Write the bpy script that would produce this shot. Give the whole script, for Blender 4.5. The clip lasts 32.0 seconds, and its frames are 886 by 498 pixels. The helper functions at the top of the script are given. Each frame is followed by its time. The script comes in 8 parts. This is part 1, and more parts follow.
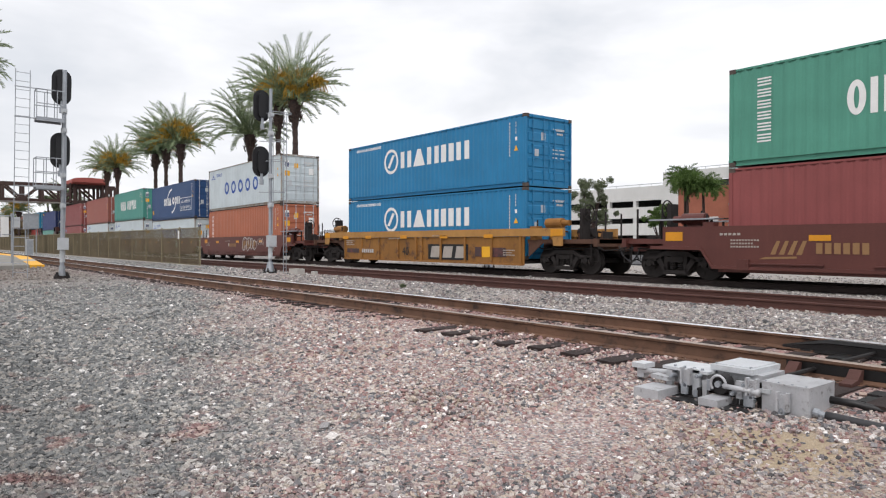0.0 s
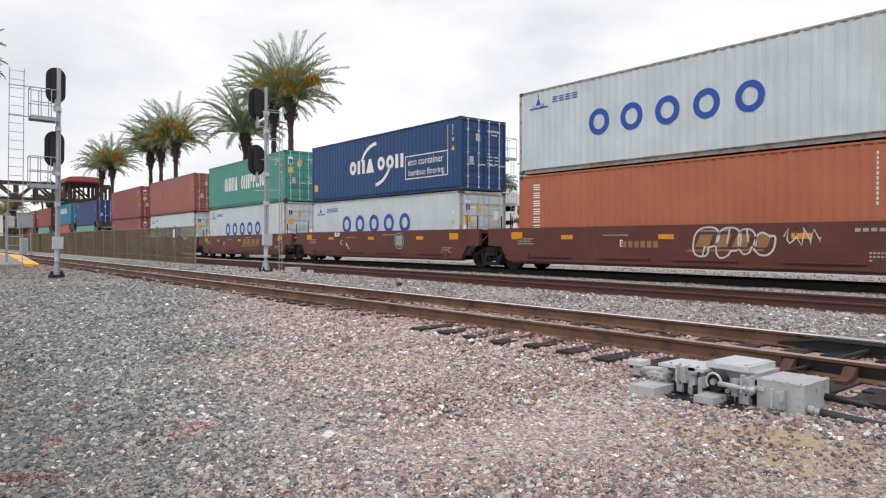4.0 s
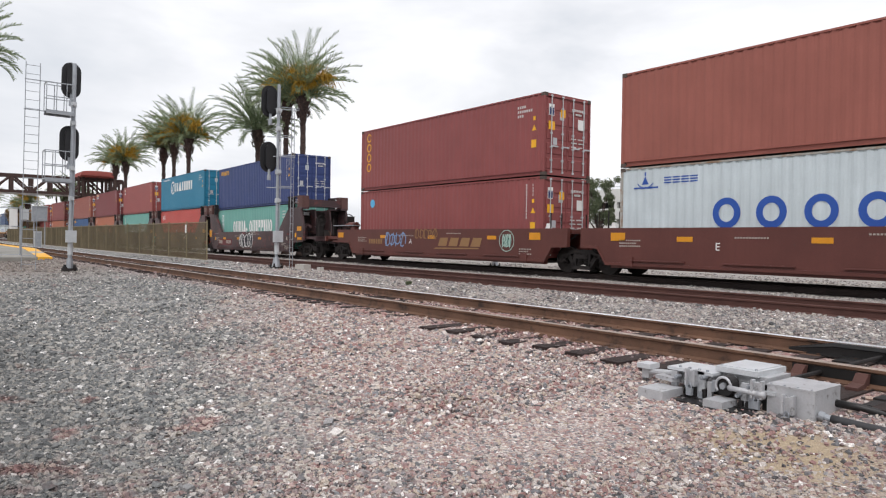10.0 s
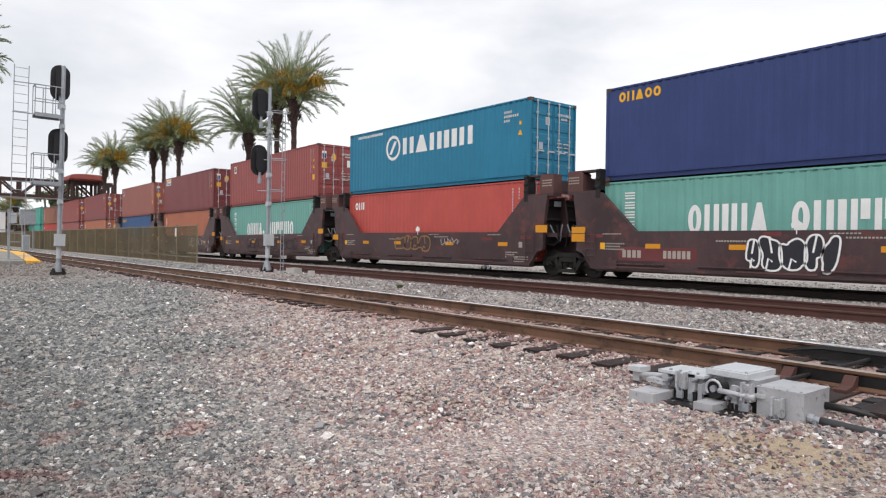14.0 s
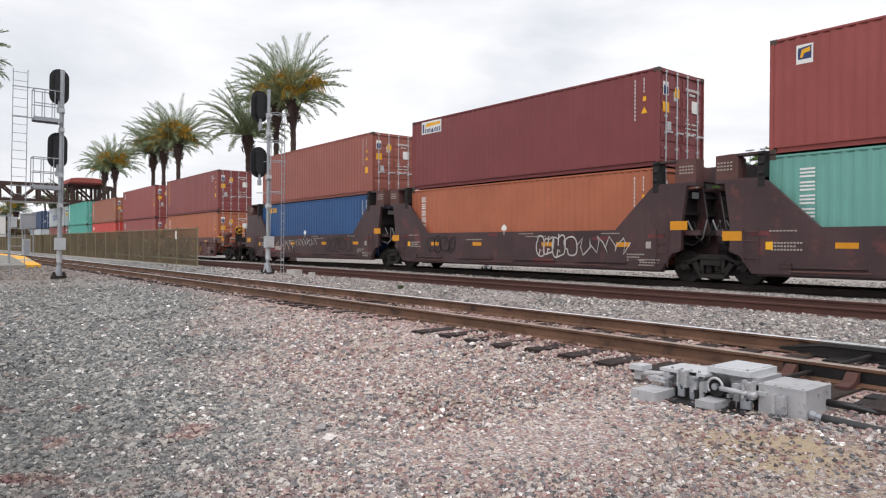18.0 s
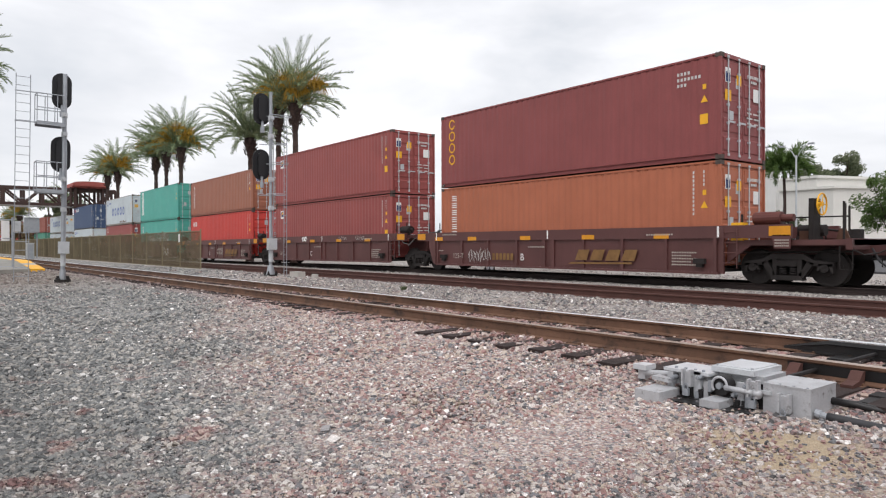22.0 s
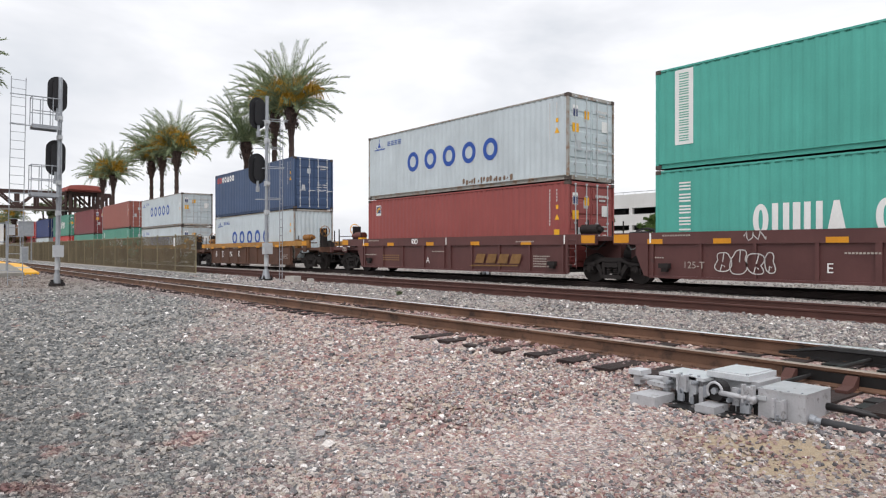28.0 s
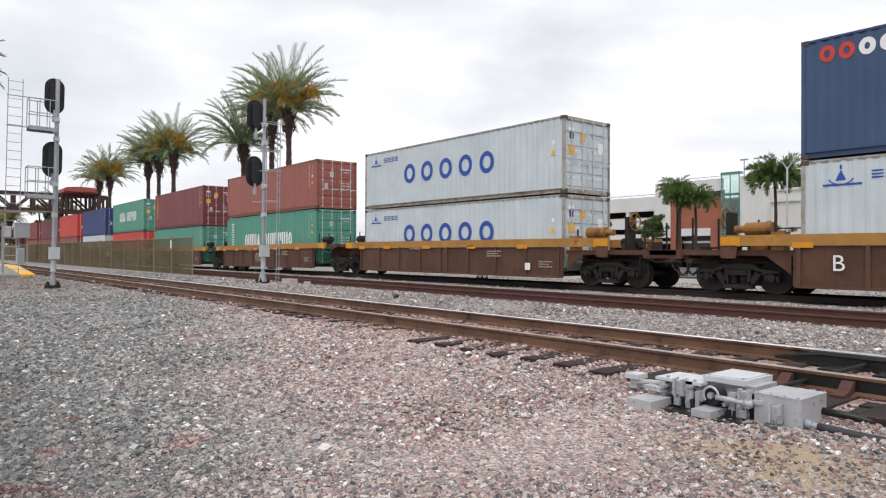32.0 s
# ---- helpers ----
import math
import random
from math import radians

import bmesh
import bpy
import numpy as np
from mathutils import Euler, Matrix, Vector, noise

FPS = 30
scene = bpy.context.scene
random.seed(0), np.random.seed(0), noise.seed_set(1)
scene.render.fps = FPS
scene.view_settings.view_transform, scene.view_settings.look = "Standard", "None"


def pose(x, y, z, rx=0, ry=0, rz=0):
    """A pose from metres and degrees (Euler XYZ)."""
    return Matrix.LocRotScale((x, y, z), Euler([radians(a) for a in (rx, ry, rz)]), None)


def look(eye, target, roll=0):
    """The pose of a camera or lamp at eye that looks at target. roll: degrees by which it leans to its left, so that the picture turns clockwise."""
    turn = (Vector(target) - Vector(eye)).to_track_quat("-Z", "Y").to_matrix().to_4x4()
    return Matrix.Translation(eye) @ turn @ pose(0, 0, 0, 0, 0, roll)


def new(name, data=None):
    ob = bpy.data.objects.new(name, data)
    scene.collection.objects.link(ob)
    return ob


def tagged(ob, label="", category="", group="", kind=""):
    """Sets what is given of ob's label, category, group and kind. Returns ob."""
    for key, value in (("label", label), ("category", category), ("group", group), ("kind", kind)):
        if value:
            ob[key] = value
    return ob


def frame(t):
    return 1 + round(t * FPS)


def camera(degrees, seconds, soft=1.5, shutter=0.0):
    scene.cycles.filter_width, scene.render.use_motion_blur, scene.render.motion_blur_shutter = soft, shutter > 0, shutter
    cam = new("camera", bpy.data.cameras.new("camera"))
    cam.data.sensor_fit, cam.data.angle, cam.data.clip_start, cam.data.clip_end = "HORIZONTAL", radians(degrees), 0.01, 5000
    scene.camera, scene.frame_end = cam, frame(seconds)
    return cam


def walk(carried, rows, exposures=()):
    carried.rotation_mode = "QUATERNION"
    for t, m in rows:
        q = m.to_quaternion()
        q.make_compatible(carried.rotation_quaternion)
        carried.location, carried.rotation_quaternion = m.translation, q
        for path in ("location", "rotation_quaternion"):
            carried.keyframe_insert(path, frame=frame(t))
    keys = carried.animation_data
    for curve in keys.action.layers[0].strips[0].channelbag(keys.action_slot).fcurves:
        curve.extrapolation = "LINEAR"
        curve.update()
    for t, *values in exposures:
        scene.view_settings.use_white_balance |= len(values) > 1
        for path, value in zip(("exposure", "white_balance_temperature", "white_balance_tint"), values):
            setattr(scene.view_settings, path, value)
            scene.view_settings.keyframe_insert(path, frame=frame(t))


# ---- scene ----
# Plan: x runs along the tracks (the train rolls towards +x), y away from the camera, z = 0 at the top of the rails.
EYE = Vector((0.0, 0.0, 1.05))
cam = camera(66.02, 32.0, soft=1.2)


def aim(turn, tilt, lean):
    """A hand-held pose: degrees to the left of +y, degrees up, degrees of lean."""
    a, b = radians(turn), radians(tilt)
    way = Vector((-math.sin(a) * math.cos(b), math.cos(a) * math.cos(b), math.sin(b)))
    return look(EYE, EYE + way * 20, lean)


walk(cam, [(t, aim(a, b, c)) for t, a, b, c in (
    (0, 51.437, -0.549, 0.084), (0.5, 51.376, -0.509, 0.017), (1, 51.365, -0.497, -0.108), (1.5, 51.296, -0.543, -0.200),
    (2, 51.176, -0.595, -0.396), (2.5, 51.155, -0.632, -0.442), (3, 51.104, -0.687, -0.380), (3.5, 51.029, -0.678, -0.241),
    (5.5, 51.508, -0.749, 0.629), (6, 51.555, -0.758, 0.483), (6.5, 51.582, -0.731, 0.683), (7, 51.633, -0.730, 0.761),
    (7.5, 51.729, -0.717, 0.747), (8, 51.866, -0.737, 0.583), (8.5, 51.993, -0.707, 0.837), (9, 52.011, -0.687, 1.028),
    (9.5, 51.996, -0.696, 0.995), (10, 51.943, -0.752, 0.843), (10.5, 51.852, -0.750, 0.761), (11, 51.751, -0.710, 0.854),
    (11.5, 51.612, -0.640, 0.730), (12, 51.562, -0.563, 0.850), (12.5, 51.502, -0.464, 1.052), (13, 51.407, -0.407, 1.107),
    (13.5, 51.317, -0.408, 0.876), (14, 51.214, -0.457, 0.817), (14.5, 51.102, -0.495, 0.714), (16.5, 51.178, -0.512, 0.438),
    (17, 51.241, -0.443, 0.416), (17.5, 51.264, -0.416, 0.330), (18, 51.241, -0.424, 0.300), (18.5, 51.206, -0.493, 0.302),
    (19, 51.190, -0.561, 0.053), (19.5, 51.291, -0.540, -0.048), (20, 51.302, -0.466, 0.112), (20.5, 51.282, -0.427, -0.097),
    (21, 51.322, -0.375, -0.110), (21.5, 51.411, -0.348, -0.119), (22, 51.477, -0.347, -0.127), (22.5, 51.542, -0.330, -0.094),
    (23, 51.539, -0.336, 0.091), (23.5, 51.456, -0.300, 0.029), (24, 51.386, -0.218, -0.083), (24.5, 51.346, -0.180, -0.153),
    (25, 51.256, -0.200, -0.259), (25.5, 51.178, -0.220, -0.178), (27.5, 51.160, -0.055, 0.129), (28, 51.124, 0.047, 0.027),
    (28.5, 51.101, 0.090, 0.178), (29, 51.054, 0.124, 0.262), (29.5, 50.973, 0.194, 0.388), (30, 50.972, 0.275, 0.260),
    (30.5, 50.984, 0.346, 0.265), (31, 51.022, 0.343, 0.264), (31.5, 50.917, 0.347, 0.160), (32, 50.875, 0.334, 0.257),
)])

# ---- world and sun: a bright overcast sky ----
world = bpy.data.worlds.new("overcast_sky")
scene.world = world
world.use_nodes = True
wn, wl = world.node_tree.nodes, world.node_tree.links
wn.clear()
SUN_UP, SUN_TURN = radians(56), radians(137)


def overcast():
    out = wn.new("ShaderNodeOutputWorld")
    bg = wn.new("ShaderNodeBackground")
    sky = wn.new("ShaderNodeTexSky")
    sky.sky_type, sky.sun_disc = "NISHITA", False
    sky.sun_elevation, sky.sun_rotation = SUN_UP, SUN_TURN
    sky.dust_density = 4.0
    tc = wn.new("ShaderNodeTexCoord")
    mp = wn.new("ShaderNodeMapping")
    mp.inputs["Scale"].default_value = (1.0, 1.0, 3.2)
    mp.inputs["Location"].default_value = (0.35, 0.1, 0.0)
    nz = wn.new("ShaderNodeTexNoise")
    nz.inputs["Scale"].default_value, nz.inputs["Detail"].default_value = 2.1, 5.0
    nz.inputs["Roughness"].default_value, nz.inputs["Distortion"].default_value = 0.52, 0.25
    ramp = wn.new("ShaderNodeValToRGB")
    ramp.color_ramp.elements[0].position, ramp.color_ramp.elements[0].color = 0.30, (0.60, 0.63, 0.68, 1)
    ramp.color_ramp.elements[1].position, ramp.color_ramp.elements[1].color = 0.62, (0.97, 0.97, 1.0, 1)
    mid = ramp.color_ramp.elements.new(0.46)
    mid.color = (0.775, 0.785, 0.82, 1)
    thin = wn.new("ShaderNodeMix")
    thin.data_type = "RGBA"
    thin.inputs["Factor"].default_value = 0.93
    dim = wn.new("ShaderNodeMix")
    dim.data_type, dim.blend_type = "RGBA", "MULTIPLY"
    dim.inputs["Factor"].default_value = 1.0
    dim.inputs["B"].default_value = (0.1, 0.1, 0.1, 1)
    wl.new(tc.outputs["Generated"], mp.inputs["Vector"])
    wl.new(mp.outputs["Vector"], nz.inputs["Vector"])
    wl.new(nz.outputs["Fac"], ramp.inputs["Fac"])
    wl.new(sky.outputs["Color"], dim.inputs["A"])
    wl.new(dim.outputs["Result"], thin.inputs["A"])
    wl.new(ramp.outputs["Color"], thin.inputs["B"])
    wl.new(thin.outputs["Result"], bg.inputs["Color"])
    bg.inputs["Strength"].default_value = 1.0
    wl.new(bg.outputs["Background"], out.inputs["Surface"])


overcast()
sun_data = bpy.data.lights.new("sun", "SUN")
sun_data.energy, sun_data.angle, sun_data.color = 1.42, radians(50), (1.0, 0.955, 0.96)
sun = new("sun", sun_data)
sun.matrix_world = look((14, -15, 30), (0, 0, 0))
scene.view_settings.exposure = 0.27


# ---- materials ----
def nodes_of(name):
    m = bpy.data.materials.new(name)
    m.use_nodes = True
    nt = m.node_tree
    return m, nt.nodes, nt.links, nt.nodes["Principled BSDF"]


def rgb(c, k=1.0):
    return (min(c[0] * k, 1), min(c[1] * k, 1), min(c[2] * k, 1), 1)


def noise_node(n, l, vec, scale, detail=4.0, rough=0.55, w=None):
    t = n.new("ShaderNodeTexNoise")
    t.inputs["Scale"].default_value, t.inputs["Detail"].default_value, t.inputs["Roughness"].default_value = scale, detail, rough
    l.new(vec, t.inputs["Vector"])
    if w is not None:
        t.noise_dimensions = "4D"
        l.new(w, t.inputs["W"])
    return t


def ramp_node(n, l, fac, stops):
    r = n.new("ShaderNodeValToRGB")
    e = r.color_ramp.elements
    e[0].position, e[0].color = stops[0]
    e[1].position, e[1].color = stops[-1]
    for p, c in stops[1:-1]:
        k = e.new(p)
        k.color = c
    l.new(fac, r.inputs["Fac"])
    return r


def mix_node(n, l, fac, a, b, blend="MIX"):
    m = n.new("ShaderNodeMix")
    m.data_type, m.blend_type = "RGBA", blend
    for sock, v in (("Factor", fac), ("A", a), ("B", b)):
        if hasattr(v, "is_linked"):
            l.new(v, m.inputs[sock])
        else:
            m.inputs[sock].default_value = v
    return m.outputs["Result"]


def stretched(n, l, vec, sx, sy, sz):
    mp = n.new("ShaderNodeMapping")
    mp.inputs["Scale"].default_value = (sx, sy, sz)
    l.new(vec, mp.inputs["Vector"])
    return mp.outputs["Vector"]


def surface(name, base, rough=0.6, metal=0.0, var=0.12, scale=2.0, grain=60.0, bump=0.15, stain=None, stain_amount=0.35, streak=0.0, spec=0.4, dust=0.0):
    """A worn surface: broad patches, fine grain, stains of another colour and streaks that run down."""
    m, n, l, p = nodes_of(name)
    tc = n.new("ShaderNodeTexCoord")
    oi = n.new("ShaderNodeObjectInfo")
    vec = tc.outputs["Object"]
    w = n.new("ShaderNodeMath")
    w.operation = "MULTIPLY"
    w.inputs[1].default_value = 37.0
    l.new(oi.outputs["Random"], w.inputs[0])
    broad = noise_node(n, l, vec, scale, 5.0, 0.6, w.outputs[0])
    col = ramp_node(n, l, broad.outputs["Fac"], [(0.3, rgb(base, 1 - var)), (0.7, rgb(base, 1 + var))]).outputs["Color"]
    fine = noise_node(n, l, vec, grain, 3.0, 0.6)
    g = ramp_node(n, l, fine.outputs["Fac"], [(0.25, (0.86, 0.86, 0.86, 1)), (0.75, (1.08, 1.08, 1.08, 1))]).outputs["Color"]
    col = mix_node(n, l, 0.8, col, g, "MULTIPLY")
    if streak:
        sv = stretched(n, l, vec, 5.0, 5.0, 0.35)
        st = noise_node(n, l, sv, 1.6, 4.0, 0.6, w.outputs[0])
        sr = ramp_node(n, l, st.outputs["Fac"], [(0.35, (0, 0, 0, 1)), (0.75, (1, 1, 1, 1))]).outputs["Color"]
        sm = mix_node(n, l, streak, (0, 0, 0, 1), sr)
        col = mix_node(n, l, sm, col, rgb(base, 0.62))
    if stain:
        sn = noise_node(n, l, vec, scale * 2.6, 6.0, 0.68, w.outputs[0])
        s0 = 0.74 - 0.22 * stain_amount
        sf = ramp_node(n, l, sn.outputs["Fac"], [(s0, (0, 0, 0, 1)), (s0 + 0.13, (1, 1, 1, 1))]).outputs["Color"]
        col = mix_node(n, l, sf, col, (*stain, 1))
    l.new(col, p.inputs["Base Color"])
    p.inputs["Roughness"].default_value, p.inputs["Metallic"].default_value = rough, metal
    p.inputs["Specular IOR Level"].default_value = spec
    # a film of dust that catches the light at a slant
    p.inputs["Sheen Weight"].default_value, p.inputs["Sheen Roughness"].default_value = dust, 0.30
    p.inputs["Sheen Tint"].default_value = (1.0, 0.97, 0.95, 1)
    if bump:
        b = n.new("ShaderNodeBump")
        b.inputs["Strength"].default_value, b.inputs["Distance"].default_value = bump, 0.01
        l.new(fine.outputs["Fac"], b.inputs["Height"])
        l.new(b.outputs["Normal"], p.inputs["Normal"])
    return m


RUST = (0.13, 0.055, 0.03)


def paint(name, base, rusty=0.2, rough=0.48, streak=0.25):
    return surface(name, tuple(1.20 * v for v in base), rough, 0.0, 0.09, 0.9, 50.0, 0.06, RUST, rusty, streak, 0.28, 0.03)


def stone_material(name, far=False):
    """Ballast: grey, pink and pale stones, each its own shade; tones drift over the ground."""
    m, n, l, p = nodes_of(name)
    geo = n.new("ShaderNodeNewGeometry")
    vec = geo.outputs["Position"]
    if far:
        vo = n.new("ShaderNodeTexVoronoi")
        vo.inputs["Scale"].default_value = 58.0
        l.new(vec, vo.inputs["Vector"])
        sep = n.new("ShaderNodeSeparateColor")
        l.new(vo.outputs["Color"], sep.inputs["Color"])
        pick = sep.outputs["Red"]
    else:
        pick = geo.outputs["Random Per Island"]
    grey = ramp_node(n, l, pick, [(0.0, (0.105, 0.11, 0.112, 1)), (0.3, (0.182, 0.192, 0.190, 1)), (0.6, (0.255, 0.264, 0.256, 1)), (0.8, (0.335, 0.325, 0.295, 1)), (0.92, (0.40, 0.39, 0.36, 1)), (0.975, (0.46, 0.455, 0.43, 1)), (1.0, (0.85, 0.84, 0.82, 1))]).outputs["Color"]
    pink = ramp_node(n, l, pick, [(0.0, (0.085, 0.08, 0.08, 1)), (0.12, (0.20, 0.205, 0.215, 1)), (0.22, (0.31, 0.175, 0.158, 1)), (0.32, (0.36, 0.225, 0.205, 1)), (0.44, (0.31, 0.315, 0.32, 1)), (0.58, (0.44, 0.315, 0.285, 1)), (0.72, (0.48, 0.405, 0.325, 1)), (0.85, (0.52, 0.475, 0.435, 1)), (0.96, (0.60, 0.555, 0.52, 1)), (1.0, (0.90, 0.88, 0.85, 1))]).outputs["Color"]
    zone = noise_node(n, l, vec, 0.45, 3.0, 0.5)
    sx = n.new("ShaderNodeSeparateXYZ")
    l.new(vec, sx.inputs["Vector"])
    # the grey spread lies away from the track, towards the signal mast
    side = n.new("ShaderNodeMath")
    side.operation = "MULTIPLY_ADD"
    side.inputs[1].default_value, side.inputs[2].default_value = 0.26, -0.091
    l.new(sx.outputs["Y"], side.inputs[0])
    along = n.new("ShaderNodeMath")
    along.operation = "MULTIPLY_ADD"
    along.inputs[1].default_value = 0.094
    l.new(sx.outputs["X"], along.inputs[0])
    l.new(side.outputs[0], along.inputs[2])
    tot = n.new("ShaderNodeMath")
    tot.operation = "MULTIPLY_ADD"
    tot.inputs[1].default_value = 0.9
    l.new(zone.outputs["Fac"], tot.inputs[0])
    l.new(along.outputs[0], tot.inputs[2])
    mixed = noise_node(n, l, vec, 6.0, 3.0, 0.6)
    more = n.new("ShaderNodeMath")
    more.operation = "MULTIPLY_ADD"
    more.inputs[1].default_value = 1.0
    l.new(mixed.outputs["Fac"], more.inputs[0])
    lift = n.new("ShaderNodeMath")
    lift.operation = "SUBTRACT"
    lift.inputs[1].default_value = 0.5
    l.new(tot.outputs[0], lift.inputs[0])
    l.new(lift.outputs[0], more.inputs[2])
    zf = ramp_node(n, l, more.outputs[0], [(0.22, (0, 0, 0, 1)), (0.70, (0.84, 0.84, 0.84, 1))]).outputs["Color"]
    # between the tracks the stone is grey again
    strip = n.new("ShaderNodeMapRange")
    strip.inputs["From Min"].default_value, strip.inputs["From Max"].default_value = 7.9, 9.3
    strip.inputs["To Min"].default_value, strip.inputs["To Max"].default_value = 1.0, 0.36
    l.new(sx.outputs["Y"], strip.inputs["Value"])
    zf = mix_node(n, l, 1.0, zf, strip.outputs["Result"], "MULTIPLY")
    # reddish spills lie here and there among the grey
    spill = noise_node(n, l, vec, 1.9, 4.0, 0.6)
    sf = ramp_node(n, l, spill.outputs["Fac"], [(0.60, (0, 0, 0, 1)), (0.70, (0.62, 0.62, 0.62, 1))]).outputs["Color"]
    rust = ramp_node(n, l, pick, [(0.0, (0.10, 0.06, 0.055, 1)), (0.5, (0.29, 0.115, 0.105, 1)), (1.0, (0.45, 0.33, 0.28, 1))]).outputs["Color"]
    grey = mix_node(n, l, sf, grey, rust)
    col = mix_node(n, l, zf, grey, pink)
    # brake dust and rust redden the stones beside the near rail
    dust = n.new("ShaderNodeMapRange")
    dust.inputs["From Min"].default_value, dust.inputs["From Max"].default_value, dust.inputs["To Max"].default_value = 5.5, 6.3, 0.42
    l.new(sx.outputs["Y"], dust.inputs["Value"])
    past = n.new("ShaderNodeMapRange")
    past.inputs["From Min"].default_value, past.inputs["From Max"].default_value = 8.4, 8.0
    l.new(sx.outputs["Y"], past.inputs["Value"])
    col = mix_node(n, l, mix_node(n, l, 1.0, dust.outputs["Result"], past.outputs["Result"], "MULTIPLY"), col, rust)
    # stone darkens towards both near corners, with lens falloff painted in
    left_falloff = n.new("ShaderNodeMapRange")
    left_falloff.inputs["From Min"].default_value, left_falloff.inputs["From Max"].default_value = 0.2, 1.7
    left_falloff.inputs["To Min"].default_value, left_falloff.inputs["To Max"].default_value = 0.66, 1.07
    l.new(sx.outputs["Y"], left_falloff.inputs["Value"])
    right_falloff = n.new("ShaderNodeMapRange")
    right_falloff.inputs["From Min"].default_value, right_falloff.inputs["From Max"].default_value = -3.4, -1.0
    right_falloff.inputs["To Min"].default_value, right_falloff.inputs["To Max"].default_value = 1.0, 0.72
    l.new(sx.outputs["X"], right_falloff.inputs["Value"])
    # trodden brown dirt round the tall mast, short of the near track
    dirt, verge = n.new("ShaderNodeMapRange"), n.new("ShaderNodeMapRange")
    for node, a, b, c, sock in ((dirt, -21.0, -30.0, 0.50, "X"), (verge, 6.3, 5.6, 1.0, "Y")):
        node.inputs["From Min"].default_value, node.inputs["From Max"].default_value, node.inputs["To Max"].default_value = a, b, c
        l.new(sx.outputs[sock], node.inputs["Value"])
    col = mix_node(n, l, mix_node(n, l, 1.0, dirt.outputs["Result"], verge.outputs["Result"], "MULTIPLY"), col, (0.215, 0.165, 0.132, 1))
    for tone in (left_falloff, right_falloff):
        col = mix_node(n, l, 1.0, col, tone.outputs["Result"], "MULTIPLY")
    # beyond the train the ground is a paler, washed gravel
    pale = n.new("ShaderNodeMapRange")
    pale.inputs["From Min"].default_value, pale.inputs["From Max"].default_value = 12.6, 15.5
    pale.inputs["To Max"].default_value = 0.48
    l.new(sx.outputs["Y"], pale.inputs["Value"])
    col = mix_node(n, l, pale.outputs["Result"], col, (0.40, 0.385, 0.36, 1))
    if far:
        patch = noise_node(n, l, vec, 0.9, 4.0, 0.6)
        pf = ramp_node(n, l, patch.outputs["Fac"], [(0.50, (0.0, 0.0, 0.0, 1)), (0.68, (0.85, 0.85, 0.85, 1))]).outputs["Color"]
        pf = mix_node(n, l, 1.0, pf, zf, "MULTIPLY")
        # the trodden sandy spot beside the switch machine
        away = n.new("ShaderNodeVectorMath")
        away.operation = "DISTANCE"
        away.inputs[1].default_value = (-2.15, 4.45, -0.3)
        l.new(vec, away.inputs[0])
        spot = ramp_node(n, l, away.outputs["Value"], [(0.35, (0.85, 0.85, 0.85, 1)), (0.95, (0, 0, 0, 1))]).outputs["Color"]
        pf = mix_node(n, l, 1.0, pf, spot, "LIGHTEN")
        col = mix_node(n, l, pf, col, (0.40, 0.325, 0.215, 1))
    speck = noise_node(n, l, vec, 120.0, 3.0, 0.6)
    sp = ramp_node(n, l, speck.outputs["Fac"], [(0.25, (0.50, 0.50, 0.50, 1)), (0.75, (1.36, 1.36, 1.36, 1))]).outputs["Color"]
    col = mix_node(n, l, 1.0, col, sp, "MULTIPLY")
    col = mix_node(n, l, 1.0, col, (1.02, 0.996, 0.996, 1), "MULTIPLY")
    l.new(col, p.inputs["Base Color"])
    p.inputs["Roughness"].default_value = 0.9
    p.inputs["Specular IOR Level"].default_value = 0.2
    b = n.new("ShaderNodeBump")
    b.inputs["Strength"].default_value, b.inputs["Distance"].default_value = (0.8, 0.012) if far else (0.4, 0.006)
    if far:
        l.new(vo.outputs["Distance"], b.inputs["Height"])
        b.invert = True
    else:
        l.new(speck.outputs["Fac"], b.inputs["Height"])
    l.new(b.outputs["Normal"], p.inputs["Normal"])
    return m


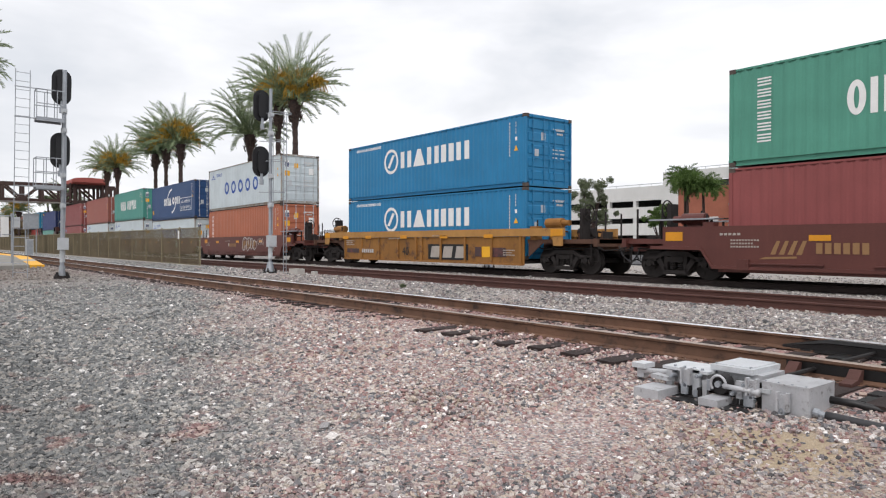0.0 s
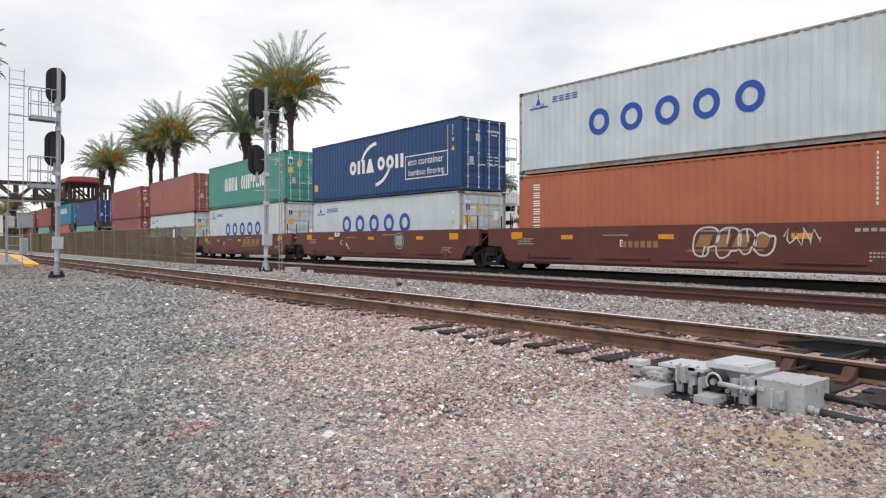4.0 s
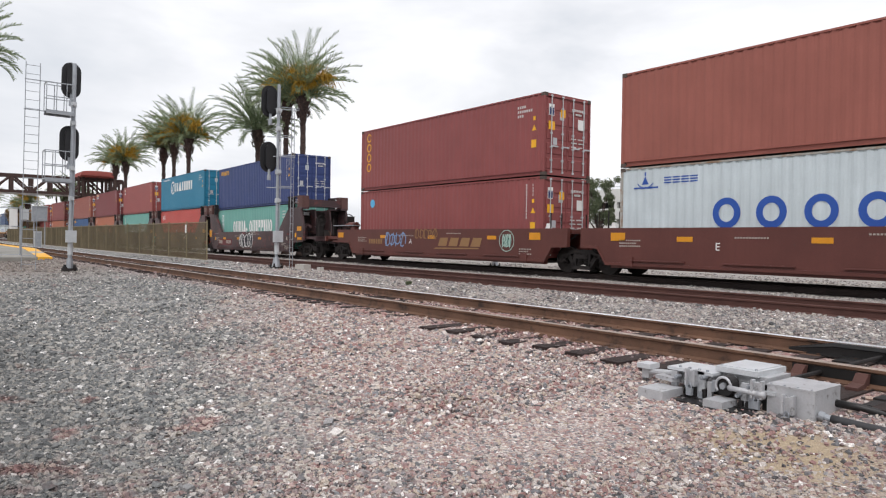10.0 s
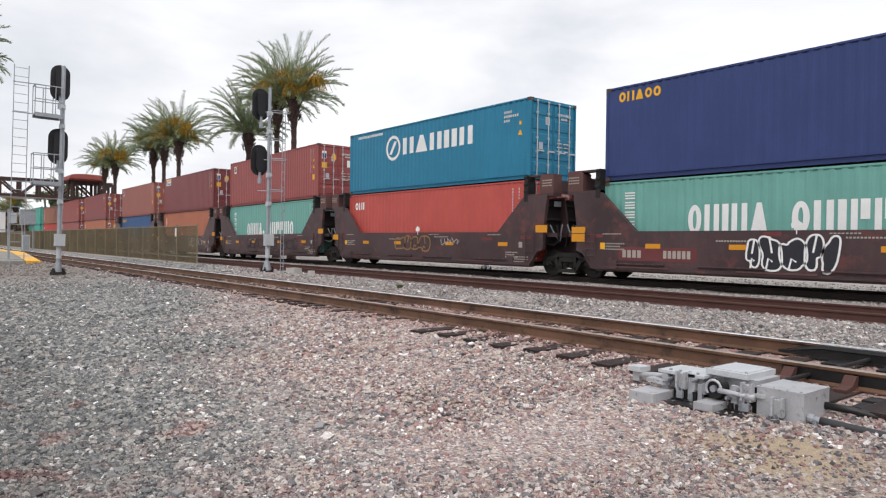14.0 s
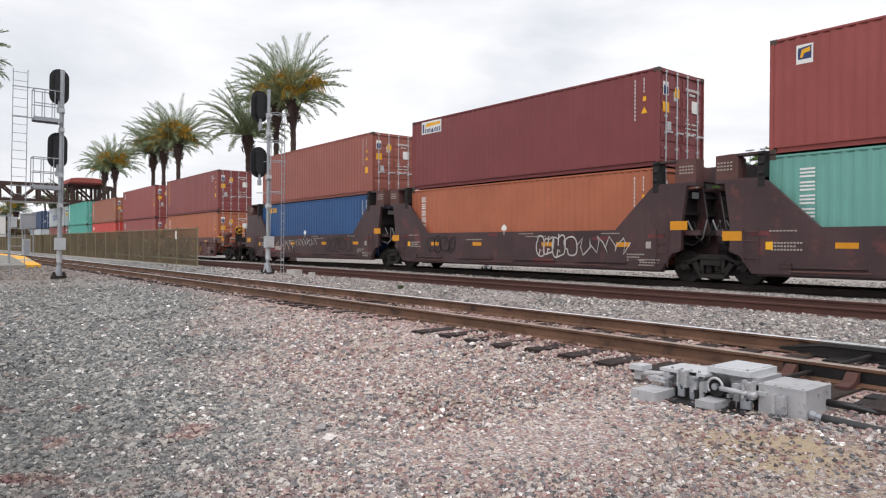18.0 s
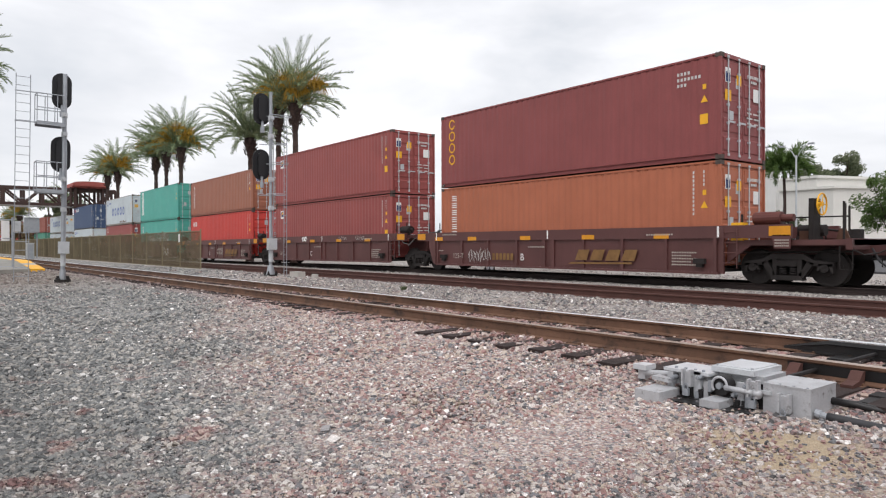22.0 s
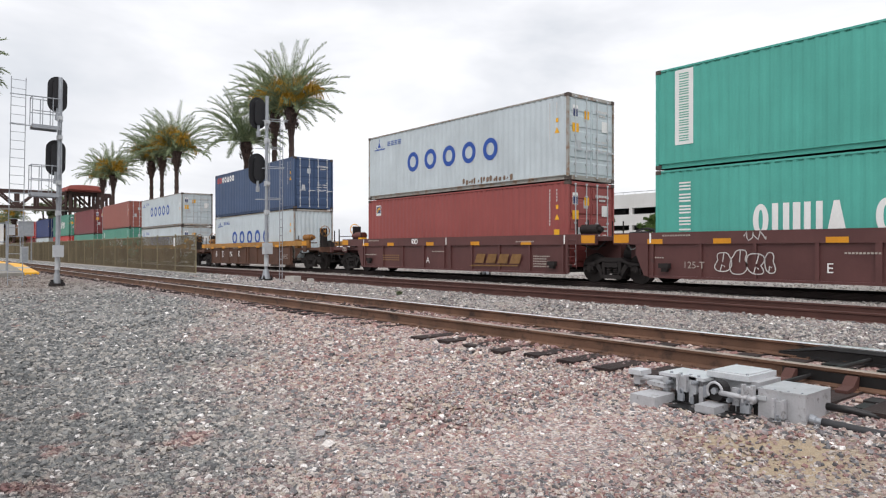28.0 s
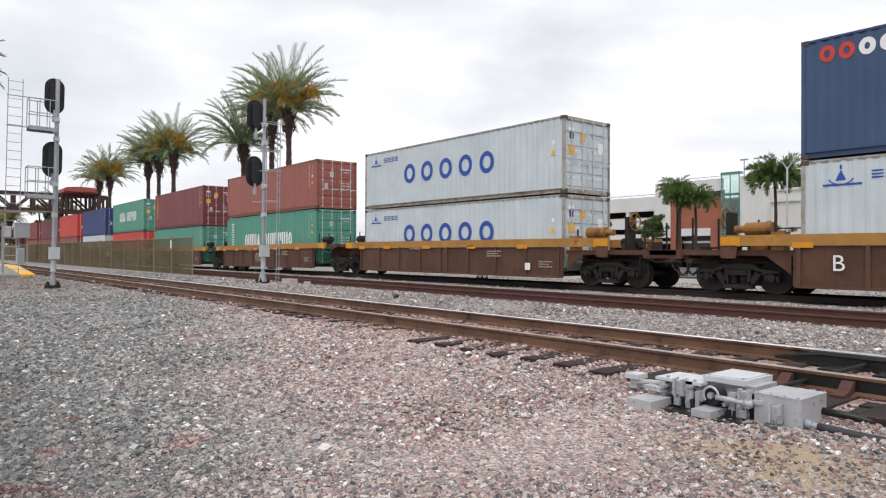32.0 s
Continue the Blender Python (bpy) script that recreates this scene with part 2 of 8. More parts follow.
M = {
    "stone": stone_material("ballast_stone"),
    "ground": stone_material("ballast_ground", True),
    "rail_side": surface("rusty_rail_steel", (0.138, 0.074, 0.046), 0.75, 0.0, 0.4, 1.6, 80.0, 0.3, (0.045, 0.027, 0.021), 0.95),
    "rail_top": surface("worn_rail_head", (0.42, 0.34, 0.29), 0.42, 0.75, 0.2, 6.0, 90.0, 0.08, (0.14, 0.085, 0.055), 0.5),
    "rail_brown": surface("dark_brown_rail_steel", (0.080, 0.034, 0.027), 0.8, 0.0, 0.2, 3.0, 80.0, 0.3),
    # near-black steel: the shade below the train is in the colour
    "rail_dark": surface("shade_dark_rail_steel", (0.030, 0.020, 0.018), 0.8, 0.0, 0.25, 3.0, 80.0, 0.3),
    "tie": surface("weathered_wooden_tie", (0.030, 0.019, 0.017), 0.9, 0.0, 0.5, 5.0, 40.0, 0.8, (0.13, 0.085, 0.07), 0.6, 0.3),
    "galv": surface("galvanised_steel", (0.34, 0.36, 0.385), 0.5, 0.45, 0.12, 5.0, 60.0, 0.05),
    "galv_pale": surface("pale_galvanised_rod", (0.50, 0.52, 0.535), 0.5, 0.3, 0.08, 5.0, 60.0, 0.04),
    "black": surface("matt_black_paint", (0.012, 0.012, 0.014), 0.55, 0.0, 0.2, 4.0, 60.0, 0.05),
    "silver": surface("silver_painted_casting", (0.48, 0.485, 0.50), 0.48, 0.25, 0.14, 5.0, 70.0, 0.15, (0.16, 0.15, 0.14), 0.75, 0.45),
    # lighter copy of the silver, with light from above put into its colour
    "silver_lit": surface("lit_silver_cover", (0.60, 0.62, 0.64), 0.42, 0.2, 0.1, 5.0, 70.0, 0.12, (0.25, 0.24, 0.23), 0.45, 0.2),
    "dark_iron": surface("greasy_dark_iron", (0.022, 0.02, 0.02), 0.6, 0.3, 0.3, 6.0, 60.0, 0.2, (0.09, 0.06, 0.045), 0.4),
    "truck": surface("dusty_brown_truck_iron", (0.022, 0.018, 0.017), 0.8, 0.1, 0.25, 3.0, 40.0, 0.25, (0.055, 0.042, 0.034), 0.4),
    "grease": surface("wet_black_grease", (0.018, 0.017, 0.017), 0.38, 0.1, 0.3, 6.0, 60.0, 0.2),
    "polished": surface("polished_rail_head", (0.93, 0.93, 0.94), 0.30, 0.85, 0.06, 6.0, 60.0, 0.03),
    "hose": surface("black_rubber_hose", (0.035, 0.035, 0.038), 0.6, 0.0, 0.15, 6.0, 60.0, 0.1),
    "white": surface("white_paint", (0.80, 0.80, 0.78), 0.55, 0.0, 0.05, 2.0, 60.0, 0.04),
    "yellow": surface("yellow_paint", (0.82, 0.42, 0.02), 0.55, 0.0, 0.08, 2.0, 60.0, 0.04),
    "reflector": surface("amber_reflector", (0.64, 0.27, 0.012), 0.4, 0.0, 0.08, 4.0, 60.0, 0.0),
    "concrete": surface("pale_concrete", (0.42, 0.40, 0.37), 0.9, 0.0, 0.12, 1.5, 40.0, 0.3),
}


# ---- mesh helpers ----
def solid(bm, x0, x1, y0, y1, z0, z1):
    """An axis-aligned block."""
    v = [bm.verts.new(c) for c in ((x0, y0, z0), (x1, y0, z0), (x1, y1, z0), (x0, y1, z0), (x0, y0, z1), (x1, y0, z1), (x1, y1, z1), (x0, y1, z1))]
    for f in ((3, 2, 1, 0), (4, 5, 6, 7), (0, 1, 5, 4), (1, 2, 6, 5), (2, 3, 7, 6), (3, 0, 4, 7)):
        bm.faces.new([v[i] for i in f])


def prism(bm, poly, a, b, axis="y"):
    """A polygon swept from a to b: poly in (x, z) for axis y, in (y, z) for axis x, in (x, y) for axis z."""
    def at(p, k):
        return (p[0], k, p[1]) if axis == "y" else (k, p[0], p[1]) if axis == "x" else (p[0], p[1], k)
    lo = [bm.verts.new(at(p, a)) for p in poly]
    hi = [bm.verts.new(at(p, b)) for p in poly]
    k = len(poly)
    bm.faces.new(lo)
    bm.faces.new(hi[::-1])
    for i in range(k):
        bm.faces.new((lo[i], hi[i], hi[(i + 1) % k], lo[(i + 1) % k]))


def rod(bm, p, q, r, sides=8, r2=None, caps=True):
    """A round bar from p to q."""
    p, q = Vector(p), Vector(q)
    d = (q - p).normalized()
    u = d.orthogonal().normalized()
    w = d.cross(u)
    r2 = r if r2 is None else r2
    ring = []
    for c, k in ((p, r), (q, r2)):
        ring.append([bm.verts.new(c + (u * math.cos(2 * math.pi * i / sides) + w * math.sin(2 * math.pi * i / sides)) * k) for i in range(sides)])
    for i in range(sides):
        j = (i + 1) % sides
        bm.faces.new((ring[0][i], ring[0][j], ring[1][j], ring[1][i]))
    if caps:
        bm.faces.new(ring[0][::-1])
        bm.faces.new(ring[1])


def pipe(bm, pts, r, sides=8):
    """A round bar bent along the points, in one piece."""
    pts = [Vector(q) for q in pts]
    rings, u = [], None
    for i, q in enumerate(pts):
        d = (pts[min(i + 1, len(pts) - 1)] - pts[max(i - 1, 0)]).normalized()
        u = d.orthogonal().normalized() if u is None else (u - d * u.dot(d)).normalized()
        w = d.cross(u)
        rings.append([bm.verts.new(q + (u * math.cos(2 * math.pi * k / sides) + w * math.sin(2 * math.pi * k / sides)) * r) for k in range(sides)])
    for a, b in zip(rings, rings[1:]):
        for k in range(sides):
            j = (k + 1) % sides
            bm.faces.new((a[k], a[j], b[j], b[k]))
    bm.faces.new(rings[0][::-1])
    bm.faces.new(rings[-1])


def finish(bm, bevel=0.0, smooth=False):
    if bevel:
        edges = [e for e in bm.edges if len(e.link_faces) == 2 and e.calc_face_angle(0) > 0.6]
        bmesh.ops.bevel(bm, geom=edges, offset=bevel, segments=1, affect="EDGES", clamp_overlap=True)
    bmesh.ops.recalc_face_normals(bm, faces=bm.faces)
    if smooth:
        for f in bm.faces:
            f.smooth = True
    return bm


def as_mesh(name, bm, bevel=0.0, smooth=False):
    finish(bm, bevel, smooth)
    me = bpy.data.meshes.new(name)
    bm.to_mesh(me)
    bm.free()
    return me


def fit(name, me, material, parent, label=""):
    """Links mesh data as one part, with its own material on the object, so that alike parts share the data."""
    ob = new(name, me)
    if not me.materials:
        me.materials.append(None)
    ob.material_slots[0].link = "OBJECT"
    ob.material_slots[0].material = material
    ob.parent = parent
    if label:
        ob["label"] = label
    return ob


def part(name, bm, material, parent, label="", bevel=0.0, smooth=False):
    me = as_mesh(name, bm, bevel, smooth)
    me.materials.append(material)
    ob = new(name, me)
    ob.parent = parent
    if label:
        ob["label"] = label
    return ob


def thing(name, m, label, category, group="", kind=""):
    ob = new(name)
    ob.matrix_basis = m
    ob.empty_display_size = 0.3
    return tagged(ob, label, category, group, kind)


def single(name, bm, material, label, category, group="", kind="", bevel=0.0, smooth=False, m=None):
    """A thing of one mesh."""
    me = as_mesh(name, bm, bevel, smooth)
    me.materials.append(material)
    ob = new(name, me)
    if m is not None:
        ob.matrix_basis = m
    return tagged(ob, label, category, group, kind)


# ---- ground, ballast and tracks ----
TRACKS = {"near": 7.30, "middle": 13.35, "far": 18.615}
GAUGE = 0.7525


def ground_height(y):
    pts = ((-600, -0.32), (4.3, -0.32), (5.3, -0.25), (6.0, -0.185), (8.6, -0.185), (9.4, -0.16), (11.2, -0.13), (12.0, -0.17), (15.0, -0.185), (16.3, -0.2), (17.0, -0.185), (20.4, -0.185), (22.0, -0.25), (600, -0.25))
    for (a, za), (b, zb) in zip(pts, pts[1:]):
        if y <= b:
            return za + (zb - za) * (y - a) / (b - a)
    return pts[-1][1]


def ground():
    xs = [-900, -400, -200, -120] + [-80 + 2.0 * i for i in range(46)] + [20, 40, 120, 400]
    ys = [-400, -100, -30, -8, -2, 0, 1, 2, 3, 4, 4.3, 4.8, 5.3, 6.0, 7.3, 8.6, 9.4, 10.3, 11.2, 12.0, 13.5, 15.0, 16.3, 17.0, 18.6, 20.4, 22.0, 24, 30, 45, 70, 120, 250, 900]
    bm = bmesh.new()
    grid = []
    for x in xs:
        col = []
        for y in ys:
            z = ground_height(y)
            if -40 < x < 12 and -3 < y < 16:
                z += 0.03 * (noise.noise((x * 0.7, y * 0.7, 0.0)))
            col.append(bm.verts.new((x, y, z)))
        grid.append(col)
    for i in range(len(xs) - 1):
        for j in range(len(ys) - 1):
            bm.faces.new((grid[i][j], grid[i + 1][j], grid[i + 1][j + 1], grid[i][j + 1]))
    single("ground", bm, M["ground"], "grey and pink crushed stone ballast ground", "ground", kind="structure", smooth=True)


ground()


def far_bend(x):
    """How far the far track swings away, and dips, beyond the station throat: (y, z)."""
    a, b = max(0.0, -x - 35) / 45, max(0.0, -x - 28) / 15
    return 1.3 * (1 - math.exp(-a * a)), -0.14 * (1 - math.exp(-b * b))


def rail_profile():
    return [(-0.075, -0.172), (0.075, -0.172), (0.075, -0.160), (0.012, -0.140), (0.010, -0.045), (0.034, -0.034), (0.036, -0.008), (0.028, 0.0), (-0.028, 0.0), (-0.036, -0.008), (-0.034, -0.034), (-0.010, -0.045), (-0.012, -0.140), (-0.075, -0.160)]


def track(name, yc, x0, x1, side, top, label, far_top=None, bend=None):
    t = thing(name, pose(0, yc, 0), label, "railway track", kind="structure")
    for s in (-1, 1):
        bm = bmesh.new()
        if bend:
            sections = []
            for x in [x0, -200, -160, -140] + list(range(-130, -20, 3)) + [x1]:
                dy, dz = bend(x)
                sections.append([bm.verts.new((x, s * GAUGE + a + dy, b + dz)) for a, b in rail_profile()])
            for p, q in zip(sections, sections[1:]):
                for i in range(len(p)):
                    bm.faces.new((p[i], p[i - 1], q[i - 1], q[i]))
        else:
            prism(bm, [(s * GAUGE + a, b) for a, b in rail_profile()], x0, x1, "x")
        finish(bm)
        me = bpy.data.meshes.new("rail")
        bm.to_mesh(me)
        bm.free()
        me.materials.append(side)
        me.materials.append(far_top if far_top and s > 0 else top)
        for f in me.polygons:
            if f.normal.z > 0.5 and f.center.z > -0.02:
                f.material_index = 1
        ob = new("rail", me)
        ob.parent = t
    return t


track_near = track("track_1", TRACKS["near"], -420, 60, M["rail_side"], M["rail_top"], "rusty steel rails on dark wooden ties in stone ballast", M["polished"])
track_middle = track("track_2", TRACKS["middle"], -420, 60, M["rail_brown"], M["rail_brown"], "dark brown little-used rails in grey ballast")
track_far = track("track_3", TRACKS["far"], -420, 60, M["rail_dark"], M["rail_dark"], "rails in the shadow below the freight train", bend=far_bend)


def ties(parent, y0, y1, xs, material):
    bm = bmesh.new()
    solid(bm, -0.115, 0.115, y0, y1, -0.34, -0.168)
    me = as_mesh("tie", bm, 0.012)
    rnd = random.Random(4)
    for x in xs:
        ob = fit("tie", me, material, parent)
        ob.matrix_basis = pose(x + rnd.uniform(-0.03, 0.03), rnd.uniform(-0.06, 0.06), rnd.uniform(-0.006, 0.006), 0, 0, rnd.uniform(-1.2, 1.2))


ties(track_near, -1.22, 1.22, [-70 + 0.52 * i for i in range(118)], M["tie"])
ties(track_near, -1.58, 1.45, [-7.60 + 0.52 * i for i in range(14)], M["tie"])


def tie_plates():
    """Tie plates with spikes under the near rail, and the braces that hold the stock rail at the switch."""
    bm = bmesh.new()
    solid(bm, -0.10, 0.10, -0.18, 0.18, -0.178, -0.164)
    for x in (-0.07, 0.07):
        for y in (-0.10, 0.10):
            solid(bm, x - 0.012, x + 0.012, y - 0.016, y + 0.016, -0.165, -0.148)
    plate = as_mesh("tie_plate", bm, 0.003)
    bm = bmesh.new()
    prism(bm, [(-0.30, -0.165), (-0.06, -0.165), (-0.03, -0.05), (-0.08, -0.05), (-0.16, -0.12), (-0.30, -0.14)], -0.05, 0.05, "x")
    brace = as_mesh("rail_brace", bm, 0.008)
    for i in range(16):
        x = -8.64 + 0.52 * i
        for s in (-1, 1):
            fit("tie_plate", plate, M["rail_side"], track_near).matrix_basis = pose(x, s * GAUGE, 0)
        if x > -5.2:
            if x > -3.0:
                fit("rail_brace", brace, M["rail_brown"], track_near).matrix_basis = pose(x + 0.02, -GAUGE, 0)
            fit("rail_brace", brace, M["dark_iron"], track_near).matrix_basis = pose(x, GAUGE, 0, 0, 0, 180)


tie_plates()


def switch_point():
    """The greased, polished blade that lies inside the far rail of the near track."""
    bm = bmesh.new()
    y = GAUGE - 0.055
    shape = [(y - 0.07, -0.168), (y + 0.01, -0.168), (y + 0.02, -0.012), (y - 0.035, -0.012), (y - 0.045, -0.05), (y - 0.02, -0.06), (y - 0.02, -0.14), (y - 0.07, -0.155)]
    # the blade thins to a low point against the stock rail
    tip = [(GAUGE - 0.040 + (a - GAUGE) * 0.06, -0.168 + (z + 0.168) * 0.3) for a, z in shape]
    rings = [[bm.verts.new((x, a, z)) for a, z in ring] for x, ring in ((-3.72, tip), (-3.22, shape), (14.0, shape))]
    for p, q in zip(rings, rings[1:]):
        for i in range(len(p)):
            bm.faces.new((p[i], p[i - 1], q[i - 1], q[i]))
    for ring in (rings[0], rings[-1]):
        bm.faces.new(ring)
    part("switch_blade", bm, M["grease"], track_near, "greased black switch blade", bevel=0.004)
    bm = bmesh.new()
    prism(bm, [(GAUGE - 0.034, 0.0015), (GAUGE + 0.034, 0.0015), (GAUGE + 0.030, 0.004), (GAUGE - 0.030, 0.004)], -3.28, 14.0, "x")
    part("rail_head", bm, M["polished"], track_near, "bright polished rail head")
    bm = bmesh.new()
    for x in (-2.75, -1.7, -0.6):
        rod(bm, (x, -GAUGE - 0.9, -0.10), (x, GAUGE - 0.1, -0.10), 0.022, 8)
    part("switch_rod", bm, M["dark_iron"], track_near)
    bm = bmesh.new()
    for i in range(5):
        x = -3.0 + 0.52 * i
        solid(bm, x - 0.1, x + 0.1, GAUGE - 0.42, GAUGE - 0.02, -0.174, -0.150)
    part("slide_plate", bm, M["grease"], track_near)
    bm = bmesh.new()
    solid(bm, -3.0, 14.0, -GAUGE - 0.015, -GAUGE - 0.013, -0.138, -0.047)
    part("grease_coat", bm, M["grease"], track_near, "black greasy rail web")


switch_point()


# ---- shipping containers ----
CL, CW, LOW, HIGH = 12.192, 2.438, 2.591, 2.896
HX, HY = CL / 2, CW / 2
CACHE = {}


def cached(key, make):
    if key not in CACHE:
        CACHE[key] = make()
    return CACHE[key]


def wave(a, b, period=0.276, depth=0.013):
    """The corrugated line of a container wall from a to b: (along, inwards)."""
    k = max(1, round((b - a) / period))
    p = (b - a) / k
    out = []
    for i in range(k):
        s = a + i * p
        out += [(s, 0.0), (s + p * 0.27, 0.0), (s + p * 0.5, depth), (s + p * 0.77, depth)]
    return out + [(b, 0.0)]


def side_mesh(h):
    bm = bmesh.new()
    z0, z1 = 0.16, h - 0.055
    prev = None
    for x, d in wave(-HX + 0.09, HX - 0.09):
        # the hollows run back into small pockets below the top rail
        y = -HY + 0.014 + d
        cur = (bm.verts.new((x, y, z0)), bm.verts.new((x, y, z1 - 0.05)), bm.verts.new((x, y + 1.6 * d, z1 - 0.035)), bm.verts.new((x, y + 1.6 * d, z1)))
        if prev:
            for i in range(3):
                bm.faces.new((prev[i], cur[i], cur[i + 1], prev[i + 1]))
        prev = cur
    return as_mesh("side_panel", bm)


def end_mesh(h):
    bm = bmesh.new()
    prev = None
    for y, d in wave(-HY + 0.09, HY - 0.09, 0.25, 0.045):
        cur = (bm.verts.new((HX - 0.02 - d, y, 0.16)), bm.verts.new((HX - 0.02 - d, y, h - 0.10)))
        if prev:
            bm.faces.new((prev[0], cur[0], cur[1], prev[1]))
        prev = cur
    return as_mesh("end_panel", bm)


def roof_mesh(h):
    bm = bmesh.new()
    prev = None
    for x, d in wave(-HX + 0.09, HX - 0.09, 0.42, 0.02):
        cur = (bm.verts.new((x, -HY + 0.05, h - 0.012 - d)), bm.verts.new((x, HY - 0.05, h - 0.012 - d)))
        if prev:
            bm.faces.new((prev[0], cur[0], cur[1], prev[1]))
        prev = cur
    return as_mesh("roof_panel", bm)


def frame_mesh(h):
    bm = bmesh.new()
    for s in (-1, 1):
        y0, y1 = sorted((s * HY, s * (HY - 0.06)))
        w0, w1 = sorted((s * (HY - 0.055), s * (HY - 0.07)))
        solid(bm, -HX + 0.17, HX - 0.17, w0, w1, 0.02, 0.17)
        solid(bm, -HX + 0.17, HX - 0.17, y0, y1, 0.152, 0.172)
        solid(bm, -HX + 0.17, HX - 0.17, y0, y1, 0.02, 0.034)
        solid(bm, -HX + 0.17, HX - 0.17, y0, y1, h - 0.062, h - 0.01)
        for e in (-1, 1):
            x0, x1 = sorted((e * HX, e * (HX - 0.10)))
            solid(bm, x0, x1, y0, y1, 0.12, h - 0.12)
    for e in (-1, 1):
        x0, x1 = sorted((e * HX, e * (HX - 0.08)))
        solid(bm, x0, x1, -HY + 0.18, HY - 0.18, 0.02, 0.17)
        solid(bm, x0, x1, -HY + 0.18, HY - 0.18, h - 0.12, h - 0.01)
    return as_mesh("frame", bm, 0.008)


def casting_mesh():
    bm = bmesh.new()
    solid(bm, -0.089, 0.089, -0.081, 0.081, -0.059, 0.059)
    return as_mesh("corner_casting", bm, 0.012)


def floor_mesh():
    bm = bmesh.new()
    solid(bm, -HX + 0.1, HX - 0.1, -HY + 0.07, HY - 0.07, 0.03, 0.16)
    return as_mesh("floor_pan", bm)


def door_mesh(h):
    """One door leaf with pressed horizontal troughs; spans y -0.56 to 0.56, z 0.17 to h - 0.12."""
    bm = bmesh.new()
    z0, z1 = 0.175, h - 0.125
    solid(bm, HX - 0.075, HX - 0.045, -0.555, 0.555, z0, z1)
    k = 5
    step = (z1 - z0) / k
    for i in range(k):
        a, b = z0 + i * step + 0.05, z0 + (i + 1) * step - 0.05
        prism(bm, [(HX - 0.05, a), (HX - 0.022, a + 0.04), (HX - 0.022, b - 0.04), (HX - 0.05, b)], -0.50, 0.50)
    solid(bm, HX - 0.06, HX - 0.03, -0.56, -0.535, z0, z1)
    solid(bm, HX - 0.06, HX - 0.03, 0.535, 0.56, z0, z1)
    return as_mesh("door", bm)


def bar_mesh(h):
    bm = bmesh.new()
    rod(bm, (HX + 0.012, 0, 0.10), (HX + 0.012, 0, h - 0.06), 0.019, 6)
    for z in (0.13, 0.55, 1.0, 1.5, h - 0.5, h - 0.09):
        solid(bm, HX - 0.03, HX + 0.03, -0.045, 0.045, z - 0.03, z + 0.03)
    solid(bm, HX + 0.005, HX + 0.03, 0.0, 0.34, 1.02, 1.07)
    return as_mesh("locking_bar", bm)


def flat_marks(shapes, y):
    """Flat painted marks on a wall plane: rectangles, rings, discs, triangles and ribbons, all in (x, z)."""
    bm = bmesh.new()

    def face(pts, coat=0):
        # strokes that cross lie a hair apart, as coats of paint do
        bm.faces.new([bm.verts.new((a, y - 0.00025 * (coat % 14), b)) for a, b in pts])

    coat = 0
    for s in shapes:
        kind = s[0]
        coat += 1
        if kind == "rect":
            _, a, b, c, d = s
            face([(a, b), (c, b), (c, d), (a, d)])
        elif kind == "disc":
            _, cx, cz, rx, rz = s
            face([(cx + rx * math.cos(i * math.pi / 10), cz + rz * math.sin(i * math.pi / 10)) for i in range(20)])
        elif kind == "ring":
            _, cx, cz, rx, rz, w, a0, a1 = s
            k = 22
            for i in range(k):
                u, v = radians(a0 + (a1 - a0) * i / k), radians(a0 + (a1 - a0) * (i + 1) / k)
                face([(cx + rx * math.cos(u), cz + rz * math.sin(u)), (cx + rx * math.cos(v), cz + rz * math.sin(v)),
                      (cx + (rx - w) * math.cos(v), cz + (rz - w) * math.sin(v)), (cx + (rx - w) * math.cos(u), cz + (rz - w) * math.sin(u))])
        elif kind == "poly":
            face(s[1], coat)
        elif kind == "line":
            _, pts, w = s
            lo, hi = [], []
            for i, (a, b) in enumerate(pts):
                (p0, q0), (p1, q1) = pts[max(i - 1, 0)], pts[min(i + 1, len(pts) - 1)]
                if (p0, q0) == (p1, q1):
                    p1 += 0.01
                q = math.hypot(p1 - p0, q1 - q0) or 1
                nx, nz = -(q1 - q0) / q * w / 2, (p1 - p0) / q * w / 2
                lo.append(bm.verts.new((a - nx, y - 0.0005 * coat, b - nz)))
                hi.append(bm.verts.new((a + nx, y - 0.0005 * coat, b + nz)))
            for i in range(len(pts) - 1):
                bm.faces.new((lo[i], lo[i + 1], hi[i + 1], hi[i]))
    return bm


def mark_part(name, shapes, material, parent, y=-HY + 0.010, label=""):
    me = as_mesh(name, flat_marks(shapes, y))
    for f in me.polygons:
        if f.normal.y > 0:
            f.flip()
    return fit(name, me, material, parent, label)


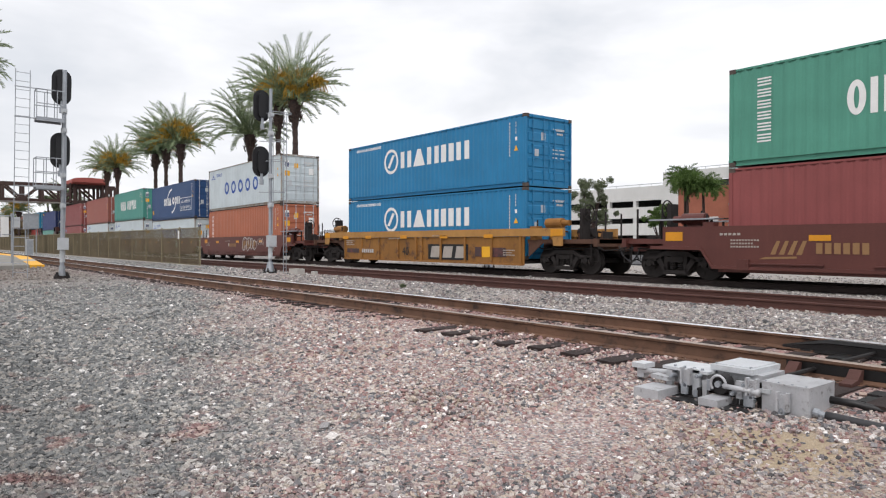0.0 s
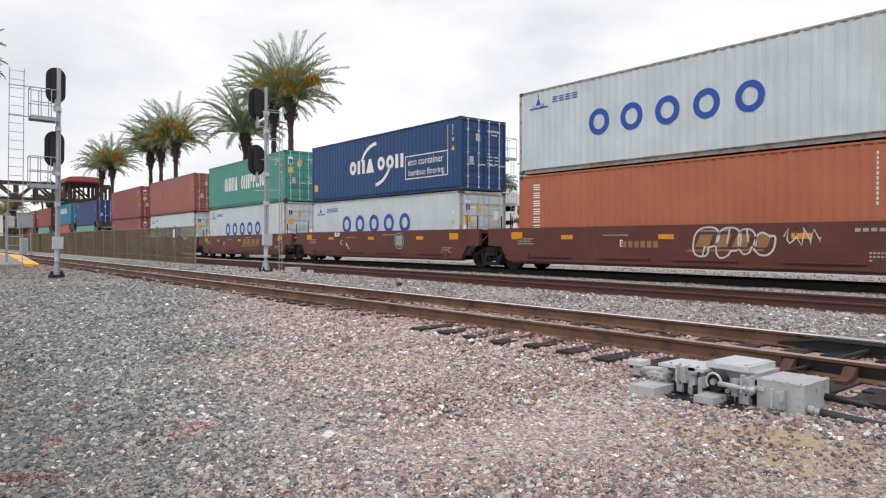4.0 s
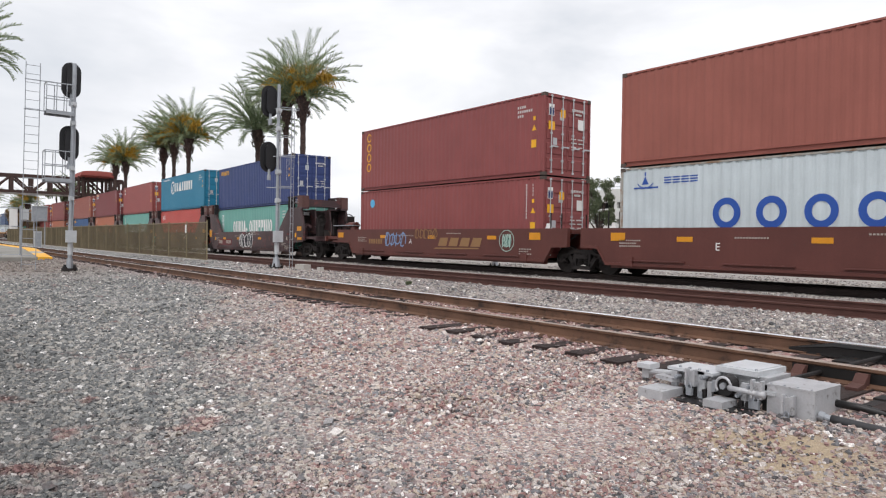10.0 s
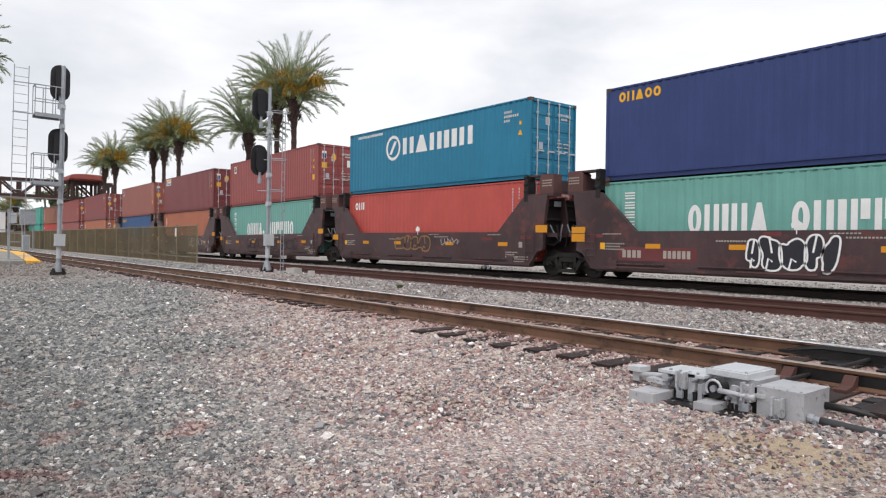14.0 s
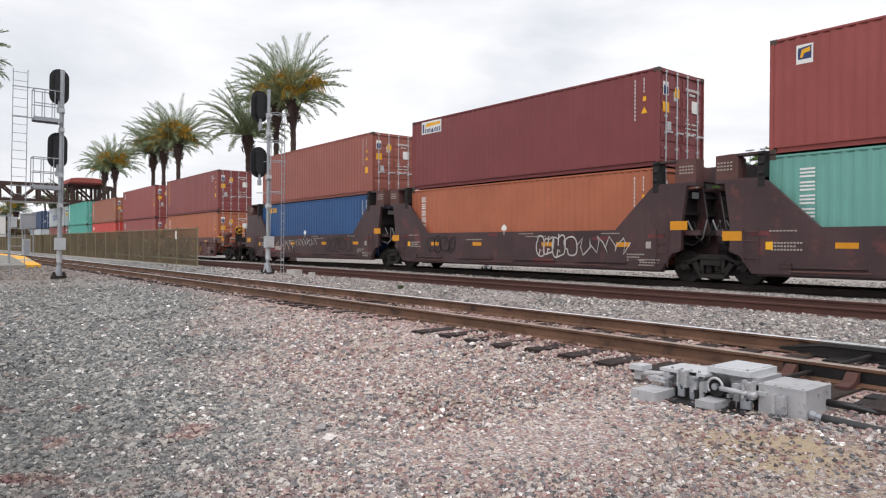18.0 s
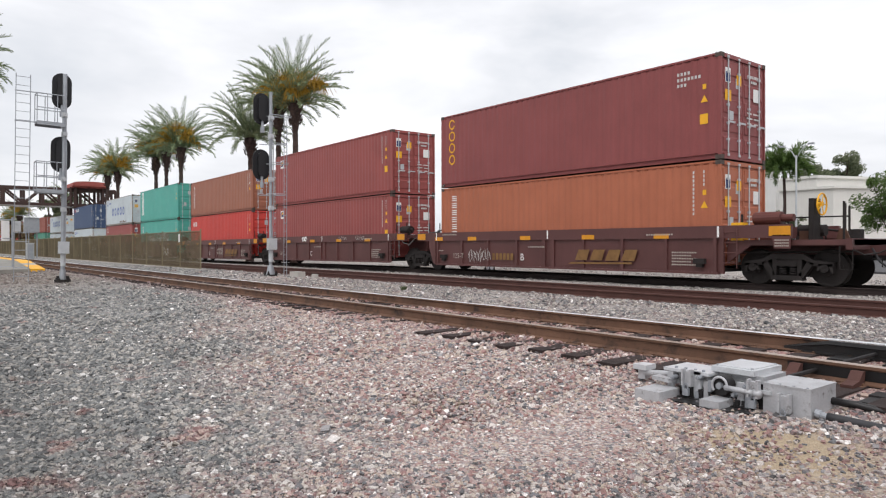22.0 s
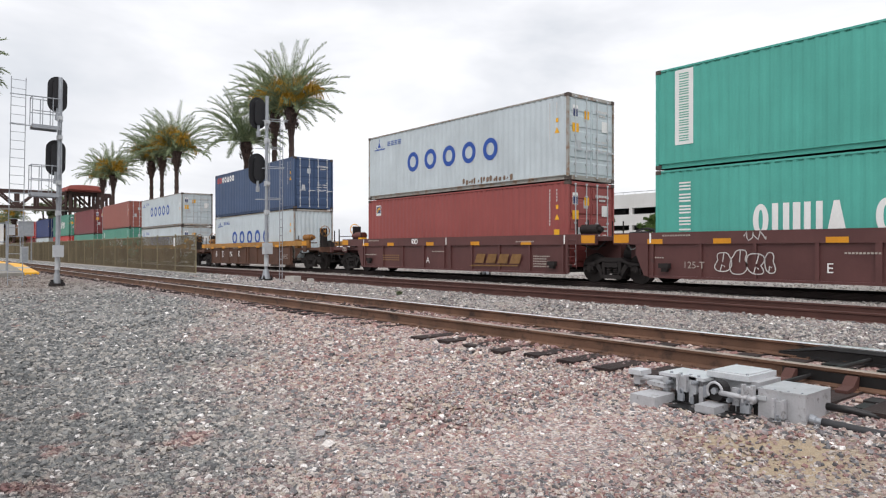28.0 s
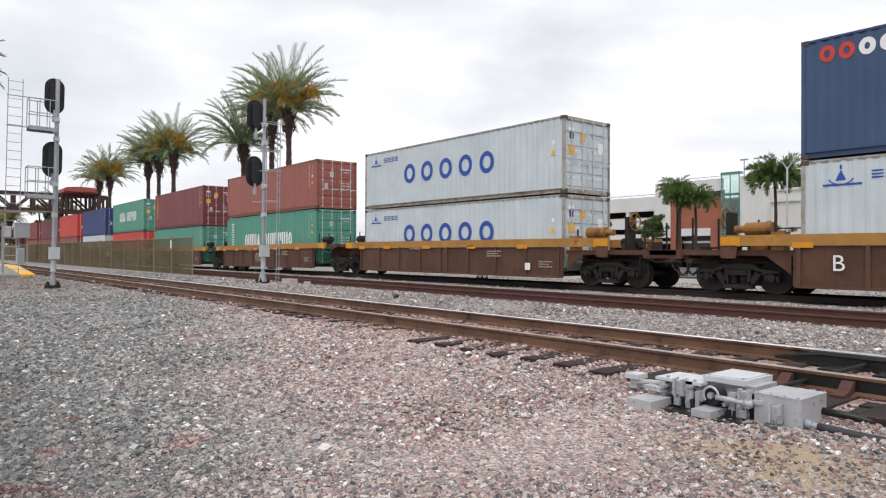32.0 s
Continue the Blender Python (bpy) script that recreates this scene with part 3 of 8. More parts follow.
def bars_word(x0, x1, z0, z1, code, stroke=0.36):
    """A row of plain signs, one list of shapes for each: n two upright bars, i one bar, o a ring, a a wedge, p a long and a short bar."""
    wide = {"n": 1.0, "i": 0.42, "o": 0.95, "a": 1.05, "p": 0.9, "_": 0.5}
    total = sum(wide[c] for c in code) + 0.2 * (len(code) - 1)
    u, h = (x1 - x0) / total, z1 - z0
    out, x = [], x0
    for c in code:
        w = wide[c] * u
        s = w * stroke
        if c == "n":
            out.append([("rect", x, z0, x + s, z1), ("rect", x + w - s, z0, x + w, z1)])
        elif c == "i":
            out.append([("rect", x, z0, x + w, z1)])
        elif c == "o":
            out.append([("ring", x + w / 2, z0 + h / 2, w / 2, h / 2, min(s, h * 0.3), 0, 360)])
        elif c == "a":
            out.append([("poly", [(x, z0), (x + w * 0.36, z1), (x + w * 0.64, z1), (x + w, z0)])])
        elif c == "p":
            out.append([("rect", x, z0, x + s, z1), ("rect", x + s * 1.4, z0 + h * 0.42, x + w, z1)])
        x += w + 0.2 * u
    return out


def rings_word(x0, x1, zc, h, n, w):
    step = (x1 - x0) / n
    return [("ring", x0 + step * (i + 0.5), zc, h * 0.40, h * 0.5, w, 0, 360) for i in range(n)]


def column_marks(x0, x1, z0, z1, n):
    """A column of square signs, each drawn as plain bars."""
    out, s = [], (z1 - z0) / n
    for i in range(n):
        a = z1 - (i + 1) * s + s * 0.12
        b = z1 - i * s - s * 0.12
        w = x1 - x0
        t = (b - a) * 0.2
        out += [("rect", x0, b - t, x1, b), ("rect", x0, a + (b - a) * 0.4, x1, a + (b - a) * 0.4 + t), ("rect", x0, a, x1, a + t)]
    return out


def written(name, text, x, z, size, material, parent, y, face="side", label=""):
    """Words in the built-in font, as a mesh on a wall that faces the camera's side."""
    cu = bpy.data.curves.new(name, "FONT")
    cu.body, cu.size, cu.align_x = text, size, "LEFT"
    tmp = bpy.data.objects.new(name, cu)
    me = bpy.data.meshes.new_from_object(tmp)
    bpy.data.objects.remove(tmp)
    me.transform(Matrix.Translation((x, y, z)) @ Matrix.Rotation(radians(90), 4, "X"))
    me.materials.clear()
    return fit(name, me, material, parent, label)


BLUE_INK = surface("blue_lettering", (0.02, 0.08, 0.36), 0.5, 0.0, 0.08, 3.0, 60.0, 0.0)
NAVY_INK = surface("navy_lettering", (0.03, 0.05, 0.15), 0.5, 0.0, 0.08, 3.0, 60.0, 0.0)
GREEN_INK = surface("pale_green_lettering", (0.16, 0.42, 0.32), 0.5, 0.0, 0.08, 3.0, 60.0, 0.0)
RED_INK = surface("red_lettering", (0.55, 0.05, 0.03), 0.5, 0.0, 0.08, 3.0, 60.0, 0.0)
PALE_INK = surface("dull_white_lettering", (0.58, 0.57, 0.55), 0.6, 0.0, 0.1, 3.0, 60.0, 0.0)
GREY_INK = surface("faded_grey_lettering", (0.38, 0.34, 0.30), 0.6, 0.0, 0.1, 3.0, 60.0, 0.0)
GOLD_INK = surface("faded_gold_lettering", (0.20, 0.105, 0.035), 0.6, 0.0, 0.3, 3.0, 60.0, 0.0)
TAN_INK = surface("faded_tan_lettering", (0.27, 0.15, 0.065), 0.6, 0.0, 0.1, 3.0, 60.0, 0.0)
SKY_INK = surface("light_blue_sticker", (0.10, 0.42, 0.70), 0.5, 0.0, 0.05, 3.0, 60.0, 0.0)
LIME_INK = surface("bright_green_sticker", (0.08, 0.70, 0.12), 0.5, 0.0, 0.05, 3.0, 60.0, 0.0)

PAINTS = {
    "green": ("deep green", paint("green_container_paint", (0.075, 0.245, 0.180), 0.12)),
    "seagreen": ("pale sea green", paint("seagreen_container_paint", (0.135, 0.325, 0.280), 0.12)),
    "jade": ("bright jade green", paint("jade_container_paint", (0.075, 0.335, 0.275), 0.1)),
    "teal": ("blue", paint("blue_container_paint", (0.018, 0.165, 0.33), 0.1)),
    "tealdark": ("teal blue", paint("teal_container_paint", (0.018, 0.165, 0.27), 0.14)),
    "navy": ("navy blue", paint("navy_container_paint", (0.030, 0.048, 0.145), 0.12)),
    "blue": ("mid blue", paint("mid_blue_container_paint", (0.025, 0.075, 0.19), 0.16)),
    "slate": ("faded slate blue", paint("slate_container_paint", (0.045, 0.075, 0.145), 0.2)),
    "grey": ("light grey", paint("grey_container_paint", (0.46, 0.515, 0.535), 0.16)),
    "orange": ("faded orange brown", paint("orange_container_paint", (0.35, 0.115, 0.062), 0.14)),
    "rust": ("rust brown", paint("rust_container_paint", (0.26, 0.088, 0.068), 0.16)),
    "maroon": ("brown red", paint("maroon_container_paint", (0.215, 0.060, 0.058), 0.14)),
    "wine": ("dark wine red", paint("wine_container_paint", (0.165, 0.042, 0.045), 0.14)),
    "red": ("bright red", paint("red_container_paint", (0.46, 0.050, 0.040), 0.1)),
}


def logo(kind, c, h):
    """Painted marks on the wall that faces the camera. x from the far end (0) to the door end, z from the container's floor."""
    def at(shapes):
        out = []
        for s in shapes:
            if s[0] == "rect":
                out.append(("rect", s[1] - HX, s[2], s[3] - HX, s[4]))
            elif s[0] in ("ring", "disc"):
                out.append((s[0], s[1] - HX, *s[2:]))
            elif s[0] == "poly":
                out.append(("poly", [(a - HX, b) for a, b in s[1]]))
            else:
                out.append(("line", [(a - HX, b) for a, b in s[1]], s[2]))
        return out

    def put(name, shapes, material):
        """Each sign of a row is a part; loose shapes make one part together."""
        loose = [q for q in shapes if isinstance(q, tuple)]
        if loose:
            done = mark_part(name, at(loose), material, c)
            if name == "marking":
                tagged(done, kind="stuff")
        for q in shapes:
            if isinstance(q, list):
                for one in q:
                    mark_part(name, at([one]), material, c)
    k = h - LOW
    if kind == "rings":
        put("logo", [[("ring", 3.50 + 1.22 * i, 1.40 + 0.15 * k, 0.40, 0.42, 0.18, 0, 360)] for i in range(5)], BLUE_INK)
        put("emblem", [("line", [(0.5, 1.95 + k), (1.35, 1.95 + k)], 0.05), ("line", [(0.9, 2.31 + k), (0.9, 2.42 + k)], 0.05), ("ring", 0.9, 2.16 + k, 0.30, 0.22, 0.03, 200, 340), ("poly", [(0.78, 2.05 + k), (1.02, 2.05 + k), (0.9, 2.3 + k)])], BLUE_INK)
        put("marking", [column_marks(1.55 + 0.28 * i, 1.79 + 0.28 * i, 2.02 + k, 2.27 + k, 1) for i in range(4)], BLUE_INK)
    elif kind == "roundel":
        z = 1.62 + k
        put("emblem", [("ring", 3.7, z, 0.56, 0.56, 0.13, 0, 360), ("poly", [(3.40, z - 0.26), (3.58, z - 0.30), (3.98, z + 0.26), (3.80, z + 0.30)])], M["white"])
        put("logo", bars_word(4.45, 9.1, z - 0.36, z + 0.36, "naniin"), M["white"])
        put("marking", [q for w in bars_word(0.75, 2.85, z + 0.68, z + 0.80, "nnninaniinioon") for q in w], M["white"])
    elif kind == "shipper":
        z0 = 1.05
        put("logo", bars_word(2.95, 5.2, z0, z0 + 0.88, "onina") + bars_word(5.8, 9.4, z0, z0 + 0.88, "onippino"), M["white"])
    elif kind == "shipper_column":
        z0 = 0.96
        put("logo", bars_word(2.9, 5.15, z0, z0 + 0.82, "onina") + bars_word(5.75, 9.35, z0, z0 + 0.82, "onippino"), M["white"])
        put("marking", [column_marks(0.76, 1.12, 0.55 + 0.29 * i, 0.82 + 0.29 * i, 1) for i in range(6)] if h == LOW else [column_marks(0.76, 1.12, 0.6 + 0.33 * i, 0.9 + 0.33 * i, 1) for i in range(6)], M["white"])
    elif kind == "swoosh":
        z0 = 0.90 + k
        put("logo", bars_word(3.8, 5.95, z0 - 0.04, z0 + 0.6, "ona") + bars_word(6.25, 8.3, z0, z0 + 0.62, "oon"), M["white"])
        put("emblem", [("ring", 6.2, z0 + 0.1, 1.5, 1.25, 0.16, 92, 158)], M["white"])
        put("emblem", [("ring", 5.9, z0 + 0.52, 1.5, 1.25, 0.16, -82, -22)], M["white"])
        put("frame_line", [("line", [(8.45, z0 - 0.55), (11.35, z0 - 0.55)], 0.04), ("line", [(11.35, z0 - 0.55), (11.35, z0 + 0.42)], 0.04),
                           ("line", [(11.35, z0 + 0.42), (8.45, z0 + 0.42)], 0.04), ("line", [(8.45, z0 + 0.42), (8.45, z0 - 0.55)], 0.04)], M["white"])
        written("lettering", "eco container", 8.62 - HX, z0 + 0.02, 0.44, M["white"], c, -HY + 0.008)
        written("lettering", "bamboo flooring", 8.66 - HX, z0 - 0.42, 0.37, M["white"], c, -HY + 0.008)
        put("sticker", [("rect", 0.25, 0.55, 0.6, 0.9)], M["yellow"])
    elif kind == "lessor_yellow":
        put("logo", bars_word(0.48, 1.95, 2.10 + k, 2.40 + k, "onaoo", 0.3), M["yellow"])
    elif kind == "lessor_two":
        put("logo", bars_word(0.42, 1.2, 1.98 + k, 2.38 + k, "oo", 0.3), RED_INK)
        put("marking", bars_word(1.28, 3.4, 1.98 + k, 2.38 + k, "ooaoo", 0.34), M["white"])
    elif kind == "column_yellow":
        put("logo", [[("ring", 0.68, 2.2 + k - i * 0.47, 0.19, 0.2, 0.055, 20 if i == 0 else 0, 340 if i == 0 else 360)] for i in range(4)], M["yellow"])
    elif kind == "column_white":
        put("logo", [column_marks(0.68, 0.98, 0.62 + k + 0.28 * i, 0.88 + k + 0.28 * i, 1) for i in range(6)], M["white"])
    elif kind == "badge":
        put("logo", [("rect", 0.65, 1.85 + k, 1.05, 2.32 + k)], M["white"])
        mark_part("emblem", at([("poly", [(0.69, 1.96 + k), (1.01, 1.96 + k), (1.01, 2.28 + k), (0.69, 2.24 + k)])]), NAVY_INK, c, -HY + 0.006)
        mark_part("marking", at([("poly", [(0.74, 2.00 + k), (0.80, 2.00 + k), (0.84, 2.10 + k), (0.98, 2.13 + k), (0.98, 2.24 + k), (0.78, 2.19 + k)])]), M["yellow"], c, -HY + 0.003)
    elif kind == "badge_wide":
        put("logo", [("rect", 0.66, 1.98 + k, 1.98, 2.5 + k)], M["white"])
        mark_part("emblem", at([("poly", [(0.9, 2.26 + k), (1.9, 2.32 + k), (1.9, 2.42 + k), (1.0, 2.42 + k)])]), M["yellow"], c, -HY + 0.006)
        mark_part("emblem_bar", at([("rect", 0.72, 2.04 + k, 0.84, 2.40 + k)]), NAVY_INK, c, -HY + 0.006)
        tagged(mark_part("marking", at([q for w in bars_word(0.9, 1.9, 2.02 + k, 2.2 + k, "noaon") for q in w]), NAVY_INK, c, -HY + 0.006), kind="stuff")
    elif kind == "column_banner":
        put("sign_panel", [("rect", 0.63, 0.35 + k, 1.2, 2.48 + k)], M["white"])
        tagged(mark_part("marking", at(column_marks(0.76, 1.06, 0.42 + k, 2.4 + k, 9)), GREEN_INK, c, -HY + 0.006), kind="stuff")
    elif kind == "initials":
        put("logo", bars_word(0.55, 1.35, 1.85 + k, 2.2 + k, "oni", 0.3), M["white"])
    elif kind == "dot":
        put("sticker", [("disc", 1.05, 2.1 + k * 0.6, 0.2, 0.2)], SKY_INK)


def ident(c, h, style, color=""):
    """The columns of small marks near the door end, drawn as bars, with the yellow signs."""
    k = h - LOW
    rows = []
    if style == "block":
        for j, n in enumerate((4, 7, 3)):
            rows += [("rect", 4.75 + 0.11 * i, 2.15 + k - 0.16 * j, 4.75 + 0.11 * i + 0.07, 2.24 + k - 0.16 * j) for i in range(n)]
    else:
        rows += [("rect", 5.24, 2.26 + k - 0.115 * i, 5.29, 2.34 + k - 0.115 * i) for i in range(11)]
        rows += [("rect", 5.56, 2.26 + k - 0.115 * i, 5.60, 2.34 + k - 0.115 * i) for i in range(4)]
    tagged(mark_part("stencil", rows, PALE_INK, c), kind="stuff")
    y = 1.3 + k
    mark_part("warning_sign", [("poly", [(5.48, y), (5.70, y), (5.59, y + 0.20)])], M["yellow"], c)
    if color in ("maroon", "maroon2", "rust") and k:
        mark_part("caution_sign", [("rect", 5.46, 1.00, 5.70, 1.28)], M["yellow"], c)
    mark_part("height_sign", [("rect", 5.54, y + 0.36, 5.65, y + 0.50)], M["yellow"] if k else M["white"], c)


def door_marks(c, h, sticker=""):
    x = HX + 0.0
    for name, mat_, boxes in (("stencil", PALE_INK, [(0.22 + 0.085 * i, h - 0.50, 0.28 + 0.085 * i, h - 0.42) for i in range(8)] + [(0.42 + 0.085 * i, h - 0.64, 0.48 + 0.085 * i, h - 0.57) for i in range(4)] + [(0.2, 1.37, 0.45, 1.41), (0.55, 1.37, 0.85, 1.41), (0.2, 1.23, 0.5, 1.27), (0.6, 1.23, 0.85, 1.27), (0.2, 1.08, 0.45, 1.12), (0.6, 1.08, 0.8, 1.12)]),
                              ("plate", M["galv_pale"], [(-0.75, 1.1, -0.55, 1.35), (-0.42, h - 0.9, -0.2, h - 0.62)])):
        bm = bmesh.new()
        for y0, z0, y1, z1 in boxes:
            solid(bm, x - 0.030, x - 0.016, y0, y1, z0, z1)
        me = cached((name, h), lambda b=bm, n=name: as_mesh(n, b))
        tagged(fit(name, me, mat_, c), kind="stuff")
    if sticker:
        for name, mat_, (y0, z0, y1, z1) in (("badge", M["white"], (-0.98, h - 0.78, -0.72, h - 0.38)), ("badge_field", NAVY_INK, (-0.96, h - 0.76, -0.74, h - 0.50)), ("caution_sign", M["yellow"], (-0.99, h - 1.28, -0.68, h - 0.98)),
                                              ("sticker", M["yellow"], (-0.38, h - 0.80, -0.14, h - 0.52)), ("data_label", M["white"], (0.55, h - 1.15, 0.90, h - 0.78))):
            bm = bmesh.new()
            d = 0.004 if name == "badge_field" else 0.0
            solid(bm, x - 0.022, x - 0.010 + d, y0, y1, z0, z1)
            part(name, bm, mat_, c)


GALV_BAR = M["galv_pale"]
FRAME_RUST = surface("rust_stained_grey_paint", (0.36, 0.35, 0.32), 0.7, 0.0, 0.12, 1.6, 50.0, 0.1, (0.235, 0.145, 0.09), 1.1, 0.3)
CASTING = surface("worn_corner_casting", (0.09, 0.07, 0.06), 0.8, 0.1, 0.3, 6.0, 60.0, 0.2)


def container(color, h, marks="", ident_style="column", turned=False, door_sticker="", extra=()):
    words, p = PAINTS[color]
    c = thing("shipping_container", pose(0, 0, 0), "%s corrugated steel shipping container on a well car" % words, "container", "containers on the train")
    tag = round(h, 2)
    fit("frame", cached(("frame", tag), lambda: frame_mesh(h)), FRAME_RUST if color == "grey" else p, c)
    sm = cached(("side", tag), lambda: side_mesh(h))
    fit("side_panel", sm, p, c)
    back = fit("side_panel", sm, p, c)
    back.matrix_basis = pose(0, 0, 0, 0, 0, 180)
    fit("roof_panel", cached(("roof", tag), lambda: roof_mesh(h)), p, c)
    fit("floor_pan", cached(("floor", 0), floor_mesh), M["dark_iron"], c)
    flip = pose(0, 0, 0, 0, 0, 180)
    endp = fit("end_panel", cached(("end", tag), lambda: end_mesh(h)), p, c)
    if not turned:
        endp.matrix_basis = flip
    for s in (-1, 1):
        d = fit("door", cached(("door", tag), lambda: door_mesh(h)), p, c)
        d.matrix_basis = pose(0, s * 0.565, 0) if not turned else flip @ pose(0, s * 0.565, 0)
        for o in (-0.30, 0.27):
            b = fit("locking_bar", cached(("bar", tag), lambda: bar_mesh(h)), GALV_BAR if color != "teal" else p, d)
            b.matrix_basis = pose(0, o, 0)
    cm = cached(("casting", 0), casting_mesh)
    for x in (-1, 1):
        for y in (-1, 1):
            for z in (0.059, h - 0.059):
                fit("corner_casting", cm, CASTING, c).matrix_basis = pose(x * (HX - 0.087), y * (HY - 0.079), z)
    if marks:
        logo(marks, c, h)
    ident(c, h, ident_style, color if marks else "")
    if not turned:
        door_marks(c, h, "badge" if marks in ("rings", "badge", "shipper", "column_yellow", "dot", "column_white", "badge_wide") else "")
    return c


# ---- well cars ----
CAR_PAINT = {
    "brown": surface("brown_car_paint", (0.112, 0.036, 0.029), 0.5, 0.0, 0.16, 0.8, 40.0, 0.15, (0.06, 0.045, 0.038), 0.35, 0.25, spec=0.35, dust=0.08),
    "dark": surface("dusty_dark_car_paint", (0.066, 0.038, 0.040), 0.48, 0.0, 0.34, 0.6, 40.0, 0.15, (0.140, 0.046, 0.043), 0.85, 0.3, spec=0.35, dust=0.08),
    "ribbed": surface("dull_maroon_car_paint", (0.108, 0.044, 0.041), 0.5, 0.0, 0.18, 0.8, 40.0, 0.15, (0.045, 0.034, 0.030), 0.4, 0.2, spec=0.35, dust=0.08),
    "mustard": surface("mustard_car_paint", (0.285, 0.130, 0.031), 0.7, 0.0, 0.2, 0.9, 40.0, 0.15, (0.10, 0.050, 0.03), 0.95, 0.45, spec=0.35, dust=0.08),
    "mustard_top": surface("worn_mustard_chord_paint", (0.40, 0.205, 0.060), 0.7, 0.0, 0.2, 1.2, 40.0, 0.15, (0.16, 0.08, 0.04), 0.7, 0.2, spec=0.35, dust=0.08),
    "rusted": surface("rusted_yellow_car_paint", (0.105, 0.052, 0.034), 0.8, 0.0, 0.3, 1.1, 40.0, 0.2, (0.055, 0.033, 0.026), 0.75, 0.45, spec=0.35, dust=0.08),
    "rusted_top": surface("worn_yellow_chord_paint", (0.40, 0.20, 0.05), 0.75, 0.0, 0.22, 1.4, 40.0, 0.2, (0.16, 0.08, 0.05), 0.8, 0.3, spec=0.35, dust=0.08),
}

FADED_PAINT = surface("faded_red_brown_car_paint", (0.115, 0.056, 0.050), 0.8, 0.0, 0.25, 1.5, 40.0, 0.15, (0.05, 0.035, 0.032), 0.5, 0.2)


def wheelset_mesh():
    bm = bmesh.new()
    rod(bm, (0, -0.98, 0), (0, 0.98, 0), 0.08, 10)
    for s in (-1, 1):
        rod(bm, (0, s * 0.70, 0), (0, s * 0.82, 0), 0.45, 28)
        rod(bm, (0, s * 0.665, 0), (0, s * 0.70, 0), 0.485, 28)
        rod(bm, (0, s * 0.82, 0), (0, s * 0.90, 0), 0.17, 14)
        rod(bm, (0, s * 0.98, 0), (0, s * 1.10, 0), 0.105, 12)
        for i in range(3):
            a = i * 2 * math.pi / 3
            rod(bm, (0.06 * math.cos(a), s * 1.10, 0.06 * math.sin(a)), (0.06 * math.cos(a), s * 1.115, 0.06 * math.sin(a)), 0.018, 6)
        for i in range(6):
            a = i * math.pi / 3
            rod(bm, (0.30 * math.cos(a), s * 0.815, 0.30 * math.sin(a)), (0.30 * math.cos(a), s * 0.828, 0.30 * math.sin(a)), 0.05, 8)
    return as_mesh("wheelset", bm)


def side_frame_mesh():
    """A cast truck side: arched top chord, sloping tension members, a spring nest and bearing pedestals."""
    bm = bmesh.new()
    y0, y1 = -0.09, 0.09
    prism(bm, [(-1.10, 0.50), (-1.10, 0.60), (-0.62, 0.66), (-0.40, 0.80), (0.40, 0.80), (0.62, 0.66), (1.10, 0.60), (1.10, 0.50), (0.62, 0.52), (0.42, 0.66), (-0.42, 0.66), (-0.62, 0.52)], y0, y1)
    for s in (-1, 1):
        prism(bm, [(s * 0.66, 0.58), (s * 0.50, 0.62), (s * 0.24, 0.20), (s * 0.36, 0.16)], y0, y1)
        prism(bm, [(s * 0.26, 0.68), (s * 0.36, 0.68), (s * 0.36, 0.20), (s * 0.26, 0.20)], y0, y1)
        prism(bm, [(s * 0.70, 0.40), (s * 0.76, 0.56), (s * 1.08, 0.56), (s * 1.10, 0.34), (s * 1.04, 0.34), (s * 1.00, 0.50), (s * 0.80, 0.50), (s * 0.76, 0.38)], y0, y1)
    prism(bm, [(-0.40, 0.14), (0.40, 0.14), (0.34, 0.26), (-0.34, 0.26)], y0 - 0.05, y1 + 0.05)
    for x in (-0.13, 0.13):
        for z in (0.29, 0.35, 0.41, 0.47):
            rod(bm, (x, 0, z), (x, 0, z + 0.035), 0.095, 10)
    prism(bm, [(-0.25, 0.50), (0.25, 0.50), (0.25, 0.64), (-0.25, 0.64)], y0 - 0.02, y1 + 0.02)
    return as_mesh("side_frame", bm, 0.01)


def bolster_mesh():
    bm = bmesh.new()
    prism(bm, [(-0.20, 0.48), (0.20, 0.48), (0.20, 0.72), (-0.20, 0.72)], -1.0, 1.0)
    rod(bm, (0, 0, 0.70), (0, 0, 0.86), 0.20, 14)
    for s in (-1, 1):
        solid(bm, s * 0.42 - 0.05, s * 0.42 + 0.05, -0.86, 0.86, 0.28, 0.44)
        for e in (-1, 1):
            solid(bm, s * 0.44 - 0.06, s * 0.44 + 0.06, e * 0.76 - 0.09, e * 0.76 + 0.09, 0.22, 0.62)
    return as_mesh("bolster", bm, 0.01)


WHEELS = []


def truck(parent, x, u):
    t = fit("truck", cached("bolster", bolster_mesh), M["truck"], parent, "dusty iron truck with coil springs")
    t.matrix_basis = pose(x, 0, 0)
    for s in (-1, 1):
        f = fit("side_frame", cached("side_frame", side_frame_mesh), M["truck"], t)
        f.matrix_basis = pose(0, s * 1.0, 0)
    for e in (-1, 1):
        w = fit("wheelset", cached("wheelset", wheelset_mesh), M["truck"], t)
        w.matrix_basis = pose(e * 0.89, 0, 0.45)
        WHEELS.append((w, e * 0.89, u + x))


SIDE = 1.465


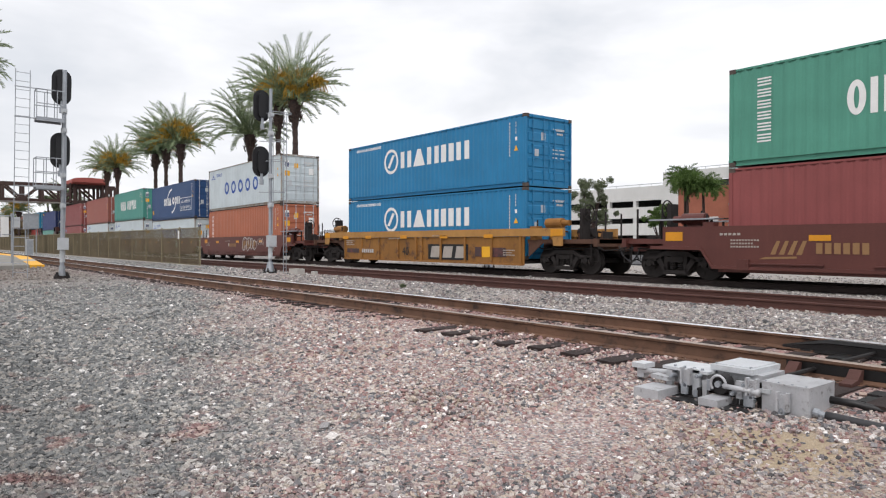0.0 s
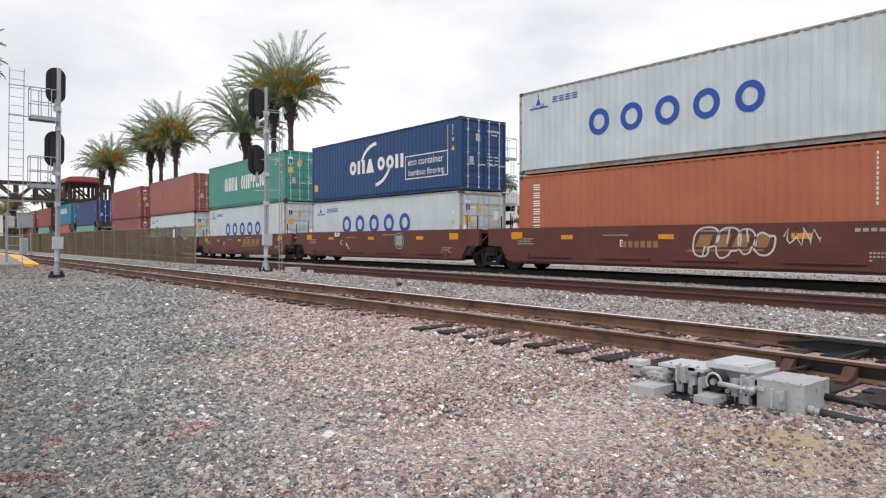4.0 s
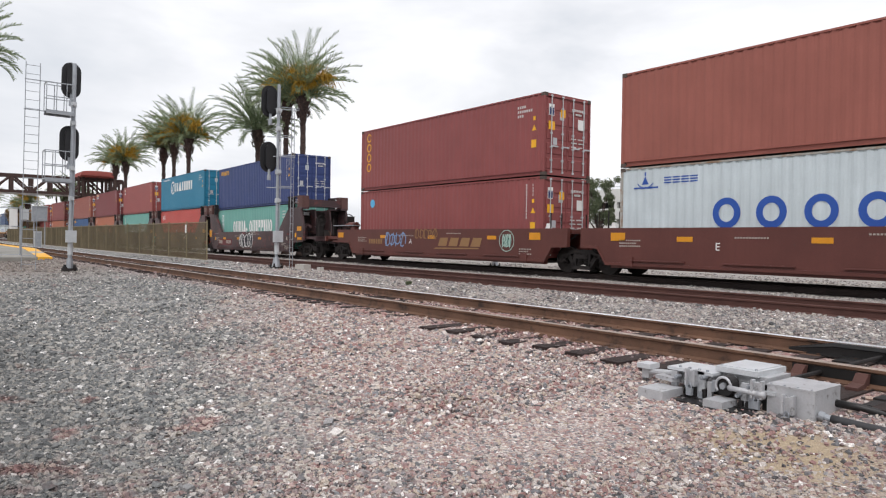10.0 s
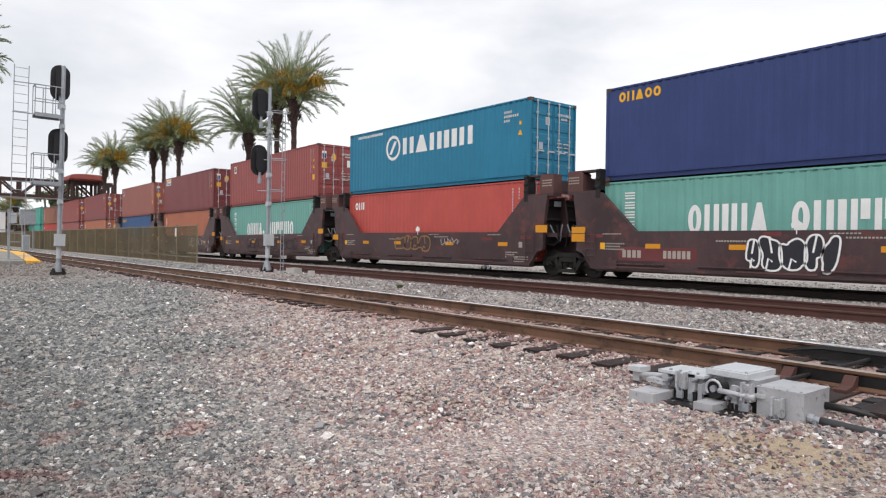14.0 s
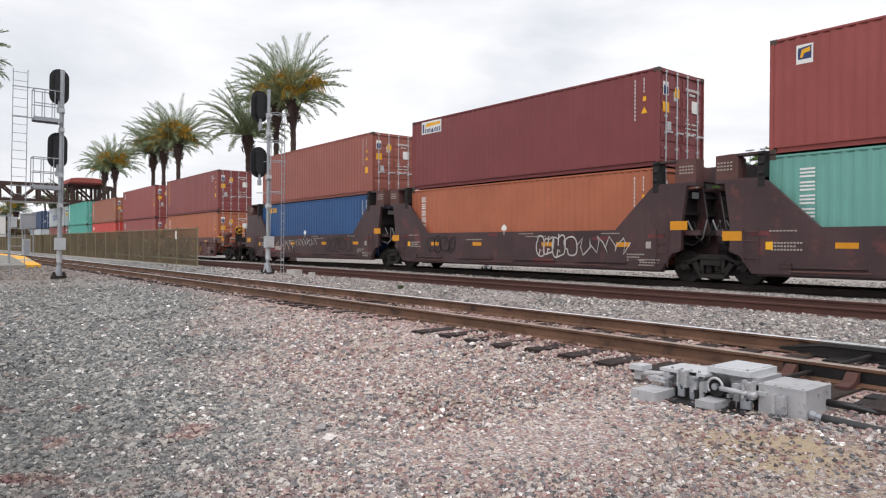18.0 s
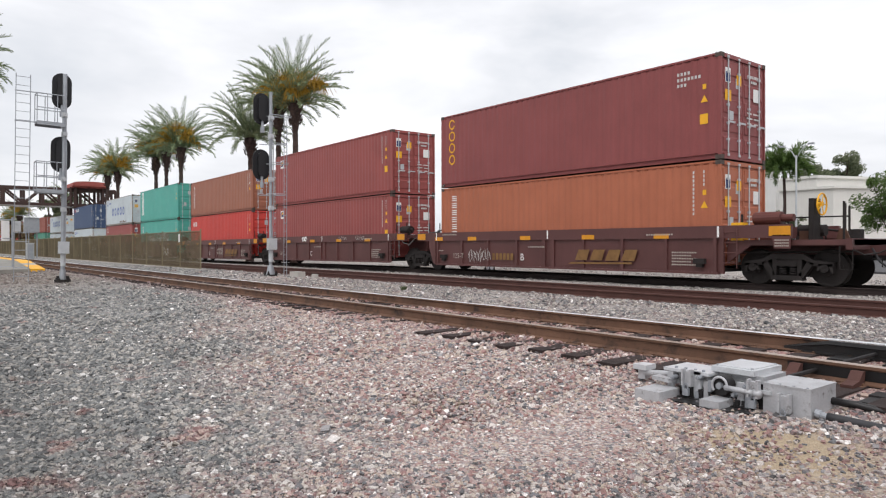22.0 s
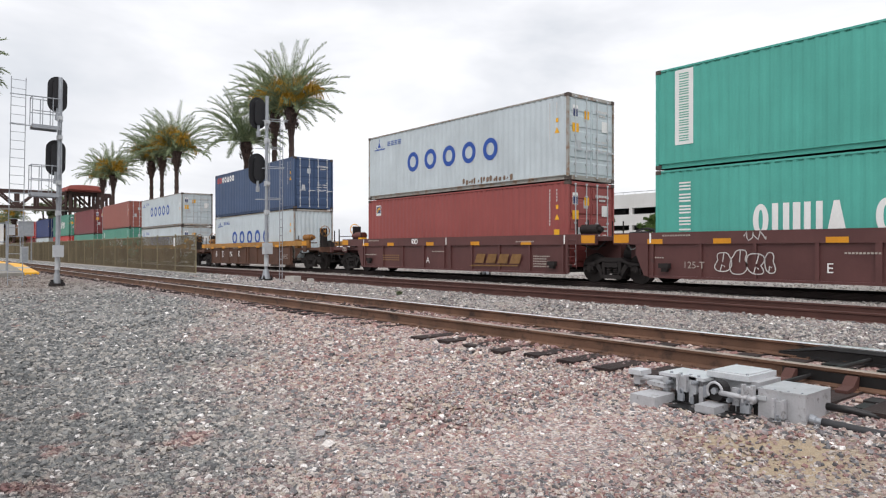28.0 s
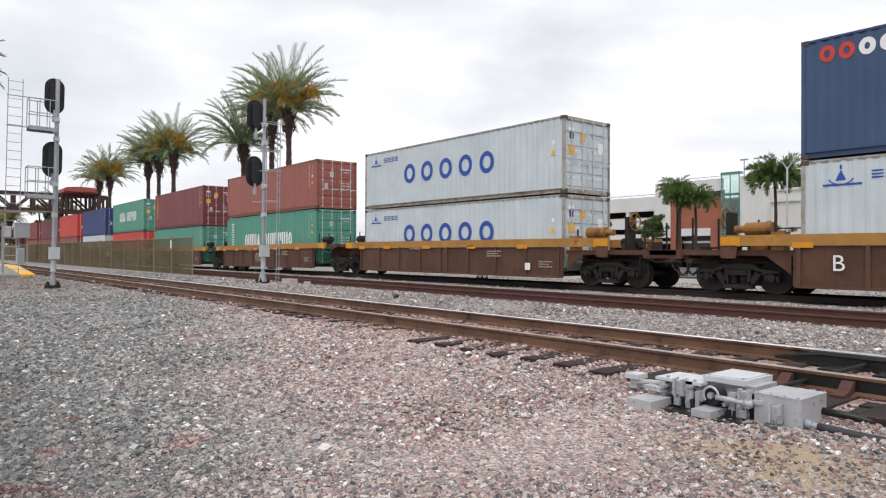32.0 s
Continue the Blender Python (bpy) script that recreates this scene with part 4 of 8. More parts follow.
def grab(bm, x, y, z0, z1, steps, w=0.4):
    """A small ladder of grab irons on a car's side."""
    for s in (-1, 1):
        rod(bm, (x + s * w / 2, y, z0), (x + s * w / 2, y, z1), 0.014, 6)
    for i in range(steps):
        z = z0 + (z1 - z0) * (i + 0.5) / steps
        rod(bm, (x - w / 2, y, z), (x + w / 2, y, z), 0.012, 6)


def post_mesh():
    bm = bmesh.new()
    rod(bm, (0, 0, 0), (0, 0, 0.58), 0.024, 6)
    return as_mesh("handrail_post", bm)


def end_gear(car, e, x0, x1, p, style):
    """What stands on an end platform: brake cylinder, reservoir, hand-brake wheel, stanchions, hoses, coupler."""
    bm = bmesh.new()
    solid(bm, *sorted((e * x1, e * (x1 + 0.55))), -0.16, 0.16, 0.72, 0.98)
    prism(bm, [(e * (x1 - 0.6), 0.70), (e * x1, 0.66), (e * x1, 1.02), (e * (x1 - 0.6), 1.02)], -0.22, 0.22)
    solid(bm, *sorted((e * (x1 + 0.40), e * (x1 + 0.72))), -0.20, 0.22, 0.66, 1.04)
    part("coupler", bm, M["dark_iron"], car, bevel=0.03)
    for s in (-1, 1):
        bm = bmesh.new()
        pts = [(e * (x1 + 0.05), s * 0.35, 0.95), (e * (x1 + 0.22), s * 0.36, 0.62), (e * (x1 + 0.45), s * 0.28, 0.42), (e * (x1 + 0.62), s * 0.2, 0.52)]
        pipe(bm, pts, 0.025, 7)
        part("brake_hose", bm, M["hose"], car)
    gear = M["yellow"] if style in ("ribbed", "rusted", "mustard") else p
    gear = CAR_PAINT["mustard"] if style in ("mustard", "rusted") else gear
    bm = bmesh.new()
    rod(bm, (e * (x0 + 0.75), -0.95, 1.72), (e * (x0 + 1.45), -0.95, 1.72), 0.17, 14)
    rod(bm, (e * (x0 + 1.45), -0.95, 1.72), (e * (x0 + 1.75), -0.95, 1.72), 0.10, 12)
    solid(bm, *sorted((e * (x0 + 0.9), e * (x0 + 1.3))), -1.0, -0.9, 1.15, 1.6)
    part("brake_cylinder", bm, gear if style != "ribbed" else CAR_PAINT["brown"], car, bevel=0.015)
    bm = bmesh.new()
    xw = e * (x0 + 2.15)
    ring = [(xw + 0.10 * e, -0.55 + 0.27 * math.cos(i * math.pi / 10), 2.05 + 0.27 * math.sin(i * math.pi / 10)) for i in range(21)]
    pipe(bm, ring, 0.022, 6)
    for i in range(5):
        a = i * 2 * math.pi / 5
        rod(bm, (xw + 0.10 * e, -0.55, 2.05), (xw + 0.10 * e, -0.55 + 0.26 * math.cos(a), 2.05 + 0.26 * math.sin(a)), 0.014, 6)
    rod(bm, (xw - 0.10 * e, -0.55, 2.05), (xw + 0.12 * e, -0.55, 2.05), 0.06, 10)
    part("brake_wheel", bm, gear if style in ("ribbed", "rusted") else M["truck"], car)
    bm = bmesh.new()
    solid(bm, *sorted((xw - 0.14 * e, xw - 0.02 * e)), -0.75, -0.35, 1.15, 2.2)
    part("brake_housing", bm, M["truck"], car, bevel=0.03)
    post = cached("handrail_post", post_mesh)
    for xs, y in ((x0 + 0.55, -1.25), (x0 + 2.95, -1.05), (x0 + 2.65, -0.2), (x0 + 2.2, 1.25), (x0 + 0.6, 1.25)):
        fit("handrail_post", post, M["truck"], car).matrix_basis = pose(e * xs, y, 1.14) @ Matrix.Diagonal((1.3, 1.3, 1.6 if xs > x0 + 1 else 1.2, 1))
    bm = bmesh.new()
    rod(bm, (e * (x0 + 2.2), 1.25, 1.80), (e * (x0 + 0.6), 1.25, 1.80), 0.02, 6)
    part("handrail", bm, M["truck"], car)
    bm = bmesh.new()
    solid(bm, *sorted((e * (x0 + 0.30), e * (x0 + 0.62))), -1.36, -1.10, 1.15, 1.62)
    part("valve_box", bm, gear, car, bevel=0.02)
    bm = bmesh.new()
    rod(bm, (e * (x0 + 1.55), -0.2, 1.40), (e * (x0 + 2.2), -0.2, 1.40), 0.15, 12)
    for x in (x0 + 1.7, x0 + 2.05):
        solid(bm, e * x - 0.03, e * x + 0.03, -0.33, -0.07, 1.15, 1.42)
    part("air_reservoir", bm, M["truck"], car, bevel=0.02)


def platform_end(car, e, x0, x1, p, style, last):
    """The floor over a truck, from the well's end x0 to the car's end x1. A free end steps down to a low, cluttered deck."""
    drop = last and style in ("mustard", "rusted", "ribbed")
    top = 1.16 if last else 1.47
    bm = bmesh.new()
    solid(bm, *sorted((e * x0, e * x1)), -1.28, 1.28, top - 0.14, top)
    solid(bm, *sorted((e * (x0 - 0.1), e * (x1 + (0.35 if last else 0.0)))), -0.35, 0.35, 0.78, top - 0.14)
    if last:
        solid(bm, *sorted((e * (x1 - 0.14), e * x1)), -1.40, 1.40, 0.92, top + 0.02)
        for s in (-1, 1):
            prism(bm, [(e * (x0 + 0.05), 1.02), (e * (x0 + 0.7), 1.02), (e * (x0 + 0.05), 0.55)], s * 1.24, s * 1.28)
    part("end_platform", bm, CAR_PAINT["rusted"] if style in ("mustard", "rusted") else p, car, bevel=0.015)
    for y in (-1.1, 1.1):
        bm = bmesh.new()
        pipe(bm, [(e * x0, y, top - 0.19), (e * (x0 + 0.5), y * 0.9, top - 0.33), (e * (x1 - 0.2), y * 0.8, top - 0.29)], 0.025, 6)
        part("air_pipe", bm, M["truck"], car)
    if not last:
        return
    for s in (-1, 1):
        if drop:
            # a plate hangs from the end of the chord as a step
            bm = bmesh.new()
            a, b = sorted((s * (SIDE - 0.02), s * (SIDE + 0.012)))
            prism(bm, [(e * 7.58, 1.28), (e * 8.04, 1.28), (e * 8.04, 0.94), (e * 7.64, 0.94)], a, b)
            part("step_plate", bm, CAR_PAINT["mustard_top"] if style == "mustard" else CAR_PAINT["rusted"] if style == "rusted" else p, car, bevel=0.008)
            if style == "ribbed" and s < 0:
                tagged(mark_part("stencil", [("rect", e * 7.66 + (0.045 * i if e > 0 else -0.045 * i - 0.03), 0.99 + 0.07 * j, e * 7.66 + (0.045 * i + 0.03 if e > 0 else -0.045 * i), 1.03 + 0.07 * j) for i in range(8) for j in range(3)], GREY_INK, car, -SIDE - 0.016), kind="stuff")
        elif style == "brown":
            bm = bmesh.new()
            solid(bm, *sorted((e * 6.40, e * 8.45)), *sorted((s * 0.95, s * 1.42)), 1.69, 1.73)
            part("running_board", bm, M["galv"], car, "grey grating running board", bevel=0.006)
            for x in (6.7, 7.5, 8.3):
                bm = bmesh.new()
                solid(bm, e * x - 0.025, e * x + 0.025, *sorted((s * 1.0, s * 1.06)), top - 0.02 if x > 7.95 else 1.45, 1.69)
                part("board_bracket", bm, M["truck"], car)
    # rigging over the deck: levers, rods and cut levers
    r = random.Random(int(x1 * 100) + e)
    for i in range(6):
        bm = bmesh.new()
        xa = x0 + 0.5 + 0.48 * i + r.uniform(-0.1, 0.1)
        y = r.uniform(-1.2, 0.6)
        h = r.uniform(0.10, 0.34)
        if i % 3 == 0:
            rod(bm, (e * xa, y, top + h), (e * (xa + r.uniform(0.5, 1.0)), y + r.uniform(-0.3, 0.3), top + h * r.uniform(0.5, 1.1)), 0.028, 8)
            rod(bm, (e * xa, y, top), (e * xa, y, top + h), 0.02, 6)
        elif i % 3 == 1:
            prism(bm, [(e * xa, top), (e * (xa + 0.34), top), (e * (xa + 0.22), top + h), (e * (xa + 0.08), top + h)], y - 0.03, y + 0.03)
        else:
            solid(bm, *sorted((e * xa, e * (xa + 0.22))), y - 0.12, y + 0.12, top, top + h)
        part("rigging", bm, M["truck"] if i % 2 else CAR_PAINT["rusted"], car, bevel=0.008)
    bm = bmesh.new()
    pipe(bm, [(e * (x1 - 0.1), -1.38, 0.98), (e * (x1 + 0.22), -1.30, 0.80), (e * (x1 + 0.26), -0.5, 0.84), (e * (x1 + 0.5), -0.12, 1.02)], 0.018, 6)
    part("cut_lever", bm, M["truck"], car)
    for y in (-1.32, 1.32):
        bm = bmesh.new()
        pipe(bm, [(e * (x1 - 0.30), y, 1.0), (e * (x1 - 0.30), y, 0.45), (e * (x1 - 0.02), y, 0.45), (e * (x1 - 0.02), y, 1.0)], 0.016, 6)
        part("sill_step", bm, M["truck"], car)


def side_marks(car, n, style, left, right):
    """Amber reflectors, small panels of bars and sprayed scribbles on the side that faces the camera."""
    y = -SIDE - 0.012
    small, ends = {"brown": ((-3.67, 0.0, 3.73), 1.17), "dark": ((-4.15, -1.58, 1.98, 5.05), 1.06)}.get(style, ((-5.95, -3.9, -1.06, 1.73, 4.4), 1.285)), []
    for e, free in ((-1, left[1]), (1, right[1])):
        if style == "brown":
            ends.append((e * (7.58 if free else 5.96), 1.23))
        elif style == "dark":
            ends.append((e * (7.55 if free else 6.93), 1.30 if e < 0 else 1.60))
        else:
            ends.append((e * (7.78 if free else 7.12), 1.38))
    for x in small[0]:
        mark_part("reflector", [("rect", x - 0.25, small[1] - 0.07, x + 0.25, small[1] + 0.07)], M["reflector"], car, y)
    for x, z in ends:
        mark_part("reflector", [("rect", x - 0.27, z - 0.125, x + 0.27, z + 0.125)], M["reflector"], car, y)
    rows = []
    spots = ((-5.9 if style != "rusted" else 2.6, 1.1, 5, 3), (-2.2, 1.2, 6, 1), (1.0, 1.3, 6, 1), (5.2, 0.75, 4, 3))
    if style == "ribbed":
        spots = ((-5.95, 0.80, 2, 1), (-0.9, 0.95, 5, 1), (4.75, 0.80, 5, 5))
    for x, z, cols, lines in spots:
        for j in range(lines):
            rows += [("rect", x + 0.078 * i, z - 0.085 * j, x + 0.078 * i + 0.055, z - 0.085 * j + 0.042) for i in range(2 * cols - 2 * (j % 2))]
    tagged(mark_part("stencil", rows, GREY_INK, car, y), kind="stuff")


def scribble(car, x, z, w, h, ink, seed, loops=5, stroke=0.035, y=None):
    """Sprayed freehand loops without any wording."""
    r = random.Random(seed)
    lines = []
    for i in range(loops):
        cx = x + w * (i + 0.5) / loops
        pts = []
        rx, rz, ph = w / loops * r.uniform(0.45, 0.75), h * r.uniform(0.35, 0.55), r.uniform(0, 6)
        for k in range(15):
            a = ph + k * 0.42
            pts.append((cx + rx * math.cos(a) * (1 - 0.02 * k) + r.uniform(-0.02, 0.02), z + rz * math.sin(a * r.choice((1, 1, 1.04))) + r.uniform(-0.02, 0.02)))
        lines.append(("line", pts, stroke))
        lines.append(("line", [(cx - rx * r.uniform(0.2, 0.8), z - h * 0.5), (cx + rx * r.uniform(-0.3, 0.5), z + h * 0.5)], stroke))
    for k, one in enumerate(lines):
        mark_part("graffiti", [one], ink, car, (-SIDE - 0.016 if y is None else y) - 0.0005 * (k % 6))


def car_body(style, left, right, n, u):
    """One unit of a double-stack well car, its middle at x = 0. left and right: the half length to the joint, and whether it is a free end."""
    p = CAR_PAINT[style]
    names = {"brown": "rusty brown smooth-sided", "dark": "dusty dark brown high-ended", "ribbed": "dull maroon rib-sided", "mustard": "mustard yellow rib-sided", "rusted": "rusted yellow-topped rib-sided"}
    car = thing("well_car", pose(0, 0, 0), "%s double-stack container well car" % names[style], "rail car", "cars of the train")
    rnd = random.Random(n)
    bm = bmesh.new()
    solid(bm, -6.15, 6.15, -1.30, 1.30, 0.30, 0.40)
    for i in range(9):
        x = -5.6 + 1.4 * i
        solid(bm, x - 0.06, x + 0.06, -1.36, 1.36, 0.40, 0.435)
    part("well_floor", bm, M["truck"], car)
    ends = ((-1, *left), (1, *right))
    for s in (-1, 1):
        bm = bmesh.new()
        a, b = sorted((s * SIDE, s * (SIDE - 0.13)))
        if style in ("brown", "dark"):
            lx, rx = left[0], right[0]
            le = -(7.45 if not left[1] else 7.95)
            re = 7.45 if not right[1] else 7.95
            if style == "brown":
                poly = [(-6.42, 0.38), (6.42, 0.38), (6.76, 0.86), (re, 0.88), (re, 1.50), (le, 1.50), (le, 0.88), (-6.76, 0.86)]
                line = [(le - (0.4 if left[1] else 0.0), 0.90), (-6.76, 0.88), (-6.42, 0.38), (6.42, 0.38), (6.76, 0.88), (re + (0.4 if right[1] else 0.0), 0.90)]
            else:
                lo_r, lo_l = re - 0.45 + 0.55 * right[1], le + 0.45 - 0.55 * left[1]
                poly = [(-6.38, 0.36), (6.38, 0.36), (6.74, 0.84), (lo_r, 0.92), (lo_r, 1.60), (re - 0.28, 2.75), (6.15, 2.75), (6.02, 2.70), (4.75, 1.50),
                        (-4.75, 1.50), (-6.02, 2.70), (-6.15, 2.75), (le + 0.28, 2.75), (lo_l, 1.60), (lo_l, 0.92), (-6.74, 0.84)]
                line = [(lo_l, 0.92), (-6.74, 0.84), (-6.38, 0.36), (6.38, 0.36), (6.74, 0.84), (lo_r, 0.92)]
            prism(bm, poly, a, b)
            c0, c1 = sorted((s * SIDE, s * (SIDE + 0.03)))
            fl = bmesh.new()
            for i in range(4):
                # short lengths of angle iron welded low on the sill
                xa = -5.6 + 3.0 * i + rnd.uniform(-0.2, 0.2)
                prism(fl, [(xa, 0.50), (xa + 1.9, 0.50), (xa + 1.9, 0.53), (xa, 0.53)], *sorted((s * SIDE, s * (SIDE + 0.07))))
            solid(fl, -6.3, 6.3, *sorted((s * (SIDE - 0.30), s * (SIDE - 0.10))), 0.27, 0.40)
            part("bottom_flange", fl, p, car, bevel=0.008)
            lip = bmesh.new()
            for (xa, za), (xb, zb) in zip(line, line[1:]):
                prism(lip, [(xa, za - 0.03), (xb, zb - 0.03), (xb, zb + 0.06), (xa, za + 0.06)], c0, c1 + (0.02 if s > 0 else 0.0))
            part("sill_lip", lip, p, car)
            for xb in (-5.55, 5.45):
                # a jacking pad bolted over the lip
                pad = bmesh.new()
                solid(pad, xb - 0.16, xb + 0.16, *sorted((s * SIDE, s * (SIDE + 0.05))), 0.34, 0.62)
                part("jacking_pad", pad, p, car, bevel=0.01)
        else:
            le = -(7.42 if not left[1] else 8.05)
            re = 7.42 if not right[1] else 8.05
            prism(bm, [(-6.2, 0.26), (6.2, 0.26), (6.2, 1.26), (-6.2, 1.26)], a + 0.03 if s > 0 else a + 0.06, b - 0.06 if s > 0 else b - 0.03)
            fl = bmesh.new()
            solid(fl, -6.15, 6.15, a, b, 0.235, 0.30)
            part("bottom_flange", fl, p, car, bevel=0.008)
        part("side_sill", bm, p, car, bevel=0.012)
        if style not in ("brown", "dark"):
            top = bmesh.new()
            t0, t1 = sorted((s * (SIDE - 0.12), s * (SIDE + 0.006)))
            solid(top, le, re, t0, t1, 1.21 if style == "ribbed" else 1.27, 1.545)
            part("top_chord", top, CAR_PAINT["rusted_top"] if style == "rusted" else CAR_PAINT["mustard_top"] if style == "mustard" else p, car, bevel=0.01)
            rib = cached(("rib", s), lambda: rib_mesh(s))
            for i in range(9):
                x = -6.05 + 1.5125 * i
                if i == 4:
                    for d in (-0.2, 0.2):
                        fit("rib", rib, p, car).matrix_basis = pose(d, 0, 0) @ Matrix.Diagonal((1.6, 1, 1, 1))
                    continue
                fit("rib", rib, p, car).matrix_basis = pose(x, 0, 0)
    if style == "dark":
        for e, half, free in ends:
            xo = 7.42 if not free else 7.85
            for s in (-1, 1):
                y0, y1 = sorted((s * 1.02, s * 1.44))
                ledge = bmesh.new()
                solid(ledge, *sorted((e * 6.08, e * xo)), y0, y1, 2.70, 2.80)
                part("ledge", ledge, p, car, bevel=0.01)
                roller = bmesh.new()
                solid(roller, *sorted((e * 6.08, e * 6.26)), *sorted((s * 1.10, s * 1.47)), 2.55, 3.46)
                for z in (2.9, 3.15, 3.4):
                    rod(roller, (e * 6.10, s * 1.47, z), (e * 6.24, s * 1.47, z), 0.05, 8)
                part("guide_post", roller, M["dark_iron"], car, bevel=0.01)
                panel = bmesh.new()
                prism(panel, [(e * (xo - 0.62), 2.80), (e * xo, 2.80), (e * xo, 3.44), (e * (xo - 0.50), 3.46), (e * (xo - 0.62), 3.34)], y0, y1)
                part("bulkhead_panel", panel, FADED_PAINT, car, "faded red-brown bulkhead panel", bevel=0.02)
                bar = bmesh.new()
                solid(bar, *sorted((e * 6.26, e * (xo - 0.5))), *sorted((s * 1.06, s * 1.40)), 3.40, 3.46)
                part("top_bar", bar, p, car, bevel=0.008)
            cross = bmesh.new()
            solid(cross, *sorted((e * (xo - 0.5), e * (xo - 0.1))), -1.02, 1.02, 2.85, 3.25)
            part("cross_beam", cross, p, car, bevel=0.02)
            web = bmesh.new()
            solid(web, *sorted((e * 6.22, e * 6.34)), -1.33, 1.33, 1.2, 2.70)
            part("bulkhead", web, p, car)
            # added wall in dark iron, so the gap between cars looks shaded
            wall = bmesh.new()
            solid(wall, *sorted((e * 6.86, e * 6.92)), -1.30, 1.30, 1.15, 2.62)
            for z in (1.35, 1.95, 2.45):
                solid(wall, *sorted((e * 6.92, e * 7.02)), -1.28, 1.28, z - 0.05, z + 0.05)
            part("end_wall", wall, M["truck"], car, bevel=0.008)
            for y, drop, ink in ((-1.05, 0.55, "galv"), (-0.75, 0.75, "hose"), (-0.35, 0.35, "galv")):
                hose = bmesh.new()
                pts = [(e * (6.95 + 0.68 * i / 9), y + 0.15 * math.sin(i * 0.5), 1.75 - drop * math.sin(math.pi * i / 9) ** 0.8) for i in range(10)]
                pipe(hose, pts, 0.022, 6)
                part("hose", hose, M[ink], car)
            tag = bmesh.new()
            solid(tag, *sorted((e * 7.02, e * 7.03)), -0.95, -0.60, 2.38, 2.56)
            part("plate", tag, M["galv_pale"], car)
            for y in (-0.46, 0.46):
                web = bmesh.new()
                prism(web, [(e * 6.34, 1.3), (e * (xo - 0.1), 1.3), (e * (xo - 0.35), 2.70), (e * 6.34, 2.70)], y - 0.04, y + 0.04)
                part("gusset", web, p, car)
    for e, half, free in ends:
        platform_end(car, e, 6.25, half - 0.45 if free else half - 0.22, p, style, free)
        if free:
            truck(car, e * (half - 2.08), u)
            end_gear(car, e, 6.15, half - 0.45, p, style)
        else:
            bm = bmesh.new()
            rod(bm, (e * (half - 0.4), 0, 0.88), (e * half, 0, 0.88), 0.24, 14)
            rod(bm, (e * half, 0, 0.80), (e * half, 0, 1.15), 0.20, 14)
            part("joint", bm, M["dark_iron"], car)
            if e < 0:
                truck(car, e * half, u)
            if style != "dark" and (style != "ribbed" or e > 0):
                for y in (-1.25, -0.7, 0.6, 1.2):
                    fit("handrail_post", cached("handrail_post", post_mesh), M["truck"], car).matrix_basis = pose(e * 6.5, y, 1.46)
                bm = bmesh.new()
                prism(bm, [(e * 6.25, 1.50), (e * 6.42, 1.50), (e * 6.36, 1.68), (e * 6.31, 1.68)], -1.25, -1.10)
                if style == "brown":
                    part("lock_cone", bm, M["white"], car, "white container guide cone", bevel=0.01)
                else:
                    bm.free()
                    bm = bmesh.new()
                    rod(bm, (e * 6.45, -0.9, 1.70), (e * 7.1, -0.9, 1.70), 0.17, 14)
                    rod(bm, (e * 7.1, -0.9, 1.70), (e * 7.25, -0.9, 1.70), 0.08, 10)
                    solid(bm, *sorted((e * 6.6, e * 6.95)), -1.0, -0.8, 1.46, 1.58)
                    part("air_reservoir", bm, M["truck"], car, bevel=0.015)
            bm = bmesh.new()
            pipe(bm, [(e * 6.4, -1.15, 1.52), (e * 6.8, -1.1, 1.12), (e * 7.1, -1.0, 1.05), (e * 7.35, -0.9, 1.3), (e * half, -0.6, 1.5)], 0.022, 6)
            part("hose", bm, M["galv_pale"] if n % 2 else M["hose"], car)
        if style == "dark" or (style == "ribbed" and e > 0):
            bm = bmesh.new()
            grab(bm, e * (6.42 if style == "dark" else 6.50), -SIDE - 0.05, 0.42 if e > 0 else 0.62, 1.5, 4, 0.38)
            part("ladder", bm, p, car)
        if style == "ribbed":
            bm = bmesh.new()
            prism(bm, [(e * 6.2, 0.26), (e * 6.34, 0.30), (e * 6.62, 0.95), (e * 6.62, 1.26), (e * 6.2, 1.26)] if e < 0 else [(6.2, 0.26), (6.30, 0.26), (6.30, 1.26), (6.2, 1.26)], -SIDE + 0.005, -SIDE + 0.07)
            part("end_web", bm, p, car, bevel=0.008)
            bm = bmesh.new()
            solid(bm, e * 5.62 - 0.16, e * 5.62 + 0.16, -SIDE - 0.10, -SIDE + 0.04, 0.52, 0.66)
            solid(bm, e * 5.62 - 0.09, e * 5.62 + 0.09, -SIDE - 0.07, -SIDE + 0.04, 0.42, 0.52)
            part("jacking_pad", bm, M["truck"], car, bevel=0.015)
            if e < 0 and not free:
                for i, (xa, xb, z, y) in enumerate(((6.5, 7.2, 1.58, -1.0), (6.6, 7.3, 1.66, -0.5), (6.9, 7.35, 1.60, 0.1))):
                    bm = bmesh.new()
                    pipe(bm, [(-xa, y, 1.47), (-xa - 0.05, y, z), ((-xa - xb) / 2, y + 0.1, z + 0.05 * i), (-xb + 0.05, y, z - 0.02), (-xb, y, 1.47)], 0.032, 7)
                    part("hose", bm, M["hose"], car)
    side_marks(car, n, style, left, right)
    decorate(car, n, style)
    return car


